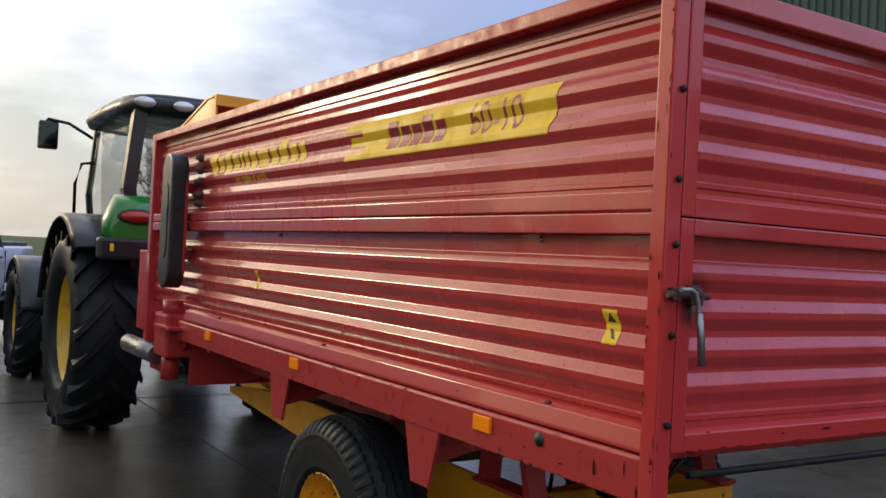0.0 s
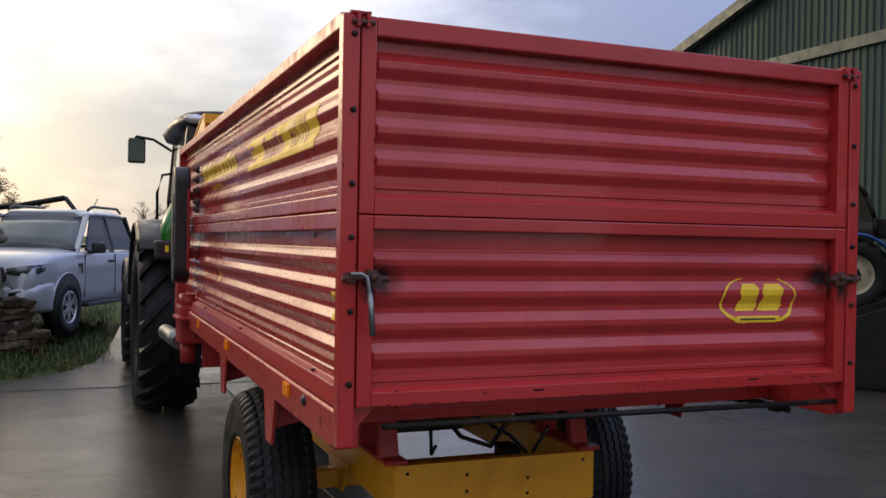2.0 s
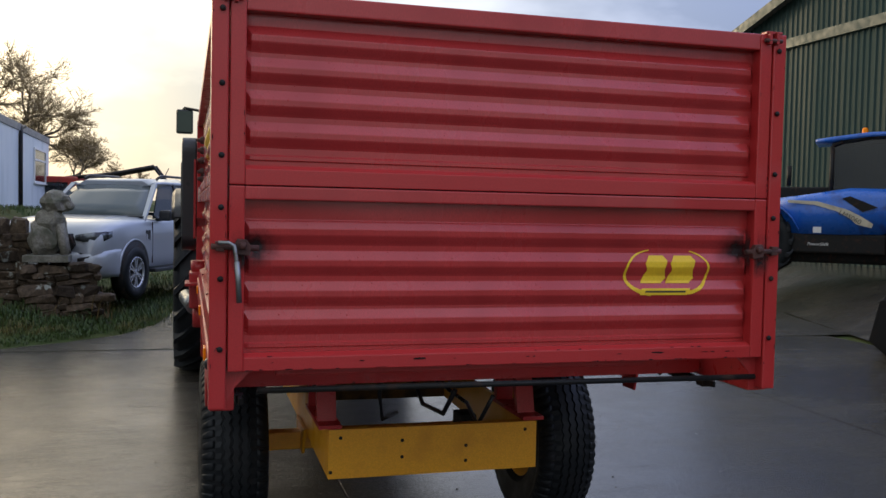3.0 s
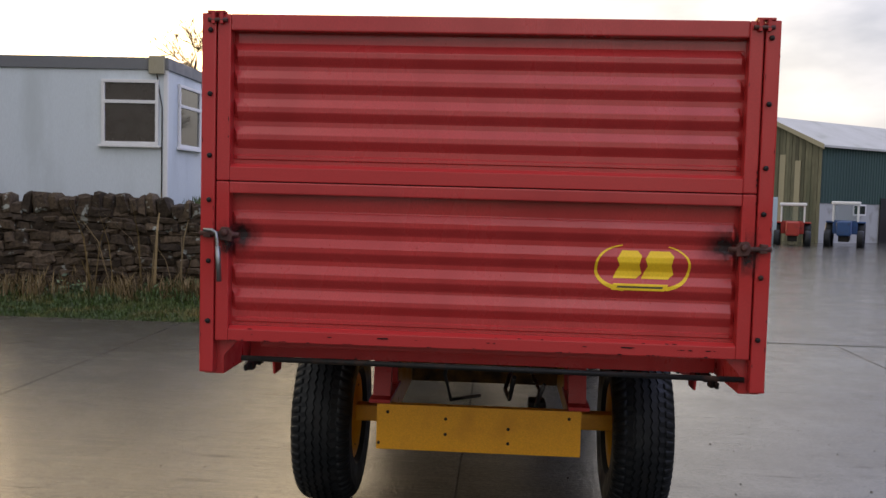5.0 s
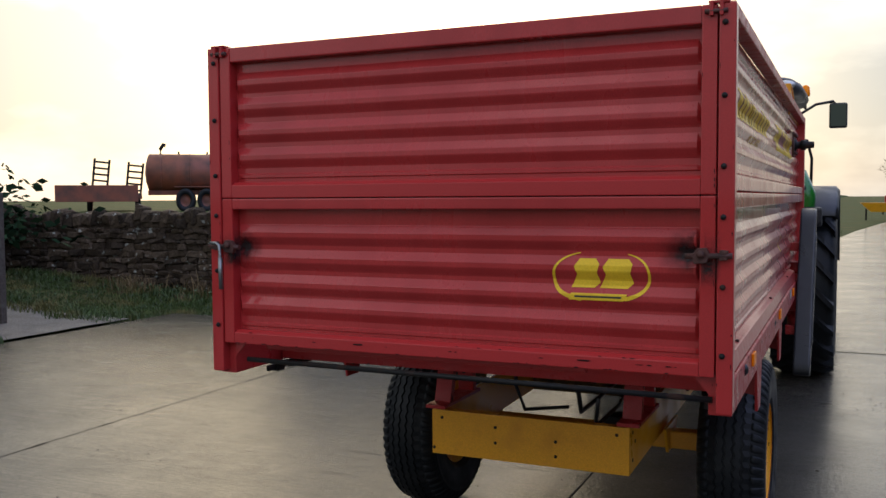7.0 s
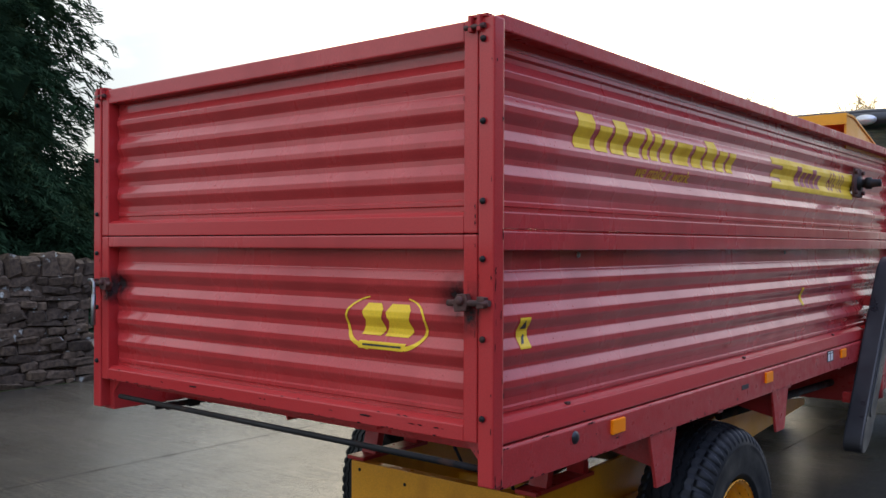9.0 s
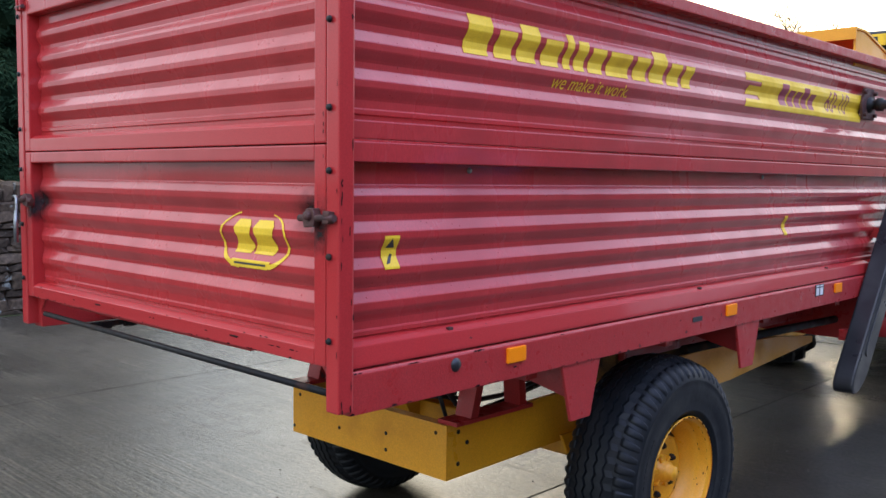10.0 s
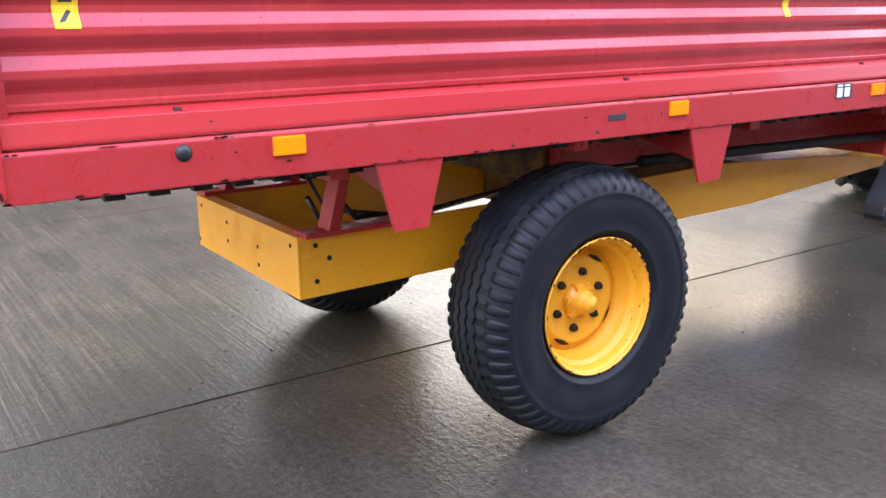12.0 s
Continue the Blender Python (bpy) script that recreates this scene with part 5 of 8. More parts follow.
def loft(bm, rings, smooth_on=True, cap=True):
    """Skins closed rings of equal length."""
    vs = [[bm.verts.new(p) for p in r] for r in rings]
    k = len(vs[0])
    for a, b in zip(vs, vs[1:]):
        for i in range(k):
            f = bm.faces.new((a[i], a[(i + 1) % k], b[(i + 1) % k], b[i]))
            f.smooth = smooth_on
    if cap:
        bm.faces.new(vs[0][::-1])
        bm.faces.new(vs[-1])
    bmesh.ops.recalc_face_normals(bm, faces=bm.faces[:])
    return bm


def tractor():
    T = thing("tractor", "large green tractor with yellow wheels hitched to the wagon", "tractor", at=(0.01, 6.95, 0.0))
    RYEL = M_RIM_PLAIN
    for s in (-1, 1):
        farm_wheel(T, (s * 0.92, 0, 0.87), 0.875, 0.59, 0.50, s, 20, RYEL, "rear_wheel", 0.16)
        farm_wheel(T, (s * 0.93, 3.30, 0.665), 0.67, 0.50, 0.37, s, 17, RYEL, "front_wheel", 0.12)
        # rear fender: black outer guard round the tyre and green inner part with the lamp
        bm = bm_new()
        rings = []
        for k in range(13):
            a = math.radians(46 + 122 * k / 12)
            r = 1.02
            y, z = -r * math.cos(a), 0.87 + r * math.sin(a)
            y2, z2 = -(r - 0.02) * math.cos(a), 0.87 + (r - 0.02) * math.sin(a)
            rings.append([(s * 0.66, y, z), (s * 1.20, y, z - 0.01), (s * 1.235, y * 0.97, 0.87 + (z - 0.87) * 0.95), (s * 1.215, y * 0.96, 0.87 + (z - 0.87) * 0.94), (s * 1.19, y2, z2 - 0.01), (s * 0.66, y2, z2)])
        loft(bm, rings)
        part("rear_mudguard", bm, M_PLASTIC, T, "dark grey plastic mudguard")
        bm = bm_new()
        rings = []
        for y, z0, z1, x0, x1 in ((-0.97, 1.66, 1.86, 0.48, 0.98), (-0.94, 1.60, 1.96, 0.46, 1.02), (-0.80, 1.60, 2.02, 0.45, 1.03), (-0.45, 1.62, 2.06, 0.45, 0.96), (0.1, 1.62, 2.02, 0.45, 0.80)):
            rings.append([(s * x0, y, z0), (s * x1, y, z0), (s * (x1 + 0.01), y, (z0 + z1) / 2), (s * (x1 - 0.08), y, z1), (s * x0, y, z1 + 0.02)])
        loft(bm, rings)
        part("rear_wing", bm, M_GREEN, T, "glossy green rear wing")
        bm = lathe(bm_new(), [(0.0, -0.03), (0.10, -0.022), (0.135, -0.006), (0.14, 0.0)], 24, "y")
        for v in bm.verts:
            v.co.z *= 0.36
        lamp = part("tail_lamp", bm, M_REDLAMP, T, "oval red tail lamp")
        mounted(lamp, Matrix.Translation((s * 0.80, -0.975, 1.855)))
        part("lamp_bezel", lathe(bm_new(), [(0.135, -0.008), (0.155, -0.006), (0.16, 0.01)], 24, "y"), M_PLASTIC, lamp).scale = (1, 1, 0.4)
        bm = box(bm_new(), *sorted((s * 0.50, s * 1.10)), -1.00, -0.90, 1.50, 1.68, 0.03)
        part("wing_skirt", bm, M_PLASTIC, T)
        part("wing_marker", box(bm_new(), *sorted((s * 0.98, s * 1.01)), -1.008, -0.998, 1.57, 1.63, 0.003), M_DECAL, T, "small yellow marker")
        # front mudguards
        bm = bm_new()
        rings = []
        for k in range(11):
            a = math.radians(15 + 130 * k / 10)
            r = 0.76
            y, z = 3.30 - r * math.cos(a), 0.665 + r * math.sin(a)
            rings.append([(s * 0.70, y, z), (s * 1.15, y, z), (s * 1.18, y, z - 0.05), (s * 1.15, y, z - 0.03), (s * 0.70, y, z - 0.02)])
        loft(bm, rings)
        part("front_mudguard", bm, M_PLASTIC, T)
        # mirrors
        bm = bm_new()
        tube(bm, [(s * 0.72, 1.20, 2.66), (s * 0.95, 1.42, 2.83), (s * 1.13, 1.55, 2.87), (s * 1.16, 1.55, 2.83)], 0.016, 8)
        arm = part("mirror_arm", bm, M_BLACK, T)
        part("mirror", box(bm_new(), *sorted((s * (1.06 + 0.03 * s), s * (1.255 + 0.03 * s))), 1.51, 1.58, 2.56, 2.85, 0.025), M_PLASTIC, arm, "upright black mirror")
        part("mirror_glass", box(bm_new(), *sorted((s * (1.075 + 0.03 * s), s * (1.24 + 0.03 * s))), 1.506, 1.511, 2.58, 2.83, 0.001), M_MIRROR, arm)
        # handrail beside the cab door
        part("grab_rail", tube(bm_new(), [(s * 0.92, 1.05, 1.45), (s * 0.93, 1.05, 2.20), (s * 0.88, 1.03, 2.40), (s * 0.76, 0.98, 2.42)], 0.016, 8), M_BLACK, T)
    # cab: pillars, glass, roof
    low, high = {"x": 0.62, "y0": -0.55, "y1": 1.20}, {"x": 0.76, "y0": -0.62, "y1": 1.05}
    for s in (-1, 1):
        for y0, y1 in ((low["y0"], high["y0"]), (low["y1"], high["y1"])):
            xs = 0.68
            bm = bm_new()
            w = 0.028 if y0 > -0.5 else 0.055
            loft(bm, [[(s * xs - w, y0 - w, 1.30), (s * xs + w, y0 - w, 1.30), (s * xs + w, y0 + w, 1.30), (s * xs - w, y0 + w, 1.30)],
                      [(s * 0.80 - w, y1 * 0.98 - w, 2.1), (s * 0.80 + w, y1 * 0.98 - w, 2.1), (s * 0.80 + w, y1 * 0.98 + w, 2.1), (s * 0.80 - w, y1 * 0.98 + w, 2.1)],
                      [(s * 0.74 - w, y1 - w, 2.77), (s * 0.74 + w, y1 - w, 2.77), (s * 0.74 + w, y1 + w, 2.77), (s * 0.74 - w, y1 + w, 2.77)]], False)
            part("cab_pillar", bm, M_PLASTIC, T)
        bm = bm_new()
        loft(bm, [[(s * 0.70, -0.50, 1.95), (s * 0.70, 1.15, 1.45), (s * 0.69, 1.15, 1.45), (s * 0.69, -0.50, 1.95)], [(s * 0.81, -0.55, 2.15), (s * 0.81, 1.10, 2.1), (s * 0.80, 1.10, 2.1), (s * 0.80, -0.55, 2.15)], [(s * 0.76, -0.60, 2.75), (s * 0.76, 1.03, 2.75), (s * 0.75, 1.03, 2.75), (s * 0.75, -0.60, 2.75)]], False)
        g = part("side_window", bm, M_CABGLASS, T, "tinted side glass")
    bm = bm_new()
    loft(bm, [[(-0.62, -0.56, 1.98), (0.62, -0.56, 1.98), (0.62, -0.55, 1.98), (-0.62, -0.55, 1.98)], [(-0.70, -0.63, 2.75), (0.70, -0.63, 2.75), (0.70, -0.62, 2.75), (-0.70, -0.62, 2.75)]], False)
    part("rear_window", bm, M_CABGLASS, T, "tinted rear glass")
    bm = bm_new()
    loft(bm, [[(-0.62, 1.2, 1.5), (0.62, 1.2, 1.5), (0.62, 1.21, 1.5), (-0.62, 1.21, 1.5)], [(-0.70, 1.05, 2.75), (0.70, 1.05, 2.75), (0.70, 1.06, 2.75), (-0.70, 1.06, 2.75)]], False)
    part("windscreen", bm, M_CABGLASS, T)
    part("rear_window_frame", box(bm_new(), -0.68, 0.68, -0.60, -0.52, 1.90, 2.0, 0.02), M_PLASTIC, T)
    part("wiper", tube(bm_new(), [(-0.05, -0.64, 2.62), (-0.25, -0.63, 2.30), (-0.32, -0.62, 2.15)], 0.010, 6), M_BLACK, T)
    def oval(w, y0, y1, z, n=28):
        out = []
        for k in range(n):
            a = 2 * math.pi * k / n
            c, sn = math.cos(a), math.sin(a)
            out.append((w * math.copysign(abs(c) ** 0.45, c), (y0 + y1) / 2 + (y1 - y0) / 2 * math.copysign(abs(sn) ** 0.45, sn), z))
        return out
    bm = loft(bm_new(), [oval(0.74, -0.66, 1.18, 2.66), oval(0.88, -0.84, 1.32, 2.68), oval(0.91, -0.88, 1.36, 2.745), oval(0.88, -0.84, 1.30, 2.80)])
    roof = part("cab_roof", bm, M_PLASTIC, T, "black moulded cab roof")
    roof.location.z = 0.075
    bm = loft(bm_new(), [oval(0.86, -0.80, 1.28, 2.80), oval(0.82, -0.72, 1.20, 2.845), oval(0.66, -0.5, 1.0, 2.87), oval(0.2, -0.1, 0.5, 2.88)])
    part("roof_top", bm, M_PLASTIC, roof)
    for x in (-0.76, -0.44, 0.44, 0.76):
        bm = lathe(bm_new(), [(0.0, -0.035), (0.07, -0.028), (0.085, -0.008), (0.09, 0.01)], 20, "y")
        for v in bm.verts:
            v.co.z *= 0.5
        mounted(part("work_lamp", bm, M_LENS, roof, "oval clear work lamp"), Matrix.Translation((x, -0.868, 2.735)))
    part("number_board", box(bm_new(), -0.10, 0.30, -0.90, -0.886, 2.70, 2.79, 0.003), M_DECAL, roof, "yellow registration board")
    for x in (-0.05, 0.03, 0.11, 0.19):
        part("board_bar", box(bm_new(), x, x + 0.05, -0.903, -0.9, 2.72, 2.77, 0.0005), M_BLACKINK, roof)
    bm = lathe(bm_new(), [(0.045, 0.0), (0.05, 0.02), (0.042, 0.10), (0.02, 0.12), (0.0, 0.125)], 16, "z")
    mounted(part("beacon", bm, M_AMBER, roof, "orange flashing beacon"), Matrix.Translation((0.86, 0.9, 2.80)))
    part("beacon_stalk", tube(bm_new(), [(0.86, 0.9, 2.66), (0.86, 0.9, 2.81)], 0.014, 8), M_BLACK, roof)
    # bonnet, body, inside
    bm = loft(bm_new(), [[(-0.42, 1.2, 1.1), (0.42, 1.2, 1.1), (0.46, 1.2, 1.6), (0.30, 1.2, 1.86), (-0.30, 1.2, 1.86), (-0.46, 1.2, 1.6)],
                         [(-0.40, 3.6, 1.0), (0.40, 3.6, 1.0), (0.42, 3.6, 1.4), (0.26, 3.6, 1.62), (-0.26, 3.6, 1.62), (-0.42, 3.6, 1.4)],
                         [(-0.30, 3.95, 1.0), (0.30, 3.95, 1.0), (0.30, 3.95, 1.3), (0.18, 3.9, 1.5), (-0.18, 3.9, 1.5), (-0.30, 3.95, 1.3)]])
    part("bonnet", bm, M_GREEN, T, "green bonnet")
    part("cab_base", box(bm_new(), -0.60, 0.60, -0.55, 1.20, 0.95, 1.90, 0.05), M_PLASTIC, T)
    part("transmission", box(bm_new(), -0.26, 0.26, -0.75, 3.5, 0.55, 1.05, 0.04), M_BLACK, T)
    part("rear_axle", tube(bm_new(), [(-0.75, 0, 0.87), (0.75, 0, 0.87)], 0.14, 16), M_GREEN, T)
    part("front_axle", box(bm_new(), -0.75, 0.75, 3.2, 3.4, 0.55, 0.72, 0.03), M_GREEN, T)
    part("drawbar_hitch", box(bm_new(), -0.10, 0.10, -1.25, -0.6, 0.52, 0.62, 0.01), M_BLACK, T)
    for s in (-1, 1):
        part("lift_arm", tube(bm_new(), [(s * 0.38, -0.3, 0.75), (s * 0.42, -1.10, 0.62)], 0.04, 10), M_BLACK, T)
        part("cab_step", box(bm_new(), *sorted((s * 0.55, s * 0.85)), 0.9, 1.25, 0.55, 0.60, 0.01), M_BLACK, T)
        # added black box, stops low sun glow reaching the ground between the wheels
        part("fuel_tank", box(bm_new(), *sorted((s * 0.30, s * 0.72)), 1.28, 2.35, 0.42, 0.98, 0.06), M_BLACK, T)
    seat = part("driver_seat", box(bm_new(), -0.25, 0.25, 0.0, 0.5, 1.75, 1.90, 0.05), M_BLACK, T)
    part("seat_back", box(bm_new(), -0.23, 0.23, -0.08, 0.04, 1.85, 2.40, 0.05), M_BLACK, seat)
    part("exhaust", tube(bm_new(), [(0.62, 1.35, 1.5), (0.62, 1.35, 2.75)], 0.06, 14), M_BLACK, T)
    return T


tractor()


def pickup():
    """A silver double-cab pickup; built with its nose at -y, then turned."""
    P = thing("pickup_truck", "clean silver double-cab pickup truck with alloy wheels parked on the verge", "pickup")
    # shell by cross-sections: y, half-width, sill, shoulder and deck heights, half-width of the deck
    def sect(y, w, zf, zb, zt, wt):
        half = [(w * 0.90, zf), (w * 0.975, zf + 0.08), (w, zf + 0.26), (w, zb - 0.22), (w * 0.985, zb - 0.05), (w * 0.95, zb), (wt, zt - 0.02), (wt * 0.62, zt + 0.005)]
        return [(x, y, z) for x, z in half] + [(-x, y, z) for x, z in reversed(half)]
    rings = [sect(-0.02, 0.60, 0.46, 0.80, 0.88, 0.42), sect(0.02, 0.76, 0.38, 0.90, 0.98, 0.55), sect(0.12, 0.86, 0.34, 1.01, 1.085, 0.66), sect(0.32, 0.915, 0.34, 1.085, 1.15, 0.74), sect(0.62, 0.945, 0.36, 1.13, 1.195, 0.77), sect(0.95, 0.95, 0.38, 1.155, 1.22, 0.78),
             sect(1.35, 0.94, 0.38, 1.17, 1.235, 0.79), sect(1.6, 0.93, 0.38, 1.165, 1.21, 0.82), sect(2.4, 0.93, 0.38, 1.17, 1.20, 0.84), sect(3.6, 0.93, 0.38, 1.19, 1.215, 0.84), sect(4.2, 0.945, 0.40, 1.20, 1.22, 0.86), sect(5.2, 0.92, 0.44, 1.20, 1.22, 0.86), sect(5.3, 0.88, 0.5, 1.18, 1.2, 0.84)]
    part("body", loft(bm_new(), rings), M_SILVER, P, "metallic silver bodywork")
    def house(y, w0, w1, z0, z1):
        half = [(w0, z0), (w0 - 0.01, z0 + 0.05), (w1 + 0.02, z1 - 0.06), (w1 - 0.10, z1)]
        return [(x, y, z) for x, z in half] + [(-x, y, z) for x, z in reversed(half)]
    part("cabin_roof", loft(bm_new(), [house(2.02, 0.70, 0.60, 1.72, 1.79), house(2.3, 0.74, 0.66, 1.74, 1.84), house(3.2, 0.74, 0.66, 1.74, 1.86), house(3.62, 0.72, 0.62, 1.70, 1.82)]), M_SILVER, P)
    def pane(y, w, z):
        bow = [(w * k, y + 0.13 * k * k, z) for k in (-1.0, -0.75, -0.4, 0.0, 0.4, 0.75, 1.0)]
        return bow + [(x, yy + 0.03, zz - 0.02) for x, yy, zz in reversed(bow)]
    part("windscreen", loft(bm_new(), [pane(1.26, 0.835, 1.225), pane(1.52, 0.79, 1.42), pane(1.76, 0.73, 1.60), pane(1.965, 0.655, 1.735)], False), M_SCREEN, P, "windscreen with a pale reflection put into its colour", smooth=True)
    part("scuttle", loft(bm_new(), [pane(1.19, 0.86, 1.228), pane(1.28, 0.84, 1.240)], False), M_PLASTIC, P, "black wiper scuttle")
    for s in (-1, 1):
        X = lambda v: s * v  # noqa: E731
        part("front_window", loft(bm_new(), [[(X(0.895), 1.62, 1.19), (X(0.895), 2.62, 1.20), (X(0.875), 2.62, 1.20), (X(0.875), 1.62, 1.19)], [(X(0.735), 2.12, 1.70), (X(0.725), 2.62, 1.75), (X(0.705), 2.62, 1.75), (X(0.715), 2.12, 1.70)]], False), M_GLASS, P, "dark side glass")
        part("rear_side_window", loft(bm_new(), [[(X(0.895), 2.72, 1.20), (X(0.895), 3.55, 1.22), (X(0.875), 3.55, 1.22), (X(0.875), 2.72, 1.20)], [(X(0.725), 2.72, 1.75), (X(0.715), 3.42, 1.72), (X(0.695), 3.42, 1.72), (X(0.705), 2.72, 1.75)]], False), M_GLASS, P, "dark side glass")
        for ya, yb in ((1.34, 2.06), (2.67, 2.67), (3.66, 3.56)):
            w = 0.026
            part("roof_pillar", loft(bm_new(), [[(X(0.90), ya - w, 1.17), (X(0.90), ya + w, 1.17), (X(0.84), ya + w, 1.17), (X(0.84), ya - w, 1.17)], [(X(0.74), yb - w, 1.76), (X(0.74), yb + w, 1.76), (X(0.66), yb + w, 1.76), (X(0.66), yb - w, 1.76)]], False), M_SILVER if ya < 2 else M_PLASTIC, P)
        part("roof_rail", tube(bm_new(), [(X(0.64), 2.25, 1.83), (X(0.64), 2.4, 1.89), (X(0.64), 3.4, 1.89), (X(0.64), 3.55, 1.82)], 0.022, 8), M_PLASTIC, P)
        mir = part("door_mirror", box(bm_new(), *sorted((X(0.93), X(1.12))), 1.72, 1.86, 1.16, 1.33, 0.04), M_PLASTIC, P, "black door mirror")
        part("mirror_stem", box(bm_new(), *sorted((X(0.86), X(0.96))), 1.74, 1.80, 1.15, 1.20, 0.01), M_PLASTIC, mir)
        lamp = [[(X(x), y, z0), (X(x), y, z1), (X(x - 0.05), y + 0.12, z1 + 0.01), (X(x - 0.05), y + 0.12, z0 - 0.01)] for x, y, z0, z1 in ((0.54, -0.045, 0.90, 0.965), (0.66, -0.010, 0.875, 0.985), (0.78, 0.055, 0.872, 1.005), (0.87, 0.16, 0.885, 1.015), (0.915, 0.30, 0.94, 1.02))]
        part("headlamp", loft(bm_new(), lamp), M_HEADLAMP, P, "clear glazed headlamp")
        part("fog_recess", loft(bm_new(), [[(X(x), y, z0), (X(x), y, z1), (X(x), y + 0.1, z1), (X(x), y + 0.1, z0)] for x, y, z0, z1 in ((0.58, -0.058, 0.53, 0.64), (0.72, -0.012, 0.50, 0.67), (0.86, 0.095, 0.52, 0.66))]), M_BLACK, P)
        part("side_step", box(bm_new(), *sorted((X(0.88), X(1.02))), 1.45, 3.75, 0.36, 0.42, 0.02), M_PLASTIC, P)
        part("wing_vent", box(bm_new(), *sorted((X(0.925), X(0.94))), 1.28, 1.42, 0.86, 1.02, 0.02), M_PLASTIC, P)
        for y in (2.50, 3.40):
            part("door_handle", box(bm_new(), *sorted((X(0.93), X(0.955))), y - 0.10, y + 0.08, 1.01, 1.05, 0.01), M_PLASTIC, P)
        for y in (1.52, 2.66, 3.68):
            part("door_gap", box(bm_new(), *sorted((X(0.924), X(0.936))), y - 0.006, y + 0.006, 0.50, 1.14, 0.001), M_SEAM, P)
        for y in (0.92, 4.15):
            part("wheel_well", lathe(bm_new(), [(0.0, s * 0.951), (0.455, s * 0.951), (0.46, s * 0.90)], 36, "x", (0, y, 0.42)), M_BLACK, P)
            bm = lathe(bm_new(), [(0.452, s * 0.90), (0.455, s * 0.953), (0.468, s * 0.957), (0.482, s * 0.951), (0.49, s * 0.90)], 36, "x", (0, y, 0.42))
            bmesh.ops.delete(bm, geom=[v for v in bm.verts if v.co.z < 0.44], context="VERTS")
            part("wheel_arch", bm, M_SILVER, P)
            w = new("wheel")
            w.parent = P
            w.location = (X(0.865), y, 0.39)
            part("tyre", lathe(bm_new(), [(0.235, -0.115), (0.30, -0.128), (0.37, -0.120), (0.388, -0.09), (0.39, 0.0), (0.388, 0.09), (0.37, 0.120), (0.30, 0.128), (0.235, 0.115)], 44, "x", close=True), M_TYRE, w)
            part("wheel_back", lathe(bm_new(), [(0.0, s * 0.02), (0.235, s * 0.02), (0.24, s * 0.05)], 30, "x"), M_BLACK, w)
            bm = lathe(bm_new(), [(0.215, s * 0.115), (0.238, s * 0.118), (0.238, s * 0.07), (0.215, s * 0.08)], 36, "x", close=True)
            lathe(bm, [(0.0, s * 0.10), (0.05, s * 0.10), (0.06, s * 0.07)], 16, "x")
            rimo = part("alloy_rim", bm, M_CHROME, w, "machined alloy rim")
            for k in range(6):
                for q in (-0.16, 0.16):
                    a = 2 * math.pi * k / 6
                    bm = prism(bm_new(), [(-0.011, 0.04), (0.011, 0.04), (0.016, 0.22), (-0.016, 0.22)], "x", s * 0.08, s * 0.105)
                    for v in bm.verts:
                        ang = a + q
                        y0, z0 = v.co.y, v.co.z
                        v.co.y, v.co.z = y0 * math.cos(ang) - z0 * math.sin(ang), y0 * math.sin(ang) + z0 * math.cos(ang)
                    part("spoke", bm, M_CHROME, w)
    gr = part("grille", prism(bm_new(), [(-0.54, 0.83), (-0.47, 0.985), (0.47, 0.985), (0.54, 0.83), (0.44, 0.69), (-0.44, 0.69)], "y", -0.075, 0.06, 0.012), M_BLACK, P, "black mesh grille")
    for z in (0.79, 0.88):
        part("grille_bar", box(bm_new(), -0.46, 0.46, -0.085, -0.07, z - 0.018, z + 0.018, 0.005), M_PLASTIC, gr)
    part("grille_badge", lathe(bm_new(), [(0.0, -0.10), (0.07, -0.098), (0.085, -0.085)], 20, "y", (0, 0, 0.835)), M_CHROME, gr)
    part("lower_grille", box(bm_new(), -0.48, 0.48, -0.092, 0.02, 0.46, 0.62, 0.02), M_PLASTIC, P)
    part("number_plate", box(bm_new(), -0.26, 0.26, -0.115, -0.10, 0.53, 0.64, 0.004), M_WHITE, gr)
    for sx in (-1, 1):
        part("bonnet_crease", tube(bm_new(), [(sx * 0.52, 0.25, 1.115), (sx * 0.58, 0.7, 1.195), (sx * 0.62, 1.3, 1.230)], 0.012, 6), M_SILVER, P)
    part("front_bumper", loft(bm_new(), [[(x * k, y, z) for y, z, k in ((yo + 0.03, 0.36, 0.98), (yo - 0.04, 0.42, 0.995), (yo - 0.055, 0.52, 1.0), (yo - 0.05, 0.64, 1.0), (yo - 0.015, 0.72, 0.995), (yo + 0.03, 0.76, 0.98), (yo + 0.16, 0.76, 0.95), (yo + 0.16, 0.36, 0.95))] for x, yo in ((-0.955, 0.50), (-0.94, 0.32), (-0.88, 0.15), (-0.74, 0.04), (-0.5, -0.02), (-0.25, -0.038), (0.0, -0.042), (0.25, -0.038), (0.5, -0.02), (0.74, 0.04), (0.88, 0.15), (0.94, 0.32), (0.955, 0.50))]), M_SILVER, P, "silver front bumper")
    part("load_bed_cover", box(bm_new(), -0.80, 0.80, 3.72, 5.2, 1.20, 1.27, 0.02), M_PLASTIC, P)
    part("aerial", tube(bm_new(), [(0.3, 3.2, 1.86), (0.3, 3.42, 2.06)], 0.008, 6), M_BLACK, P)
    P.matrix_world = Matrix.Translation((-3.17, 11.75, 0.21)) @ Matrix.Rotation(radians(-24), 4, "Z") @ Matrix.Diagonal((1.05, 1.05, 1.05, 1))
    return P


pickup()


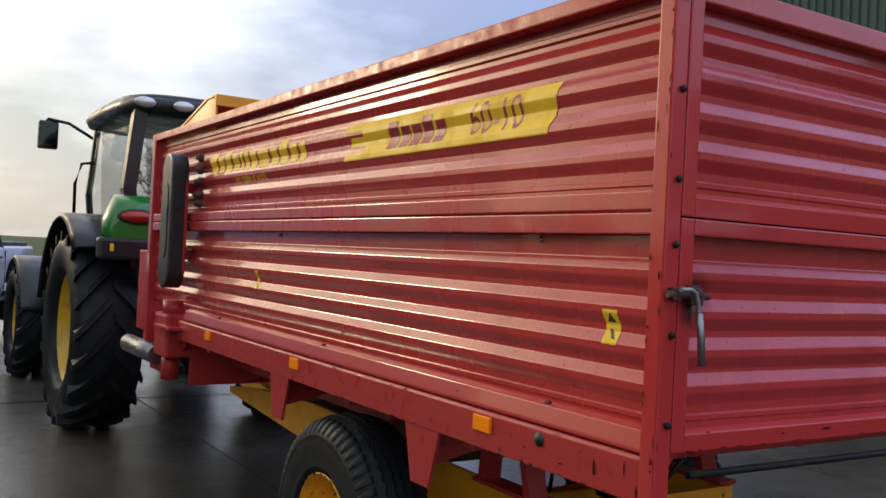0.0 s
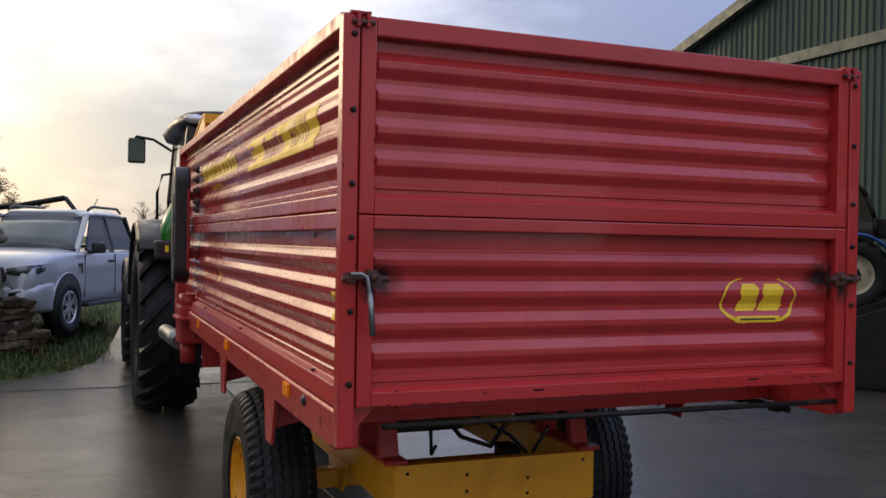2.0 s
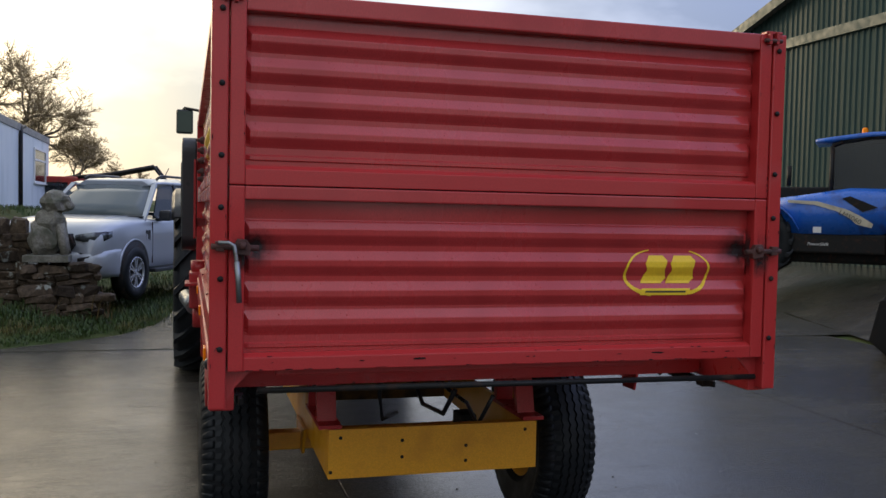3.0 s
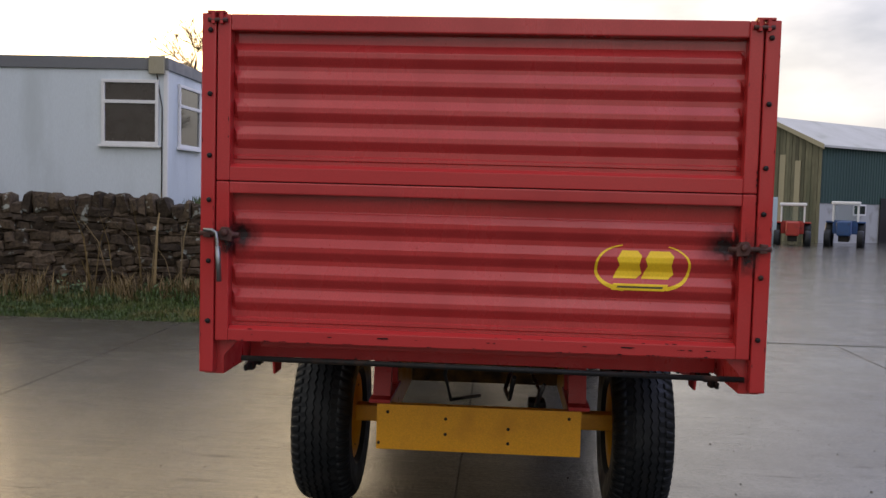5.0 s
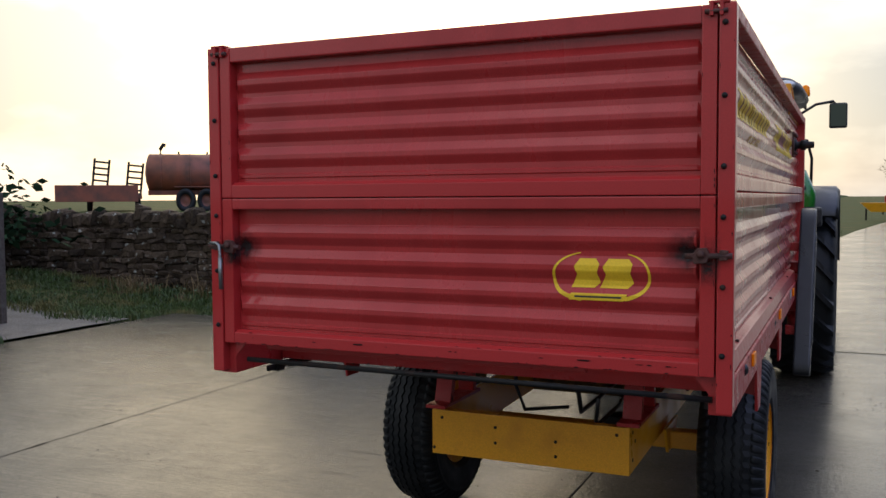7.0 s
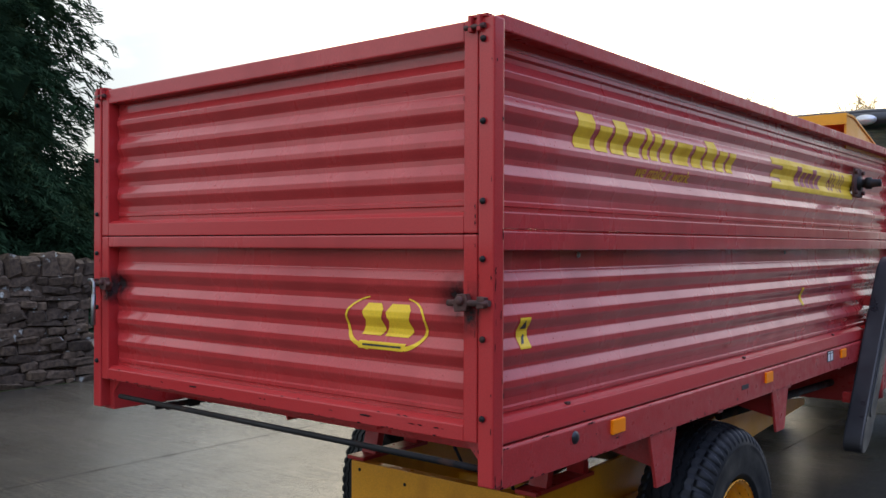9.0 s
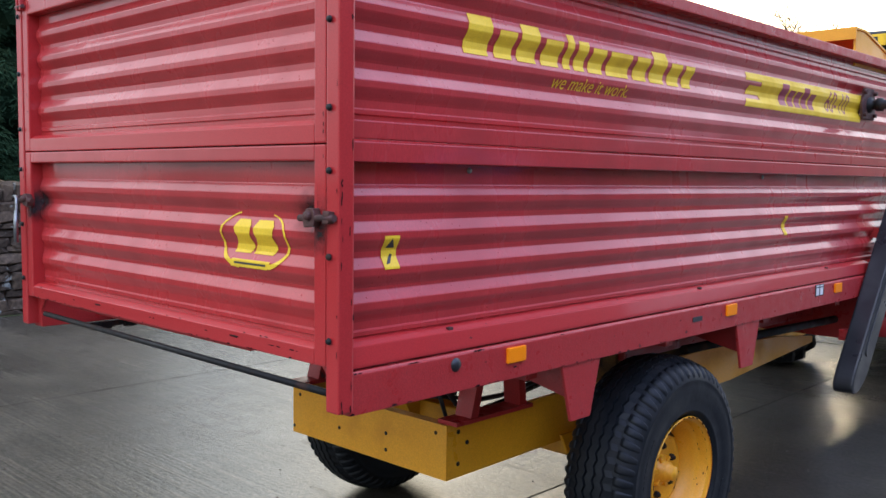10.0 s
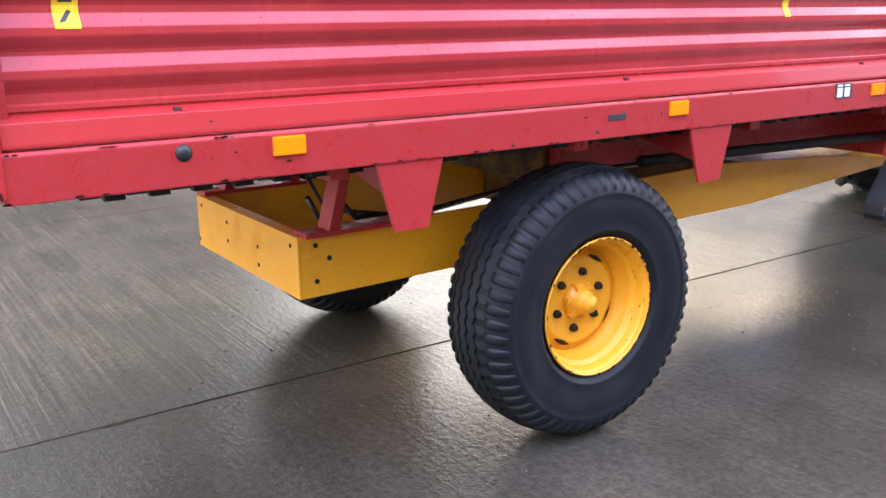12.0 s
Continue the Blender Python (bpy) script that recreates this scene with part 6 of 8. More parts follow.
def telehandler():
    """Blue telehandler: its length runs along local x, the seen flank towards -y."""
    H = thing("telehandler", "blue telehandler with cream flash and wheels before the barn", "telehandler")
    cream = material("cream_paint", (0.55, 0.50, 0.38), 0.45, spot=(0.36, 0.31, 0.23), spot_scale=5, grain=0.08)
    wheels = []
    for x in (-1.35, 1.35):
        for s in (-1, 1):
            w = farm_wheel(H, (x, s * 0.95, 0.62), 0.62, 0.42, 0.34, s, 16, cream, "wheel", 0.10)
            part("hub_plate", lathe(bm_new(), [(0.0, s * 0.185), (0.10, s * 0.18), (0.125, s * 0.16), (0.125, s * 0.10)], 20, "x"), M_BLACK, w)
            w.rotation_euler = (0, 0, radians(90))
    part("chassis", box(bm_new(), -2.0, 2.0, -0.72, 0.72, 0.28, 1.0, 0.05), M_BLACK, H)
    # engine hood on the near flank
    bm = loft(bm_new(), [[(-1.02, y, z) for y, z in ((-1.02, 0.80), (-0.25, 0.80), (-0.25, 1.40), (-0.85, 1.38), (-1.02, 1.26))],
                         [(-0.6, y, z) for y, z in ((-1.08, 0.78), (-0.25, 0.78), (-0.25, 1.46), (-0.90, 1.44), (-1.08, 1.32))],
                         [(0.1, y, z) for y, z in ((-1.08, 0.78), (-0.25, 0.78), (-0.25, 1.58), (-0.88, 1.56), (-1.08, 1.40))],
                         [(0.62, y, z) for y, z in ((-1.07, 0.80), (-0.25, 0.80), (-0.25, 1.57), (-0.86, 1.55), (-1.07, 1.38))],
                         [(0.92, y, z) for y, z in ((-1.03, 0.95), (-0.25, 0.95), (-0.25, 1.48), (-0.84, 1.46), (-1.03, 1.30))],
                         [(1.06, y, z) for y, z in ((-0.95, 1.10), (-0.25, 1.10), (-0.25, 1.40), (-0.80, 1.38), (-0.95, 1.26))]])
    hood = part("engine_hood", bm, M_BLUE, H, "blue engine hood")
    bm = prism(bm_new(), [(-0.86, 1.30), (-0.45, 1.27), (-0.10, 1.17), (0.10, 1.06), (0.20, 0.96), (0.44, 0.90), (0.46, 0.97), (0.26, 1.10), (0.06, 1.20), (-0.4, 1.33), (-0.86, 1.345)], "y", -1.096, -1.082)
    part("cream_flash", bm, cream, hood, "curved cream flash")
    part("hood_vent", prism(bm_new(), [(-0.02, 1.38), (0.30, 1.16), (0.52, 1.24), (0.36, 1.31), (0.10, 1.42)], "y", -1.092, -1.080), M_BLACK, hood)
    text_mesh("model_text", "LM5060", M_BLACKINK, hood, 0.115, Matrix.Translation((0.11, -1.099, 1.07)) @ Matrix.Rotation(radians(90), 4, "X") @ Matrix.Rotation(radians(-27), 4, "Z"), spacing=1.0)
    part("lower_panel", box(bm_new(), -1.0, 0.66, -1.06, -0.4, 0.46, 0.79, 0.03), M_BLACK, H)
    text_mesh("drive_text", "PowerShift", M_WHITE, H, 0.075, Matrix.Translation((-0.37, -1.064, 0.61)) @ Matrix.Rotation(radians(90), 4, "X"), italic=0.2)
    part("hood_label", box(bm_new(), -0.45, -0.32, -1.088, -1.080, 0.80, 0.90, 0.002), M_WHITE, H)
    # cab: low glasshouse with a rounded back
    side_line = [(-0.22, 1.30), (-0.22, 2.30), (-0.05, 2.37), (0.40, 2.44), (0.85, 2.46), (1.15, 2.40), (1.40, 2.26), (1.62, 1.98), (1.75, 1.60), (1.78, 1.25)]
    part("cab_glass", prism(bm_new(), [(-0.20, 1.32), (-0.20, 2.28), (-0.04, 2.35), (0.40, 2.42), (0.85, 2.44), (1.14, 2.38), (1.38, 2.24), (1.60, 1.97), (1.73, 1.60), (1.75, 1.32)], "y", -0.36, 0.80, 0.01), M_GLASS, H, "dark tinted cab glass")
    for y in (-0.38, 0.82):
        for p, q in zip(side_line, side_line[1:]):
            part("cab_frame", tube(bm_new(), [(p[0], y, p[1]), (q[0], y, q[1])], 0.036, 8), M_BLACK, H)
        part("cab_frame", tube(bm_new(), [(1.30, y, 2.34), (1.38, y, 1.9), (1.40, y, 1.3)], 0.035, 8), M_BLACK, H)
    part("cab_lower", box(bm_new(), -0.2, 1.75, -0.40, 0.84, 0.9, 1.42, 0.05), M_BLACK, H)
    bm = loft(bm_new(), [[(-0.50, y, z) for y, z in ((-0.34, 2.36), (0.8, 2.36), (0.8, 2.42), (-0.34, 2.42))], [(-0.2, y, z) for y, z in ((-0.44, 2.38), (0.90, 2.38), (0.86, 2.46), (-0.40, 2.46))], [(0.35, y, z) for y, z in ((-0.43, 2.45), (0.89, 2.45), (0.85, 2.53), (-0.39, 2.53))], [(0.8, y, z) for y, z in ((-0.42, 2.47), (0.88, 2.47), (0.84, 2.54), (-0.38, 2.54))], [(1.1, y, z) for y, z in ((-0.38, 2.43), (0.84, 2.43), (0.82, 2.46), (-0.36, 2.46))]])
    part("cab_roof", bm, M_BLUE, H, "blue cab roof")
    mounted(part("beacon", lathe(bm_new(), [(0.05, 0.0), (0.05, 0.10), (0.03, 0.13), (0.0, 0.135)], 14, "z"), M_AMBER, H), Matrix.Translation((0.28, -0.2, 2.49)))
    for x in (0.75, 1.2):
        part("roof_lamp", box(bm_new(), x - 0.05, x + 0.05, -0.42, -0.34, 2.44 if x < 1 else 2.36, 2.52 if x < 1 else 2.46, 0.015), M_LENS, H)
    part("side_lamp", box(bm_new(), 1.10, 1.19, -0.99, -0.9, 1.42, 1.56, 0.01), M_CREAM, H, "cream marker")
    for x in (-1.35, 1.35):
        bm = bm_new()
        rings = []
        for k in range(9):
            a = math.radians(20 + 140 * k / 8)
            xx, z = x - 0.72 * math.cos(a), 0.62 + 0.72 * math.sin(a)
            rings.append([(xx, -1.18, z), (xx, -0.70, z), (xx, -0.70, z - 0.03), (xx, -1.18, z - 0.04)])
        loft(bm, rings)
        part("mudguard", bm, M_BLUE, H, "blue mudguard")
    part("boom", box(bm_new(), -2.2, 2.3, 0.02, 0.30, 1.25, 1.60, 0.03), M_BLACK, H)
    part("counterweight", box(bm_new(), -2.25, -1.9, -0.8, 0.8, 0.6, 1.3, 0.06), M_BLACK, H)
    part("exhaust", tube(bm_new(), [(-0.9, -0.5, 1.6), (-0.9, -0.5, 1.95)], 0.04, 10), M_BLACK, H)
    H.matrix_world = Matrix.Translation((11.2, 11.95, 0.55)) @ Matrix.Rotation(radians(-41), 4, "Z") @ Matrix.Diagonal((1.1, 1.1, 1.1, 1))
    return H


telehandler()


def loader_bucket():
    """Seen end-on: a boxy bucket lying with its side plate towards the yard."""
    B = thing("loader_bucket", "large dark worn steel loader bucket standing on the wet concrete", "loader bucket")
    line = [(0.30, 0.0), (1.35, 0.03), (1.42, 0.30), (1.34, 1.20), (0.10, 0.74), (0.0, 0.26)]
    for y in (0.0, 1.50):
        part("side_plate", prism(bm_new(), line, "y", y, y + 0.035, 0.004), M_BUCKET, B, "dark scuffed steel side plate")
    part("shell", strip(bm_new(), [(0.11, 0.735), (0.01, 0.265), (0.31, 0.012), (1.34, 0.04), (1.41, 0.30)], "y", 0.036, 1.499, (0.02, 0.02)), M_BUCKET, B)
    part("wear_plate", prism(bm_new(), [(0.14, 0.66), (0.03, 0.27), (0.30, 0.03), (1.25, 0.06)], "y", -0.014, -0.001, 0.003), M_BUCKET, B, "rust-brown wear plate")
    part("cutting_edge", box(bm_new(), 1.30, 1.36, 0.0, 1.5, 1.18, 1.22, 0.004), M_STEEL, B)
    part("hydraulic_pipe", tube(bm_new(), [(1.02, 0.5, 0.60), (1.03, 0.5, 1.62), (1.10, 0.5, 1.66), (1.5, 0.5, 1.64)], 0.028, 10), M_REDWORN, B, "red hydraulic pipe")
    B.matrix_world = Matrix.Translation((6.72, 6.05, 0.006)) @ Matrix.Rotation(radians(-45), 4, "Z")
    return B


loader_bucket()


# ---------------------------------------------------------------- buildings
M_SHEETROOF = material("grey_sheet_roof", (0.20, 0.205, 0.20), 0.45, spot=(0.14, 0.15, 0.13), spot_scale=1.0, grain=0.1)
M_GREYTRIM = material("grey_trim", (0.16, 0.165, 0.17), 0.5, grain=0.06)
M_BOARD = material("weathered_boards", (0.13, 0.125, 0.08), 0.75, spot=(0.09, 0.095, 0.06), spot_scale=0.8, grain=0.2, grain_scale=12, stretch=(1, 1, 0.15), vary=0.35)
M_PALEROOF = material("pale_fibre_roof", (0.40, 0.40, 0.37), 0.6, spot=(0.30, 0.30, 0.26), spot_scale=0.6, grain=0.1)
M_LIMEWASH = material("grubby_limewash", (0.34, 0.35, 0.35), 0.7, spot=(0.22, 0.22, 0.20), spot_scale=1.2, grain=0.1)
M_DULLBLUE = material("faded_blue_paint", (0.020, 0.07, 0.19), 0.5, spot=(0.03, 0.05, 0.10), spot_scale=4, grain=0.1)
M_PALEBLUE = material("pale_blue_paint", (0.36, 0.48, 0.56), 0.5, grain=0.1)
M_REDPAINT = material("red_machine_paint", (0.36, 0.03, 0.02), 0.5, spot=(0.22, 0.04, 0.03), spot_scale=4, grain=0.1)
M_STATUE = material("weathered_cast_stone", (0.19, 0.175, 0.14), 0.8, spot=(0.10, 0.10, 0.07), spot_at=(0.45, 0.65), spot_scale=6, grain=0.3, grain_scale=40, bump=0.6, bump_scale=40)
def ribbed(width, height, pitch=0.20, deep=0.032, top=None):
    """A folded wall sheet: along x from 0, facing -y, z from 0 to height or to top(x)."""
    bm = bm_new()
    prof = []
    x = 0.0
    while x < width - 1e-4:
        for dx, o in ((0.0, 0.0), (0.11, 0.0), (0.13, -deep), (0.17, -deep)):
            if x + dx < width:
                prof.append((x + dx, o))
        x += pitch
    prof.append((width, 0.0))
    lo = [bm.verts.new((u, o, 0)) for u, o in prof]
    hi = [bm.verts.new((u, o, top(u) if top else height)) for u, o in prof]
    lo2 = [bm.verts.new((u, o + 0.004, 0)) for u, o in prof]
    hi2 = [bm.verts.new((u, o + 0.004, top(u) if top else height)) for u, o in prof]
    for i in range(len(prof) - 1):
        bm.faces.new((lo[i], lo[i + 1], hi[i + 1], hi[i]))
        bm.faces.new((hi2[i], hi2[i + 1], lo2[i + 1], lo2[i]))
        bm.faces.new((hi[i], hi[i + 1], hi2[i + 1], hi2[i]))
    return bm


def cladding(parent, x, y_from, y_to, z0, top, m, name="wall_sheet"):
    """Sheets about a metre wide on a wall that faces -x, from y_from down to y_to."""
    n = int(abs(y_from - y_to) / 1.0)
    w = abs(y_from - y_to) / n
    for k in range(n):
        a = y_from - k * w
        bm = ribbed(w, 0, top=lambda u: top(a - u) - z0)
        o = part(name, bm, m, parent)
        o.matrix_local = Matrix.Translation((x - 0.002 * (k % 2), a, z0)) @ Matrix.Rotation(radians(-90), 4, "Z")


def barn():
    B = thing("barn", "tall dark green clad farm barn with a shallow roof", "barn")
    X, YE, YR, YN, ZE, ZR = 14.5, 22.4, 9.6, -3.2, 6.35, 9.85
    top = lambda y: ZE + (ZR - ZE) * (1 - abs(y - YR) / (YE - YR))  # noqa: E731
    cladding(B, X, YE, YN, 0.50, lambda y: ZE - 0.10, M_CLAD)
    cladding(B, X - 0.05, YE, YN, ZE + 0.12, lambda y: max(ZE + 0.13, top(y)), M_CLAD, "gable_sheet")
    part("eaves_trim", box(bm_new(), X - 0.11, X + 0.02, YN, YE + 0.1, ZE - 0.12, ZE + 0.14, 0.01), M_TRIM, B, "pale green trim across the gable")
    for s, ye in ((1, YE), (-1, YN)):
        bm = prism(bm_new(), [(YR, ZR + 0.02), (ye + s * 0.4, ZE - 0.09), (ye + s * 0.4, ZE + 0.05), (YR, ZR + 0.16)], "x", X - 0.35, X + 30, 0.01)
        part("roof_slope", bm, M_SHEETROOF, B)
        part("verge_board", prism(bm_new(), [(YR, ZR - 0.10), (ye + s * 0.4, ZE - 0.22), (ye + s * 0.4, ZE + 0.07), (YR, ZR + 0.18)], "x", X - 0.40, X - 0.352, 0.004), M_TRIM, B)
    part("side_wall", box(bm_new(), X + 0.1, X + 29, YE - 0.2, YE, 0.4, ZE), M_CLAD, B)
    part("base_wall", box(bm_new(), X + 0.004, X + 0.25, YN, YE, -0.1, 0.75), M_BLACK, B)
    part("wall_core", box(bm_new(), X + 0.012, X + 0.05, YN, YE - 0.25, 0.7, ZE), M_BLACK, B)
    part("gutter_pipe", tube(bm_new(), [(X - 0.12, YE - 0.3, 0.6), (X - 0.12, YE - 0.3, ZE)], 0.06, 10), M_BLACK, B)


def lean_to():
    L = thing("lean_to", "open-eaved lean-to with cream cladding over a concrete wall", "farm building")
    X, Y1, YW, Y0 = 7.55, 5.05, 4.3, -12.0
    for k in range(6):
        y1 = YW - k * 2.72
        part("wall_panel", box(bm_new(), X, X + 0.2, y1 - 2.705, y1, 1.16, 2.22, 0.01), M_CONC, L, "grey concrete panel")
        part("wall_panel", box(bm_new(), X + 0.003, X + 0.2, y1 - 2.705, y1, -0.1, 1.145, 0.01), M_CONC, L, "grey concrete panel")
    cladding(L, X - 0.03, Y1, Y0, 2.48, lambda y: 3.90, M_CREAM)
    part("header_beam", box(bm_new(), X - 0.30, X + 0.05, Y0, Y1 + 0.25, 3.86, 4.14, 0.02), M_TRIM, L, "dark green header beam")
    part("eaves_lamp", lathe(bm_new(), [(0.0, -0.05), (0.05, -0.045), (0.08, -0.01), (0.09, 0.03)], 18, "x", (X - 0.31, 4.45, 4.02)), M_BLACK, L, "round black lamp")
    part("roof", prism(bm_new(), [(X - 0.30, 4.15), (14.3, 5.4), (14.3, 5.5), (X - 0.30, 4.23)], "y", Y0, Y1 + 0.25, 0.01), M_SHEETROOF, L)
    part("end_wall", box(bm_new(), X + 0.21, 14.3, YW - 0.2, YW, -0.1, 2.25, 0.01), M_CONC, L)
    part("end_cladding", prism(bm_new(), [(X + 0.06, 2.45), (14.3, 2.45), (14.3, 5.38), (X + 0.06, 4.14)], "y", Y1 - 0.15, Y1 - 0.05, 0.003), M_CREAM, L)
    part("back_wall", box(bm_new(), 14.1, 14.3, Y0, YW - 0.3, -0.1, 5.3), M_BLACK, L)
    part("corner_flashing", box(bm_new(), X - 0.075, X + 0.04, Y1 + 0.003, Y1 + 0.10, 2.46, 3.85, 0.006), M_TRIM, L)
    part("corner_post", box(bm_new(), X + 0.03, X + 0.18, YW + 0.003, YW + 0.15, -0.1, 2.44, 0.01), M_BLACK, L)


def cabin():
    C = thing("site_cabin", "white flat-roofed site cabin with an orange door", "cabin")
    W, L, H = 2.95, 19.1, 2.62
    Z = 1.22
    for nm, x0, x1, y0, y1 in (("end_wall", -W, 0, 0, 0.06), ("side_wall", -0.06, 0, 0.062, L - 0.062), ("side_wall", -W, -W + 0.06, 0.062, L - 0.062), ("end_wall", -W, 0, L - 0.06, L)):
        part(nm, box(bm_new(), x0, x1, y0, y1, 0.0, H - 0.20, 0.004), M_CABIN, C)
    part("fascia", box(bm_new(), -W - 0.03, 0.03, -0.03, L + 0.03, H - 0.20, H, 0.01), M_GREYTRIM, C, "grey roof fascia")
    part("base_frame", box(bm_new(), -W + 0.05, -0.05, 0.05, L - 0.05, -0.28, 0.0), M_BLACK, C)
    for x in (0.0, -W):
        part("corner_post", box(bm_new(), x - 0.055, x + 0.012 if x == 0 else x + 0.05, -0.012, 0.05, 0.0, H - 0.2, 0.006), M_WHITE, C)
    part("alarm_box", box(bm_new(), -0.28, -0.02, -0.09, -0.031, H - 0.27, H + 0.02, 0.01), M_CREAM, C, "cream alarm box")

    def window(x0, x1, z0, z1, on_side=None, inner=M_GLASS):
        w = part("window", bm_new(), M_WHITE, C, "white framed window with a top vent")
        def fr(nm, a0, a1, c0, c1, d0, d1, m):
            bm = box(bm_new(), a0, a1, -d1, -d0, c0, c1, 0.006) if on_side is None else box(bm_new(), d0, d1, a0, a1, c0, c1, 0.006)
            part(nm, bm, m, w)
        t = 0.055
        zm = z0 + (z1 - z0) * 0.66
        for c0, c1 in ((z0, z0 + t), (zm - t / 2, zm + t / 2), (z1 - t, z1)):
            fr("window_bar", x0, x1, c0, c1, 0.004, 0.045, M_WHITE)
        for a in (x0, x1 - t):
            fr("window_bar", a, a + t, z0 + t, z1 - t, 0.005, 0.043, M_WHITE)
        fr("pane", x0 + t, x1 - t, z0 + t, zm - t / 2, 0.008, 0.016, inner)
        fr("pane", x0 + t, x1 - t, zm + t / 2, z1 - t, 0.008, 0.016, inner)
        fr("window_sill", x0 - 0.04, x1 + 0.04, z0 - 0.04, z0 - 0.002, 0.004, 0.08, M_WHITE)
    blind = material("brown_blind", (0.055, 0.044, 0.034), 0.25, grain=0.1)
    window(-1.08, -0.13, 1.20, 2.26, inner=blind)
    part("cable", tube(bm_new(), [(-0.16, -0.034, H - 0.27), (-0.13, -0.02, H - 0.5), (-0.075, -0.018, H - 0.8), (-0.075, -0.018, 0.0)], 0.009, 6), M_BLACK, C)
    window(0.50, 1.60, 1.20, 2.26, on_side=True)
    window(15.7, 18.2, 1.05, 2.12, on_side=True)
    d = part("door", box(bm_new(), 0.004, 0.05, 7.3, 9.0, 0.02, 2.05, 0.006), M_ORANGE, C, "orange painted door")
    part("door_pane", box(bm_new(), 0.051, 0.055, 8.2, 8.5, 0.9, 1.75, 0.002), M_GLASS, d)
    part("door_frame", box(bm_new(), 0.003, 0.035, 7.10, 7.295, 0.0, 2.14, 0.004), M_ORANGE, d)
    part("door_frame", box(bm_new(), 0.003, 0.035, 9.005, 9.20, 0.0, 2.14, 0.004), M_ORANGE, d)
    part("down_pipe", tube(bm_new(), [(0.06, 13.0, 0.0), (0.06, 13.0, H - 0.30), (0.02, 13.3, H - 0.10), (0.02, 13.9, H - 0.02)], 0.055, 10), M_BLACK, C)
    C.matrix_world = Matrix.Translation((-5.42, 11.3, Z)) @ Matrix.Rotation(radians(0.6), 4, "Z")


barn()
lean_to()
cabin()


def far_shed():
    """The shed across the yard: gable with boards and pale strips, long green side, platform before it."""
    S = thing("machinery_shed", "dark green machinery shed with a pale roof and boarded gable", "shed")
    G, L, HE, HR = 7.0, 34.0, 5.2, 6.75
    top = lambda u: HE + (HR - HE) * (1 - abs(u - G / 2) / (G / 2))  # noqa: E731
    n = 35
    for k in range(n):
        u0, u1 = G * k / n, G * (k + 1) / n - 0.02
        bm = prism(bm_new(), [(u0, 0.0), (u1, 0.0), (u1, top(u1)), (u0, top(u0))], "x", -0.03 - 0.015 * (k % 2), 0.0)
        part("board", bm, M_BOARD, S)
    for u in (1.2, 2.15, 3.4, 4.9):
        part("pale_strip", box(bm_new(), -0.09, -0.05, u, u + 0.34, 0.9, 4.0 + 0.35 * u, 0.003), M_CREAM, S, "pale translucent strip")
    for k in range(34):
        o = part("side_sheet", ribbed(1.0, 3.0, 0.25, 0.03), M_CLAD, S)
        o.matrix_local = Matrix.Translation((k * 1.0, -0.02, 2.2))
    part("side_base", box(bm_new(), 0.0, L, 0.0, 0.2, 0.0, 2.2, 0.01), M_LIMEWASH, S, "limewashed base wall")
    win = part("window", box(bm_new(), 2.9, 4.1, -0.03, -0.004, 1.58, 2.18, 0.005), M_WHITE, S)
    part("pane", box(bm_new(), 3.0, 4.0, -0.04, -0.032, 1.66, 2.10, 0.002), M_GLASS, win)
    part("door", box(bm_new(), 5.35, 6.6, -0.09, -0.06, 0.0, 2.55, 0.005), M_BLACK, S, "dark doorway leaf")
    part("sliding_door", box(bm_new(), 11.7, 16.4, -0.14, -0.06, 0.0, 4.9, 0.01), M_BOARD, S, "tall brown sliding door")
    part("door_track", box(bm_new(), 11.5, 21.0, -0.18, -0.05, 4.9, 5.05, 0.01), M_GREYTRIM, S)
    part("side_core", box(bm_new(), 0.03, L, 0.01, 0.1, 2.2, HE), M_BLACK, S)
    for s in (-1, 1):
        ye = 0.0 if s < 0 else G
        bm = prism(bm_new(), [(G / 2, HR), (ye + s * 0.3, HE - 0.12), (ye + s * 0.3, HE), (G / 2, HR + 0.14)], "x", -0.3, L, 0.01)
        part("roof_slope", bm, M_PALEROOF, S, "pale sheet roof")
        part("verge_board", prism(bm_new(), [(G / 2, HR - 0.05), (ye + s * 0.3, HE - 0.22), (ye + s * 0.3, HE + 0.04), (G / 2, HR + 0.18)], "x", -0.36, -0.305), M_CREAM, S)
    for k in (4, 14, 24):
        part("roof_light", prism(bm_new(), [(0.6, HE + 0.22), (2.4, HE + 0.95 + 0.07), (2.4, HE + 1.0 + 0.07), (0.6, HE + 0.27)], "x", k, k + 1.0), M_WHITE, S)
    part("far_gable", box(bm_new(), L - 0.1, L, 0.2, G, 0, HE), M_CLAD, S)
    a = math.atan2(0.6, 0.8)
    S.matrix_world = Matrix.Translation((16.5, 45.0, -0.42)) @ Matrix.Rotation(a, 4, "Z")

    P = thing("loading_platform", "low concrete platform with white tube rails", "platform")
    part("deck", box(bm_new(), 7.9, 12.7, 40.3, 44.0, -0.45, 0.75, 0.02), M_CONC, P)
    for x in (7.9, 12.7):
        part("end_post", box(bm_new(), x - 0.18, x + 0.18, 40.0, 40.29, -0.45, 2.0, 0.03), M_PALEBLUE, P, "pale blue steel post")
    for z in (1.25, 1.85):
        part("rail", tube(bm_new(), [(8.05, 40.15, z), (12.55, 40.15, z)], 0.05, 8), M_WHITE, P)
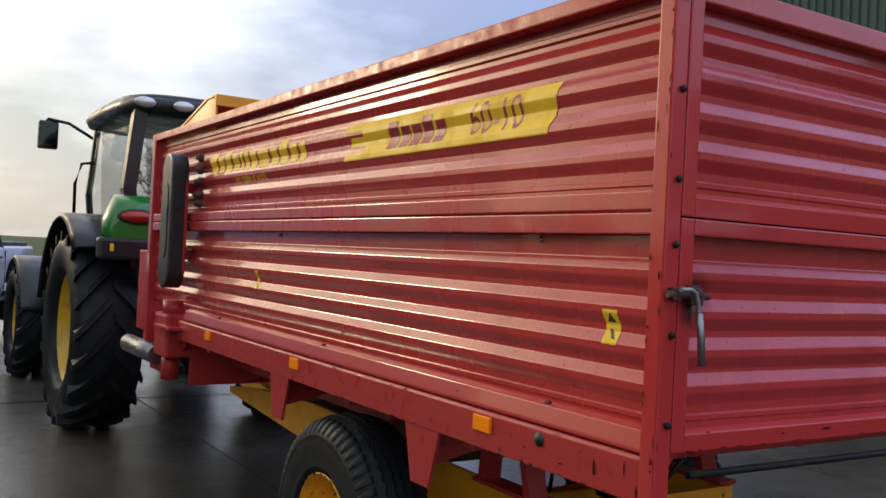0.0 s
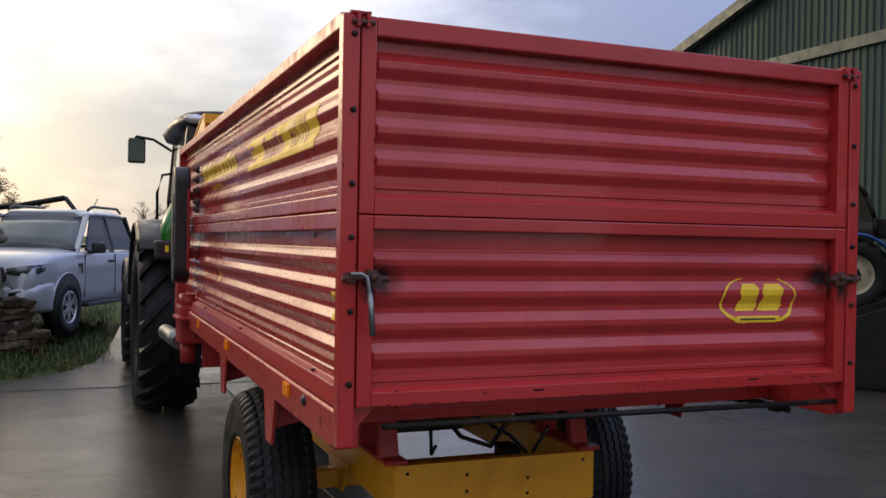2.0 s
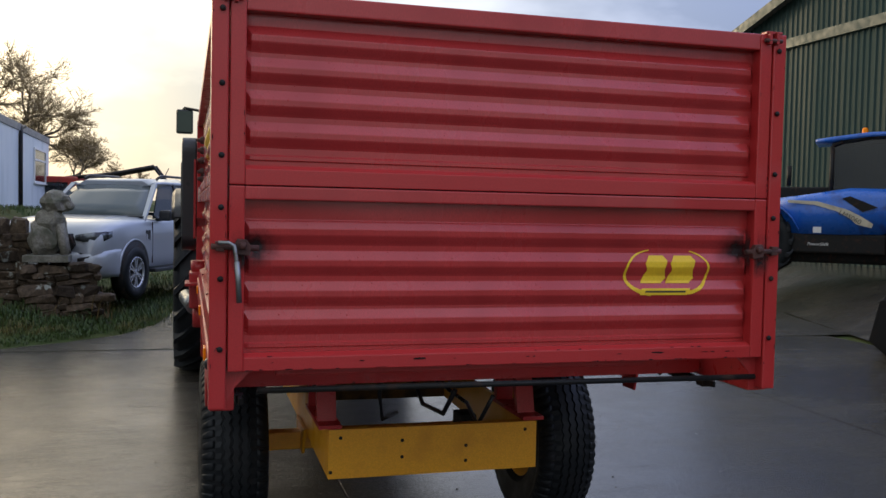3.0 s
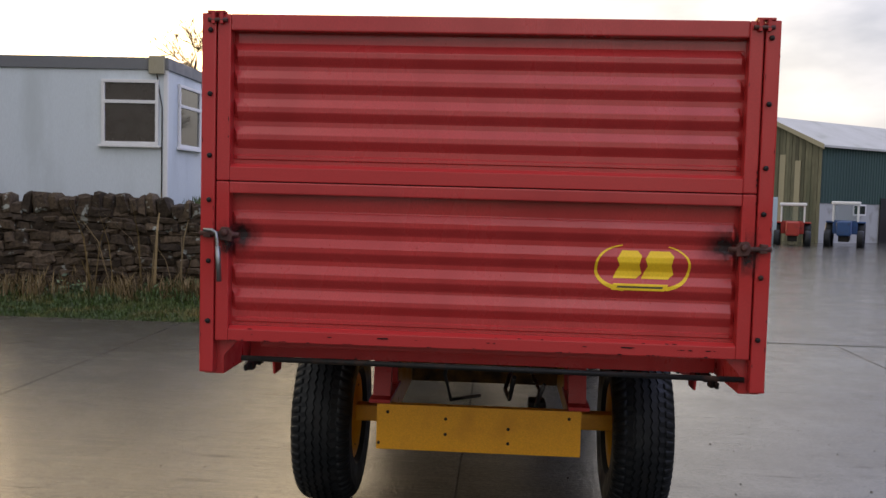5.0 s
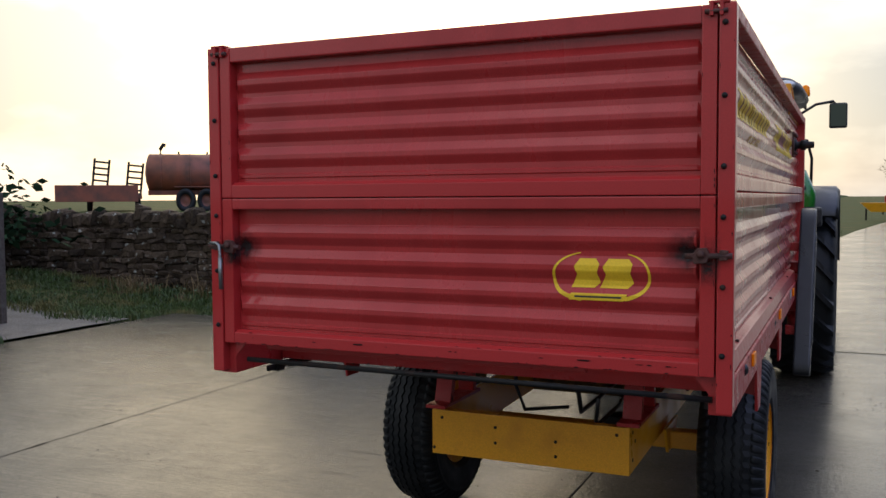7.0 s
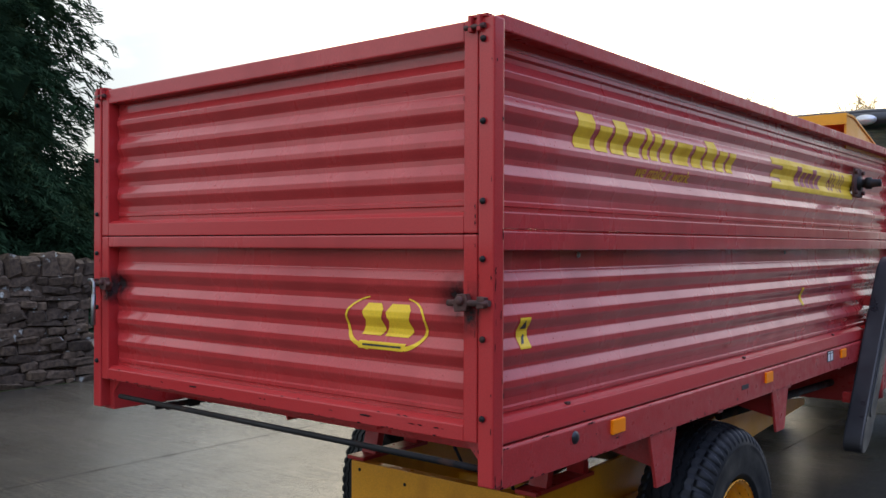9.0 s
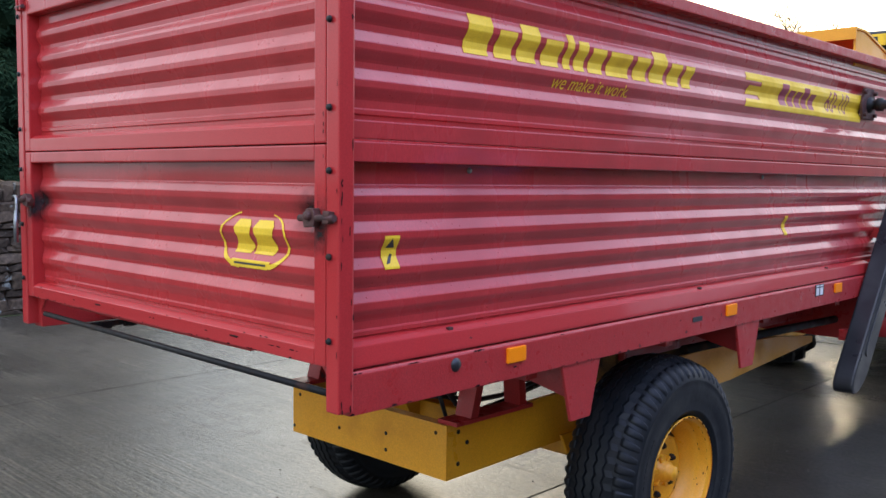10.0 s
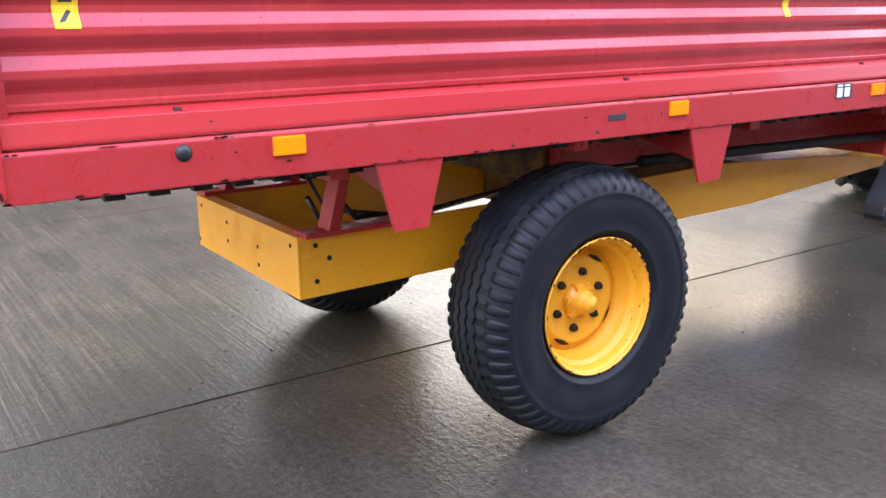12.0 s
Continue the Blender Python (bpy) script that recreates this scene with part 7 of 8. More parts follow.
    for x in (9.4, 11.0):
        part("rail_post", tube(bm_new(), [(x, 40.35, 0.75), (x, 40.35, 1.85)], 0.045, 8), M_WHITE, P)


far_shed()


def small_tractor(nm, label, at, turn, body, cabm, sc=1.0, rims=M_WHITE):
    T = thing(nm, label, "tractor")
    for s in (-1, 1):
        for y, R, W in ((0.0, 0.72, 0.40), (2.1, 0.52, 0.32)):
            w = new("wheel")
            w.parent = T
            w.location = (s * 0.78, y, R)
            part("tyre", lathe(bm_new(), [(R * 0.55, -W / 2), (R * 0.93, -W / 2), (R, -W / 3), (R, W / 3), (R * 0.93, W / 2), (R * 0.55, W / 2)], 24, "x", close=True), M_TYRE, w)
            part("rim", lathe(bm_new(), [(R * 0.56, s * W * 0.4), (R * 0.45, s * W * 0.2), (0, s * W * 0.25)], 20, "x"), rims, w)
        part("mudguard", box(bm_new(), *sorted((s * 0.5, s * 0.98)), -0.7, 0.5, 1.38, 1.46, 0.03), body, T)
    part("bonnet", box(bm_new(), -0.34, 0.34, 0.8, 2.7, 0.75, 1.5, 0.08), body, T)
    part("chassis", box(bm_new(), -0.25, 0.25, -0.5, 2.5, 0.45, 0.75, 0.02), M_BLACK, T)
    part("cab_lower", box(bm_new(), -0.6, 0.6, -0.5, 0.8, 0.8, 1.5, 0.04), body, T)
    part("cab_glass", box(bm_new(), -0.62, 0.62, -0.52, 0.85, 1.5, 2.35, 0.05), M_CABGLASS, T)
    part("cab_roof", box(bm_new(), -0.70, 0.70, -0.62, 0.95, 2.35, 2.52, 0.06), cabm, T)
    for x in (-0.6, 0.6):
        for y in (-0.5, 0.82):
            part("cab_pillar", box(bm_new(), x - 0.045, x + 0.045, y - 0.04, y + 0.04, 1.45, 2.36, 0.01), cabm, T)
    T.matrix_world = Matrix.Translation(at) @ Matrix.Rotation(radians(turn), 4, "Z") @ Matrix.Diagonal((sc, sc, sc, 1))
    return T


small_tractor("parked_tractor", "old tractor with a white cab and red base by the shed", (13.9, 41.0, -0.38), 163, M_REDPAINT, M_WHITE, 0.85)
small_tractor("parked_tractor", "blue tractor with a loader parked by the shed", (16.6, 41.6, -0.38), 158, M_DULLBLUE, M_WHITE, 0.9)
small_tractor("parked_tractor", "dark tractor with yellow wheel rims before the shed", (16.1, 29.3, -0.06), -116, M_GREEN, M_PLASTIC, 1.28, M_RIM_PLAIN)


def blower():
    """A red forage blower: fan case, hopper and a bent spout."""
    B = thing("forage_blower", "red forage blower with a bent spout standing by the shed", "farm machine")
    part("fan_case", lathe(bm_new(), [(0.0, -0.25), (0.62, -0.25), (0.66, -0.2), (0.66, 0.2), (0.62, 0.25), (0.0, 0.25)], 28, "y", (-0.55, 0, 0.95)), M_REDPAINT, B)
    part("spout", tube(bm_new(), [(0.1, 0, 0.9), (0.1, 0, 2.35), (0.0, 0, 2.65), (-0.3, 0, 2.85), (-0.7, 0, 2.75)], 0.24, 14), M_REDPAINT, B)
    part("body", box(bm_new(), -0.1, 1.0, -0.45, 0.45, 0.35, 1.75, 0.05), M_REDPAINT, B)
    part("hopper", loft(bm_new(), [[(-1.0, -0.6, 0.35), (1.3, -0.6, 0.35), (1.3, 0.6, 0.35), (-1.0, 0.6, 0.35)], [(-1.3, -0.8, 0.75), (1.5, -0.8, 0.75), (1.5, 0.8, 0.75), (-1.3, 0.8, 0.75)]], False), M_REDPAINT, B)
    for x in (-0.7, 0.9):
        part("wheel", lathe(bm_new(), [(0.0, -0.1), (0.3, -0.1), (0.34, 0.0), (0.3, 0.1), (0.0, 0.1)], 20, "y", (x, -0.65, 0.34)), M_TYRE, B)
    B.matrix_world = Matrix.Translation((24.6, 48.6, -0.42)) @ Matrix.Rotation(radians(-24), 4, "Z")


blower()


# ---------------------------------------------------------------- behind the stone wall
def slurry_tanker():
    T = thing("slurry_tanker", "rusty red-brown slurry tanker on twin axles behind the wall", "tanker")
    L, R = 4.3, 0.80
    prof = [(0.0, -L / 2 - 0.22), (R * 0.5, -L / 2 - 0.16), (R * 0.9, -L / 2 - 0.04), (R, -L / 2 + 0.04), (R, L / 2 - 0.04), (R * 0.9, L / 2 + 0.04), (R * 0.5, L / 2 + 0.16), (0.0, L / 2 + 0.22)]
    part("tank", lathe(bm_new(), prof, 40, "x", (0, 0, 1.65)), M_TANK, T, "dull red-brown tank")
    for x in (-1.5, 0, 1.5):
        part("tank_band", lathe(bm_new(), [(R + 0.002, x - 0.04), (R + 0.018, x - 0.03), (R + 0.018, x + 0.03), (R + 0.002, x + 0.04)], 40, "x", (0, 0, 1.65)), M_TANK, T)
    part("filler", tube(bm_new(), [(-1.55, 0, 2.40), (-1.55, 0, 2.66), (-1.40, 0, 2.84), (-1.28, 0, 2.80)], 0.09, 10), M_BLACK, T, "bent black filler pipe")
    for x in (-0.6, 0.9):
        part("valve", tube(bm_new(), [(x, 0, 2.42), (x, 0, 2.56)], 0.05, 10), M_BLACK, T)
    part("outlet", tube(bm_new(), [(2.30, 0, 1.75), (2.62, 0, 1.75)], 0.07, 12), M_BLACK, T)
    part("frame", box(bm_new(), -2.2, 2.6, -0.35, 0.35, 0.72, 0.92, 0.02), M_TANK, T)
    for x in (-0.25, 0.85):
        for s in (-1, 1):
            w = new("wheel")
            w.parent = T
            w.location = (x, s * 0.85, 0.50)
            part("tyre", lathe(bm_new(), [(0.26, -0.16), (0.46, -0.17), (0.50, -0.11), (0.50, 0.11), (0.46, 0.17), (0.26, 0.16)], 30, "y", close=True), M_TYRE, w)
            part("rim", lathe(bm_new(), [(0.27, s * 0.12), (0.22, s * 0.05), (0.12, s * 0.06), (0.0, s * 0.08)], 24, "y"), M_TANK, w)
        part("mudguard", box(bm_new(), x - 0.55, x + 0.55, -1.0, -0.68, 1.04, 1.08, 0.01), M_TANK, T)
    part("drawbar", prism(bm_new(), [(2.5, -0.3), (3.9, -0.05), (3.9, 0.05), (2.5, 0.3)], "z", 0.62, 0.75, 0.01), M_TANK, T)
    T.matrix_world = Matrix.Translation((-24.3, 27.9, 1.27)) @ Matrix.Rotation(radians(38), 4, "Z") @ Matrix.Diagonal((0.78, 1, 1, 1))


def container():
    C = thing("shipping_container", "faded green corrugated shipping container behind the cabin", "container")
    for k in range(8):
        o = part("end_sheet", ribbed(0.29, 2.3, 0.29, 0.036), M_CONT, C)
        o.matrix_local = Matrix.Translation((-2.36 + k * 0.29, 0.03, 0.14))
    for x in (-2.44, -0.12):
        part("corner_post", box(bm_new(), x, x + 0.12, 0.0, 0.14, 0.0, 2.58, 0.006), M_CONT, C)
        part("corner_casting", box(bm_new(), x - 0.01, x + 0.13, -0.01, 0.15, 2.46, 2.60, 0.01), M_BLACK, C)
    part("top_beam", box(bm_new(), -2.32, -0.12, 0.0, 0.12, 2.46, 2.585, 0.006), M_BLACK, C)
    part("shell", box(bm_new(), -2.44, 0.0, 0.16, 6.0, 0.0, 2.57, 0.01), M_CONT, C)
    C.matrix_world = Matrix.Translation((-9.25, 15.6, 0.92)) @ Matrix.Rotation(radians(-3), 4, "Z")


def low_loader():
    T = thing("low_loader_trailer", "rusty low plant trailer with two raised ladder ramps", "trailer")
    part("bed", box(bm_new(), -4.2, 2.0, -1.1, 1.1, 0.55, 0.72, 0.02), M_TANK, T)
    part("headboard", box(bm_new(), -4.2, 2.02, -1.14, -1.10, 0.45, 1.12, 0.01), M_TANK, T, "dull orange side board")
    part("tailboard", box(bm_new(), 2.03, 2.08, -2.2, 0.95, 0.45, 1.12, 0.01), M_TANK, T, "dull orange tailboard")
    for y in (-0.95, 0.35):
        bm = bm_new()
        for s in (0.0, 0.56):
            box(bm, 1.90, 1.98, y + s, y + s + 0.09, 0.72, 2.12, 0.005)
        for k in range(5):
            box(bm, 1.91, 1.97, y + 0.09, y + 0.56, 0.95 + k * 0.25, 1.03 + k * 0.25, 0.004)
        rr = part("ramp", bm, M_BLACK, T, "black ladder ramp")
        rr.rotation_euler = (radians(-6), 0, 0)
    for x in (-1.6, -0.7):
        for s in (-1, 1):
            w = part("wheel", lathe(bm_new(), [(0.0, 0.02), (0.20, 0.02), (0.22, 0.10), (0.38, 0.11), (0.41, 0.07), (0.41, -0.07), (0.38, -0.11), (0.0, -0.11)], 26, "y"), M_TYRE, T)
            mounted(w, Matrix.Translation((x, s * 0.98, 0.41)))
    T.matrix_world = Matrix.Translation((-27.3, 26.55, 1.28)) @ Matrix.Rotation(radians(-46), 4, "Z")


def forager():
    F = thing("forage_harvester", "lime green harvester with a domed engine cover", "harvester")
    lime = material("lime_paint", (0.075, 0.105, 0.022), 0.5, spot=(0.10, 0.13, 0.04), spot_scale=3, grain=0.08)
    bm = loft(bm_new(), [[(x, y, z) for x, z in ((-0.9, 0.6), (0.9, 0.6), (0.9, 1.5), (0.5, 1.95), (-0.5, 1.95), (-0.9, 1.5))] for y in (0.0, 2.4)])
    part("body", bm, lime, F)
    part("intake_screen", lathe(bm_new(), [(0.0, 0.0), (0.58, 0.0), (0.62, 0.10)], 28, "y", (0.1, -0.06, 1.22)), M_RUST, F, "round dusty intake screen")
    part("spout", tube(bm_new(), [(0.4, 0.6, 1.95), (-0.4, 0.2, 2.0), (-1.1, 0.0, 1.92)], 0.06, 10), M_BLACK, F)
    for s in (-1, 1):
        part("wheel", lathe(bm_new(), [(0.0, -0.15), (0.45, -0.15), (0.5, 0.0), (0.45, 0.15), (0.0, 0.15)], 26, "x", (s * 0.85, 0.8, 0.5)), M_TYRE, F)
    F.matrix_world = Matrix.Translation((-13.8, 18.75, 0.92)) @ Matrix.Rotation(radians(10), 4, "Z")


def red_implement():
    R = thing("folded_implement", "red tubular farm implement standing on the grass", "implement")
    for z in (0.9, 1.3):
        for y in (0.0, 0.8):
            part("frame_tube", tube(bm_new(), [(-2.0, y, z), (2.0, y, z + 0.08)], 0.05, 8), M_REDPAINT, R)
    for k in range(7):
        part("frame_brace", tube(bm_new(), [(-2.0 + k * 0.66, 0.0, 0.0), (-1.8 + k * 0.66, 0.8, 1.36)], 0.035, 6), M_REDPAINT, R)
    R.matrix_world = Matrix.Translation((-16.6, 22.6, 1.0)) @ Matrix.Rotation(radians(14), 4, "Z") @ Matrix.Diagonal((0.6, 1, 1, 1))


def rail_and_post():
    R = thing("post_and_rail", "weathered wooden rail fixed to a thick post on the wall", "fence")
    part("post", box(bm_new(), -8.38, -8.18, 10.8, 11.0, 1.2, 1.88, 0.02), M_BARK, R)
    part("rail", tube(bm_new(), [(-8.3, 10.9, 1.80), (-9.6, 11.05, 1.82)], 0.04, 8), M_BARK, R)
    part("rail", tube(bm_new(), [(-8.3, 10.9, 1.50), (-9.4, 11.02, 1.51)], 0.035, 8), M_BARK, R)


slurry_tanker()
container()
low_loader()
forager()
red_implement()
rail_and_post()


def red_lorry():
    T = thing("red_machine", "red farm machine with a folded black loader frame beyond the pickup", "farm machine")
    part("body", box(bm_new(), -1.4, 1.0, 0, 2.0, 0.7, 1.95, 0.08), M_REDPAINT, T)
    part("window", box(bm_new(), -1.0, -0.3, -0.02, 0.0, 1.35, 1.75, 0.01), M_GLASS, T)
    part("window", box(bm_new(), -0.1, 0.7, -0.02, 0.0, 1.35, 1.75, 0.01), M_GLASS, T)
    for x in (-0.9, 0.6):
        part("wheel", lathe(bm_new(), [(0.0, -0.15), (0.55, -0.15), (0.6, 0.0), (0.55, 0.15), (0.0, 0.15)], 26, "y", (x, -0.05, 0.6)), M_TYRE, T)
    for y in (0.2, 1.0):
        part("folded_arm", tube(bm_new(), [(0.6, y, 1.9), (2.0, y, 2.05), (3.4, y, 2.35), (3.7, y, 1.95), (3.2, y, 1.7)], 0.07, 8), M_BLACK, T)
    part("arm_brace", tube(bm_new(), [(2.0, 0.2, 2.05), (2.0, 1.0, 2.05)], 0.05, 8), M_BLACK, T)
    T.matrix_world = Matrix.Translation((-5.6, 29.5, 0.6)) @ Matrix.Rotation(radians(-6), 4, "Z")


red_lorry()


def far_implements():
    y = thing("yellow_hopper", "yellow seed hopper implement on the far verge", "implement")
    part("hopper", loft(bm_new(), [[(-0.5, -0.5, 0.6), (0.5, -0.5, 0.6), (0.5, 0.5, 0.6), (-0.5, 0.5, 0.6)], [(-1.2, -0.7, 1.25), (1.2, -0.7, 1.25), (1.2, 0.7, 1.25), (-1.2, 0.7, 1.25)]], False), M_YEL, y)
    for x in (-0.8, 0.8):
        part("leg", box(bm_new(), x - 0.06, x + 0.06, -0.06, 0.06, 0.0, 0.8), M_BLACK, y)
    y.location = (3.2, 68.0, 0.05)
    r = thing("red_drill", "red seed drill standing on the far verge", "implement")
    part("box", box(bm_new(), -1.2, 1.2, -0.4, 0.4, 0.9, 1.6, 0.04), M_REDPAINT, r)
    part("toolbar", box(bm_new(), -1.6, 1.6, -0.1, 0.1, 0.4, 0.6, 0.02), M_REDPAINT, r)
    for x in (-1.3, 0.0, 1.3):
        part("leg", box(bm_new(), x - 0.06, x + 0.06, -0.06, 0.06, 0.0, 0.9), M_BLACK, r)
    part("mast", tube(bm_new(), [(0, 0, 1.6), (0, 0, 3.1)], 0.06, 8), M_REDPAINT, r)
    r.location = (5.2, 82.0, 0.2)


far_implements()

# field fence along the far road
fp = thing("field_fence", "line of dark fence posts at the road side", "fence")
for k in range(5):
    part("post", box(bm_new(), 8.9 + k * 0.7, 9.1 + k * 0.7, 50.0 + k, 50.2 + k, -0.3, 1.0, 0.02), M_BARK, fp)
part("rail", tube(bm_new(), [(8.8, 50.0, 0.7), (12.0, 54.2, 0.7)], 0.06, 6), M_BARK, fp)


# ---------------------------------------------------------------- stone walls
def stone_mesh(k):
    bm = bm_new()
    box(bm, -0.5, 0.5, -0.5, 0.5, -0.5, 0.5)
    bmesh.ops.bevel(bm, geom=bm.edges[:], offset=0.17, segments=1, affect="EDGES")
    for v in bm.verts:
        v.co += Vector((noise.noise(v.co * 2.1 + Vector((k * 7.3, 0, 0))), noise.noise(v.co * 2.3 + Vector((0, k * 5.1, 3))), noise.noise(v.co * 2.2 + Vector((k, 4, k * 3.7))))) * 0.21
    me = bpy.data.meshes.new("stone")
    for f in bm.faces:
        f.smooth = False
    bm.to_mesh(me)
    bm.free()
    me.materials.append(M_STONE)
    return me


STONES = [stone_mesh(k) for k in range(9)]


def stone_wall(name, label, p, q, height, thick=0.45, limit=290, near=(0.0, 1.0), cope=True, seed=1):
    """A dry stone wall from p to q on the ground; its seen face lies to the right of p->q."""
    rng = random.Random(seed)
    p, q = Vector(p), Vector(q)
    d = (q - p)
    L = d.length
    d.normalize()
    ang = math.atan2(d.y, d.x)
    W = tagged(new(name), label, "wall", kind="structure")
    W.matrix_world = Matrix.Translation(p) @ Matrix.Rotation(ang, 4, "Z")
    # core follows the height
    bm = bm_new()
    n = max(2, int(L / 0.5))
    rings = []
    for i in range(n + 1):
        u = 0.04 + (L - 0.08) * i / n
        h = height(u / L) - 0.05
        rings.append([(u, 0.07, -0.3), (u, thick - 0.07, -0.3), (u, thick - 0.10, h), (u, 0.10, h)])
    loft(bm, rings, False)
    part("core", bm, M_STONEJ, W)
    items = []
    for faceside in (0, 1):
        z = -0.12
        while z < height(0.5) + 0.3:
            ch = rng.uniform(0.06, 0.15)
            u = rng.uniform(-0.15, 0.0)
            while u < L:
                w = rng.uniform(0.10, 0.44)
                um = u + w / 2
                if 0 <= um <= L and z + ch * 0.7 < height(um / L):
                    items.append((faceside, um, z + ch / 2, w * 0.97, ch * 0.97))
                u += w
            z += ch
    rest = bm_new()
    made = 0
    for faceside, u, z, w, h in items:
        dep = rng.uniform(0.15, 0.22)
        yc = 0.075 + rng.uniform(-0.035, 0.03) if faceside == 0 else thick - 0.075
        h *= rng.uniform(0.85, 1.35)
        z += rng.uniform(-0.02, 0.02)
        m = Matrix.Translation((u, yc + (z * 0.05 if faceside == 0 else -z * 0.05), z)) @ Matrix.Rotation(rng.gauss(0, 0.09), 4, "Y") @ Matrix.Rotation(rng.uniform(-0.15, 0.15), 4, "Z") @ Matrix.Diagonal((w, dep, h, 1))
        if faceside == 0 and near[0] <= u / L <= near[1] and made < limit:
            o = new("stone", rng.choice(STONES))
            o.parent = W
            o.matrix_local = m
            made += 1
        else:
            me = rng.choice(STONES)
            a = len(rest.verts)
            rest.from_mesh(me)
            rest.verts.ensure_lookup_table()
            for v in rest.verts[a:]:
                v.co = m @ v.co
    if cope:
        u = 0.0
        while u < L - 0.1:
            w = rng.uniform(0.10, 0.26)
            h = rng.uniform(0.20, 0.36)
            m = Matrix.Translation((u + w / 2, thick / 2, height((u + w / 2) / L) + h / 2 - 0.06)) @ Matrix.Rotation(rng.uniform(-0.25, 0.25), 4, "Y") @ Matrix.Diagonal((w * 1.05, thick * rng.uniform(0.75, 0.95), h, 1))
            o = new("cope_stone", rng.choice(STONES))
            o.parent = W
            o.matrix_local = m
            u += w
    if len(rest.verts):
        tagged(part("stones", rest, M_STONEJ, W), kind="stuff")
    else:
        rest.free()
    return W


stone_wall("wall_north", "dark lichen-spotted dry stone wall with upright coping", (-15.5, 9.5, 0), (-3.2, 10.93, 0), lambda k: 1.30 + 0.10 * (1 - k) + 0.05 * math.sin(k * 19), near=(0.35, 1.0), seed=3)
stone_wall("wall_end", "low broken end of the dry stone wall", (-3.17, 10.6, 0), (-2.25, 10.75, 0), lambda k: 0.88 - 0.06 * k, cope=False, seed=5)
stone_wall("wall_west", "dry stone wall with lichen and upright coping by the drive", (-8.95, -9.5, 0), (-8.55, 4.38, 0), lambda k: 1.36, near=(0.70, 1.0), seed=8)


def statue():
    """A seated garden animal in stone, kept to plain masses."""
    bm = bm_new()
    box(bm, -0.27, 0.27, -0.20, 0.20, 0.0, 0.09, 0.01)
    blob(bm, (-0.05, 0.02, 0.30), (0.20, 0.17, 0.24), 3, 0.3, 1)
    blob(bm, (0.04, 0.0, 0.50), (0.17, 0.16, 0.24), 3, 0.35, 2)
    blob(bm, (0.10, -0.01, 0.76), (0.17, 0.16, 0.17), 3, 0.35, 3)
    blob(bm, (0.24, -0.02, 0.73), (0.08, 0.08, 0.07), 2, 0.2, 4)
    for y in (-0.09, 0.08):
        tube(bm, [(0.16, y, 0.50), (0.19, y, 0.25), (0.22, y, 0.10)], 0.055, 10)
    o = part("garden_statue", bm, M_STATUE)
    o.location = (-2.96, 10.85, 0.87)
    o.scale = (1.1, 1.1, 1.08)
    tagged(o, "weathered stone animal statue on the wall end", "statue")


statue()


# ---------------------------------------------------------------- plants
def blades(name, label, spots, m, seed=1, cat="grass"):
    """Bent blades from (x, y, z, height, lean) tufts, joined as one."""
    rng = random.Random(seed)
    vs, fs = [], []
    for x, y, z, h, n, sp in spots:
        for _ in range(n):
            a = rng.uniform(0, 6.283)
            bx, by = x + rng.gauss(0, sp), y + rng.gauss(0, sp)
            hh = h * rng.uniform(0.5, 1.25)
            ln = hh * rng.uniform(0.15, 0.75)
            w = rng.uniform(0.004, 0.009) * (1 + hh)
            dx, dy = math.cos(a), math.sin(a)
            i = len(vs)
            vs += [(bx - dy * w, by + dx * w, z), (bx + dy * w, by - dx * w, z), (bx + dx * ln * 0.35 + dy * w * 0.8, by + dy * ln * 0.35 - dx * w * 0.8, z + hh * 0.6),
                   (bx + dx * ln * 0.35 - dy * w * 0.8, by + dy * ln * 0.35 + dx * w * 0.8, z + hh * 0.6), (bx + dx * ln, by + dy * ln, z + hh)]
            fs += [(i, i + 1, i + 2, i + 3), (i + 3, i + 2, i + 4)]
    me = bpy.data.meshes.new(name)
    me.from_pydata(vs, [], fs)
    me.materials.append(m)
    return tagged(new(name, me), label, cat, kind="stuff")


rng = random.Random(11)
spots, dead = [], []
for _ in range(5200):       # verge below the wall
    x = rng.uniform(-13.5, -1.3)
    yf = 8.30 + (0.0 if x < -3.9 else (x + 3.9) * 0.75)
    yb = 9.55 + (x + 15.5) * 0.115
    y = rng.uniform(yf, max(yf + 0.2, yb)) if x < -2.3 else rng.uniform(yf, yf + 6)
    if x < -8.3:
        y = rng.uniform(7.4, yb)
    k = smooth(yf, yb, y)
    spots.append((x, y, ground_z(x, y) + 0.10 * k * (1 if x < -3 else 0), 0.045 + 0.09 * k * rng.random(), 6, 0.05))
for _ in range(1500):      # round the pickup
    y = rng.uniform(9.8, 20)
    x = rng.uniform(-7, -1.45 + (y - 11) * 0.06)
    spots.append((x, y, ground_z(x, y), 0.09, 5, 0.06))
for _ in range(900):      # beside the drive and the far verge
    y = rng.uniform(14, 46)
    spots.append((rng.uniform(-3.0, -1.5 + (y - 12) * 0.075), y, ground_z(-2, y), 0.12, 5, 0.12))
for _ in range(500):
    x = rng.uniform(-12, -8.4)
    spots.append((x, rng.uniform(4.6, 5.1), ground_z(x, 5) + 0.02, 0.10, 5, 0.08))
    spots.append((x, rng.uniform(6.9, 7.6), ground_z(x, 7) + 0.02, 0.10, 5, 0.08))
blades("grass", "short wet green verge grass with some dead blades", spots, M_GRASS, 2)
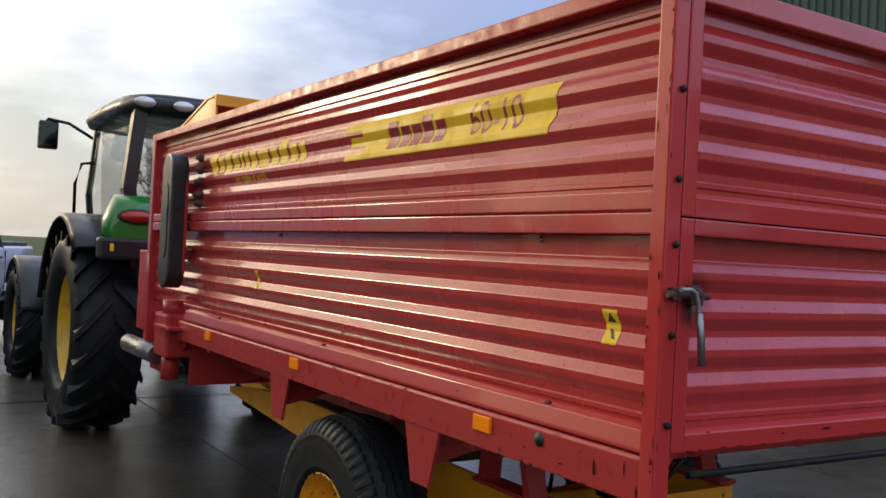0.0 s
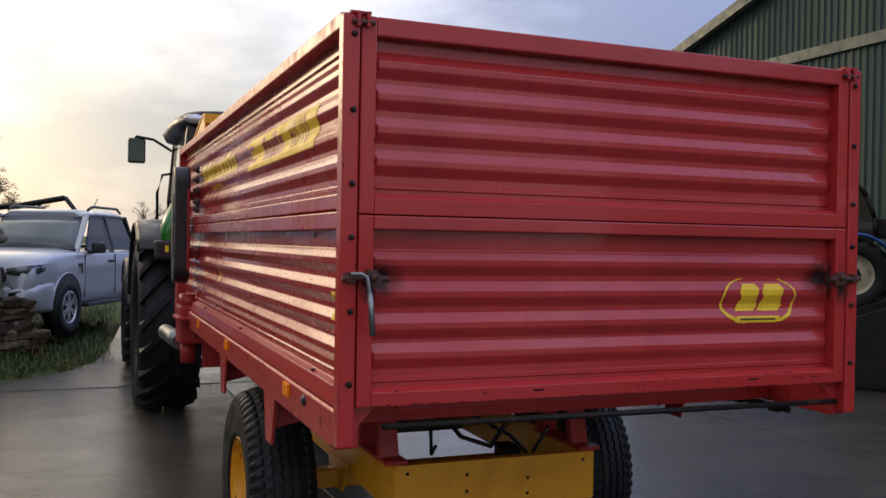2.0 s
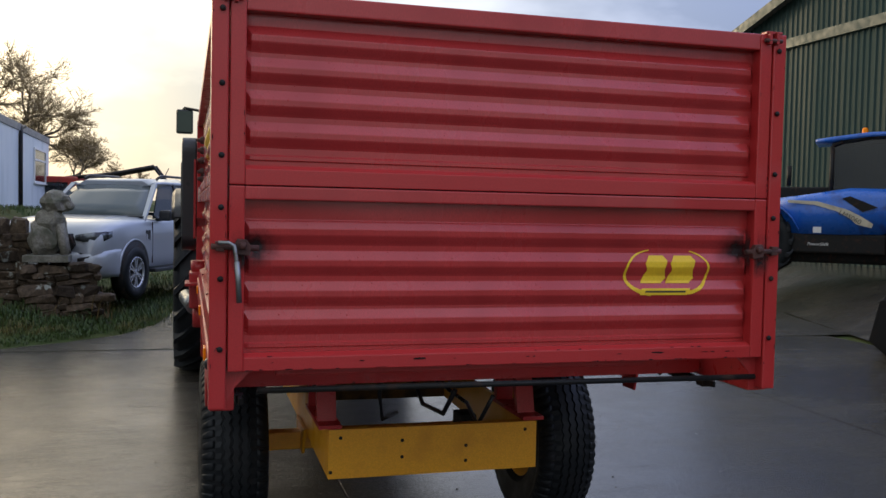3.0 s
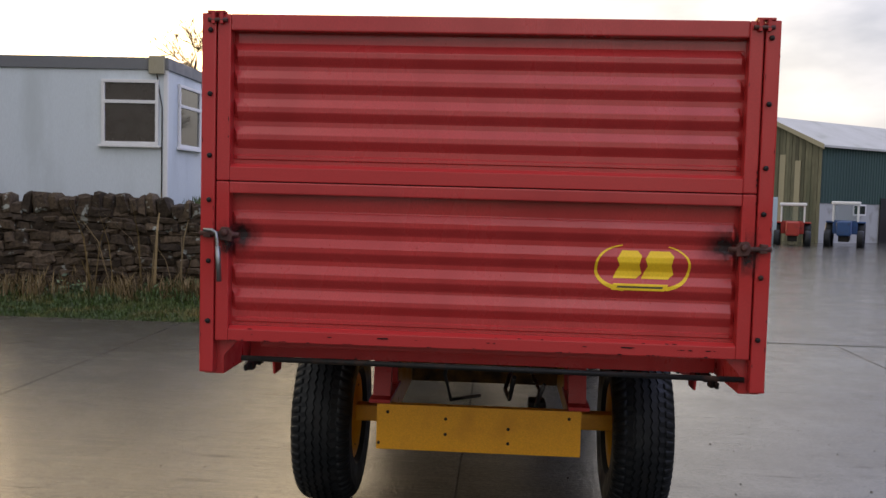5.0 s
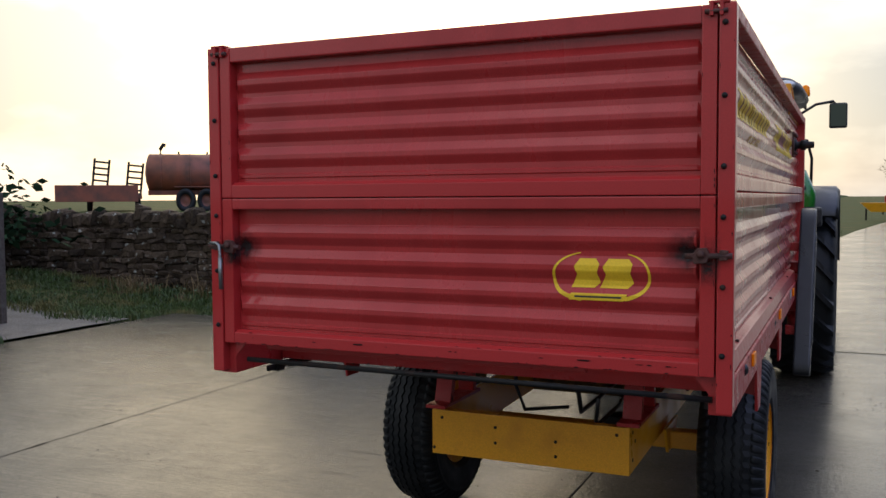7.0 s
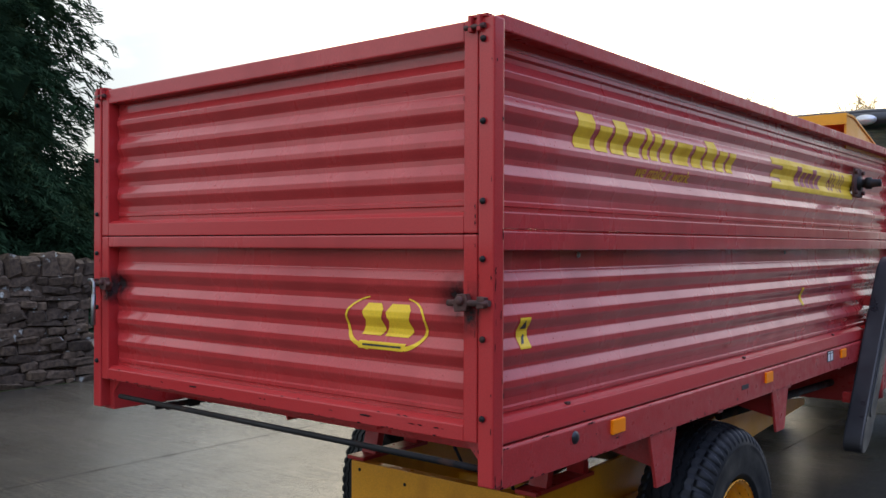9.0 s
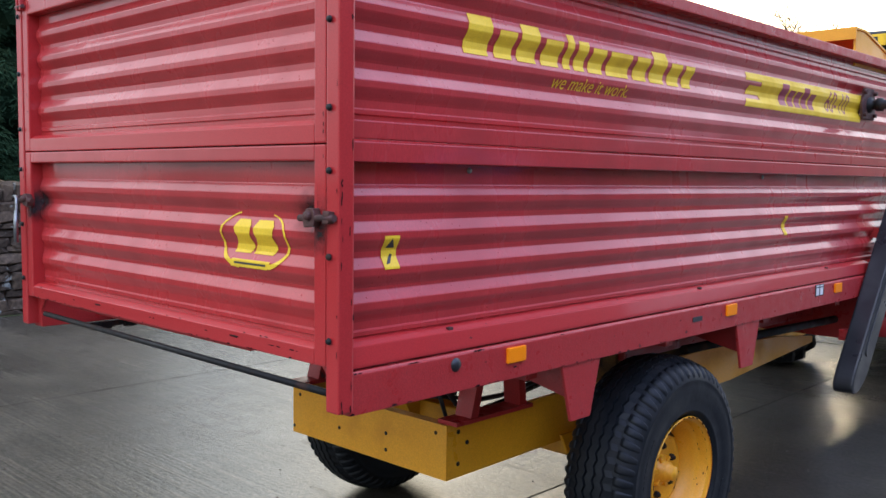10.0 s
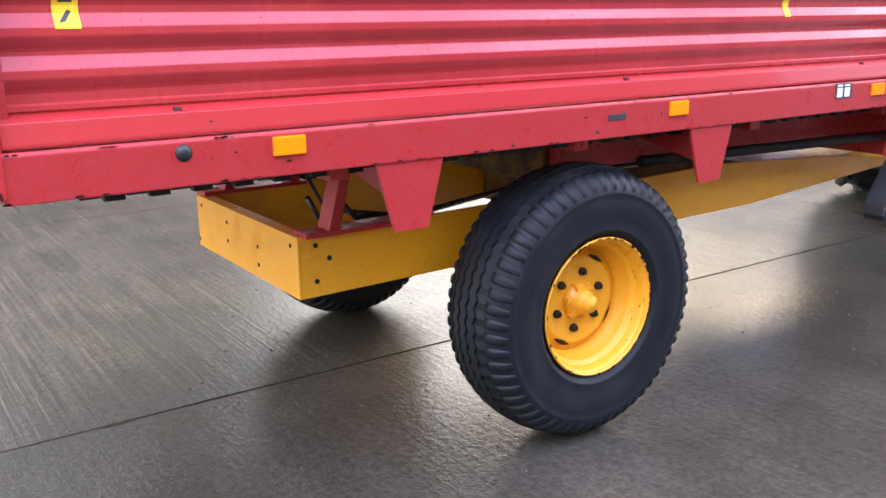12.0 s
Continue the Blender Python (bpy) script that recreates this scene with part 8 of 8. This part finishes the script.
for _ in range(230):
    x = rng.uniform(-12.5, -2.2)
    yb = 9.50 + (x + 15.5) * 0.115
    dead.append((x, yb - abs(rng.gauss(0, 0.22)), 0.05, rng.choice((0.18, 0.25, 0.4)) * rng.uniform(0.5, 1.2), 6, 0.07))
for x in (-7.1, -4.6, -10.6, -5.6):
    for _ in range(26):
        dead.append((x + rng.gauss(0, 0.22), 9.1 + (x + 15.5) * 0.10 + rng.gauss(0, 0.12), 0.05, 0.34, 8, 0.05))
for x in (-6.2, -5.9, -5.3, -4.9, -4.3, -8.0):
    dead.append((x, 9.2 + (x + 15.5) * 0.115, 0.1, 1.35, 4, 0.05))
blades("dead_grass", "tall dead straw-coloured stalks against the wall", dead, M_STRAW, 4)
# low weeds at the foot of the wall
def weeds(name, label, pts, m, leaf=0.05, seed=3, cat="weeds"):
    rng = random.Random(seed)
    vs, fs = [], []
    for x, y, z, r, n in pts:
        for _ in range(n):
            c = Vector((x + rng.gauss(0, r), y + rng.gauss(0, r), z + abs(rng.gauss(0, r * 0.7))))
            a, b = Vector((rng.uniform(-1, 1), rng.uniform(-1, 1), rng.uniform(-0.5, 0.5))).normalized(), Vector((rng.uniform(-1, 1), rng.uniform(-1, 1), rng.uniform(-1, 1))).normalized()
            s = leaf * rng.uniform(0.6, 1.4)
            b = (b - a * b.dot(a)).normalized() * s * 0.5
            a *= s
            i = len(vs)
            vs += [c - a, c + b, c + a, c - b]
            fs.append((i, i + 1, i + 2, i + 3))
    me = bpy.data.meshes.new(name)
    me.from_pydata([tuple(v) for v in vs], [], fs)
    me.materials.append(m)
    return tagged(new(name, me), label, cat, kind="stuff")


def bare_tree(name, label, at, height, seed, spread=0.55, leaves=0, depth=6, twig=0.014):
    """A leafless winter tree: tapered trunk, limbs and a crown of fine twigs."""
    rng = random.Random(seed)
    T = thing(name, label, "tree", "bare winter trees", at=at)
    wood, fine = bm_new(), ([], [])

    def grow(p, d, length, r, level):
        q = p + d * length
        mid = p + d * length * 0.5 + Vector((rng.gauss(0, 1), rng.gauss(0, 1), rng.gauss(0, 0.5))) * length * 0.06
        if level < 4:
            tube(wood, [p, mid, q], r, 6 if level < 2 else 4, r * 0.68)
        else:
            i = len(fine[0])
            s = d.cross(Vector((rng.uniform(-1, 1), rng.uniform(-1, 1), rng.uniform(-1, 1)))).normalized() * r
            fine[0].extend([p - s, p + s, mid + s * 0.7, mid - s * 0.7, q])
            fine[1].extend([(i, i + 1, i + 2, i + 3), (i + 3, i + 2, i + 4)])
        if level in (4, 5) and depth >= 7:      # brush of fine twigs
            for _ in range(30 if depth > 7 else 18):
                t = (d + Vector((rng.gauss(0, 0.7), rng.gauss(0, 0.7), rng.gauss(0.15, 0.6)))).normalized()
                b = p + (q - p) * rng.random()
                e = b + t * height * rng.uniform(0.03, 0.075)
                i = len(fine[0])
                s = t.cross(Vector((rng.uniform(-1, 1), rng.uniform(-1, 1), rng.uniform(-1, 1)))).normalized() * twig * 0.8
                fine[0].extend([b - s, b + s, e])
                fine[1].append((i, i + 1, i + 2))
        if level >= depth:
            return
        n = rng.choice((2, 3, 3)) if level < 4 else rng.choice((3, 3, 4))
        for k in range(n):
            nd = (d + Vector((rng.gauss(0, spread), rng.gauss(0, spread), rng.gauss(0.12, spread * 0.7)))).normalized()
            grow(q if k else p + d * length * rng.uniform(0.65, 1.0), nd, length * rng.uniform(0.62, 0.86), max(twig, r * (0.66 if level < 4 else 0.7)), level + 1)

    grow(Vector((0, 0, 0)), Vector((rng.gauss(0, 0.04), rng.gauss(0, 0.04), 1)), height * 0.22, height * 0.020, 0)
    part("trunk", wood, M_BARK, T)
    me = bpy.data.meshes.new("crown")
    me.from_pydata([tuple(v) for v in fine[0]], [], fine[1])
    me.materials.append(M_TWIG)
    o = new("crown", me)
    o.parent = T
    return T


def conifer(name, label, at, height, width, seed, boughs=120, clump=26, size=1.0):
    """A conifer: trunk and drooping boughs, each a flat fan of fine sprays that hang at the tips."""
    rng = random.Random(seed)
    T = thing(name, label, "tree", "dark conifers", at=at)
    part("trunk", tube(bm_new(), [(0, 0, -0.2), (0, 0, height * 0.5), (0, 0, height * 0.97)], height * 0.018, 8, 0.02), M_BARK, T)
    vs, fs = [], []
    for k in range(boughs):
        f = (k + rng.random()) / boughs
        z = height * (0.03 + 0.96 * f)
        reach = width * (1 - f) ** 0.8 * rng.uniform(0.62, 1.18) + 0.15
        a = rng.uniform(0, 6.283)
        d = Vector((math.cos(a), math.sin(a), 0))
        side = Vector((-d.y, d.x, 0))
        lift, hang = rng.uniform(0.0, 0.30), rng.uniform(0.25, 0.62)
        for j in range(clump):
            t = rng.uniform(0.15, 1.0) ** 0.8
            lat = rng.gauss(0, 0.16) * reach * (1.05 - t)
            c = d * (reach * t) + side * lat
            c.z = z + reach * (lift * t - hang * t * t) - abs(lat) * 0.25 + rng.gauss(0, 0.05)
            s = rng.uniform(0.07, 0.17) * (0.7 + 0.03 * height) * size
            u = (d * rng.uniform(0.3, 1.1) + side * (math.copysign(0.5, lat) + rng.gauss(0, 0.4)) + Vector((0, 0, rng.gauss(-0.45, 0.3)))).normalized()
            w = u.cross(Vector((rng.gauss(0, 1), rng.gauss(0, 1), rng.gauss(0, 1)))).normalized()
            i = len(vs)
            vs += [c - u * s, c + w * s * 0.17, c + u * s * 1.2, c - w * s * 0.17]
            fs.append((i, i + 1, i + 2, i + 3))
    bm = bm_new()
    for j in range(9):      # the dense dark inside
        f = 0.05 + j * 0.095
        w0 = width * (1 - f) ** 0.8 * 0.52
        blob(bm, (rng.gauss(0, 0.1), rng.gauss(0, 0.1), height * f), (w0, w0, height * 0.085), 3, 0.7, seed + j)
    part("inner_foliage", bm, M_NEEDLE, T)
    me = bpy.data.meshes.new("crown")
    me.from_pydata([tuple(v) for v in vs], [], fs)
    me.materials.append(M_NEEDLE)
    o = new("crown", me)
    o.parent = T
    return T


conifer("conifer", "tall dense dark conifer behind the drive wall", (-14.55, 4.9, 0.2), 16.5, 3.4, 21, 1500, 230, 0.52)
conifer("conifer", "dark conifer with drooping boughs beside a taller one", (-13.5, 1.2, 0.2), 11.0, 3.2, 22, 560, 180, 0.6)
conifer("conifer", "low dark evergreen behind the stone wall", (-11.6, 3.0, 0.1), 3.6, 1.9, 23, 240, 120, 0.55)
conifer("conifer", "low dark evergreen behind the stone wall", (-12.4, 5.9, 0.1), 2.8, 1.7, 24, 220, 120, 0.55)
rng = random.Random(5)
for k in range(22):
    a = radians(55.0 + k * 0.85 + rng.uniform(-0.4, 0.4))
    r = rng.uniform(50, 62)
    h = rng.uniform(4.6, 6.6)
    conifer("conifer", "distant dark spruce in a shelter belt", (2.3 - r * math.sin(a), -2.3 + r * math.cos(a), 0.9), h, h * 0.27, 40 + k, 90, 60, 2.0)
bare_tree("bare_tree", "broad bare winter oak beyond the cabin", (-10.1, 44.0, 0.8), 11.2, 4, 0.6, depth=8, twig=0.010)
bare_tree("bare_tree", "broad bare winter oak beyond the cabin", (-7.0, 50.0, 0.8), 6.4, 31, 0.6, depth=8, twig=0.011)
bare_tree("bare_tree", "bare winter tree with fine brown twigs", (-4.0, 58.0, 0.8), 4.6, 6, 0.6, depth=7)
bare_tree("bare_tree", "bare winter tree with fine brown twigs", (-14.8, 40.0, 1.0), 11.3, 9, 0.5, depth=7)
bare_tree("bare_tree", "sparse bare winter tree beyond the field", (-11.6, 41.0, 1.0), 8.8, 12, 0.5, depth=7)
bare_tree("bare_tree", "small bare winter tree far down the road", (6.5, 118.0, 0.5), 9.0, 15, 0.45)
bare_tree("bare_tree", "bare winter tree beside the far shed", (17.2, 68.0, -0.2), 13.0, 18, 0.5, depth=7)
weeds("weeds", "low pale green weeds at the foot of the wall", [(x, 9.30 + (x + 15.5) * 0.115, 0.08, 0.11, 16) for x in [random.Random(77 + i).uniform(-12.5, -2.4) for i in range(90)]], M_WEED, 0.045)
weeds("hedge", "dark tangled hedge on the bank beyond the drive", [(x, 8.9 - (x + 16) * 0.12, 1.0, 0.80, 420) for x in [-26 + 0.55 * i for i in range(24)]], M_NEEDLE, 0.09, 9, "hedge")


def drive_barrier():
    B = thing("barrier_pole", "thin white sloping barrier pole on a post by the drive", "barrier")
    part("pole", tube(bm_new(), [(-9.56, 5.20, 1.98), (-9.58, 6.10, 1.82)], 0.012, 8), M_WHITE, B)
    part("post", box(bm_new(), -9.64, -9.54, 6.06, 6.16, 0.0, 1.90, 0.008), M_BARK, B)
    part("bracket", tube(bm_new(), [(-9.56, 5.22, 1.98), (-9.56, 5.22, 1.90)], 0.012, 6), M_WHITE, B)


drive_barrier()
plank = part("plank", prism(bm_new(), [(-0.045, 0.0), (0.045, 0.0), (0.045, 0.62), (-0.045, 0.62)], "y", -0.012, 0.012, 0.003), M_GREYTRIM)
plank.matrix_world = Matrix.Translation((-10.25, 5.78, 0.15)) @ Matrix.Rotation(radians(-10), 4, "Y") @ Matrix.Rotation(radians(35), 4, "Z")
tagged(plank, "weathered grey plank standing beside the gravel drive", "plank")
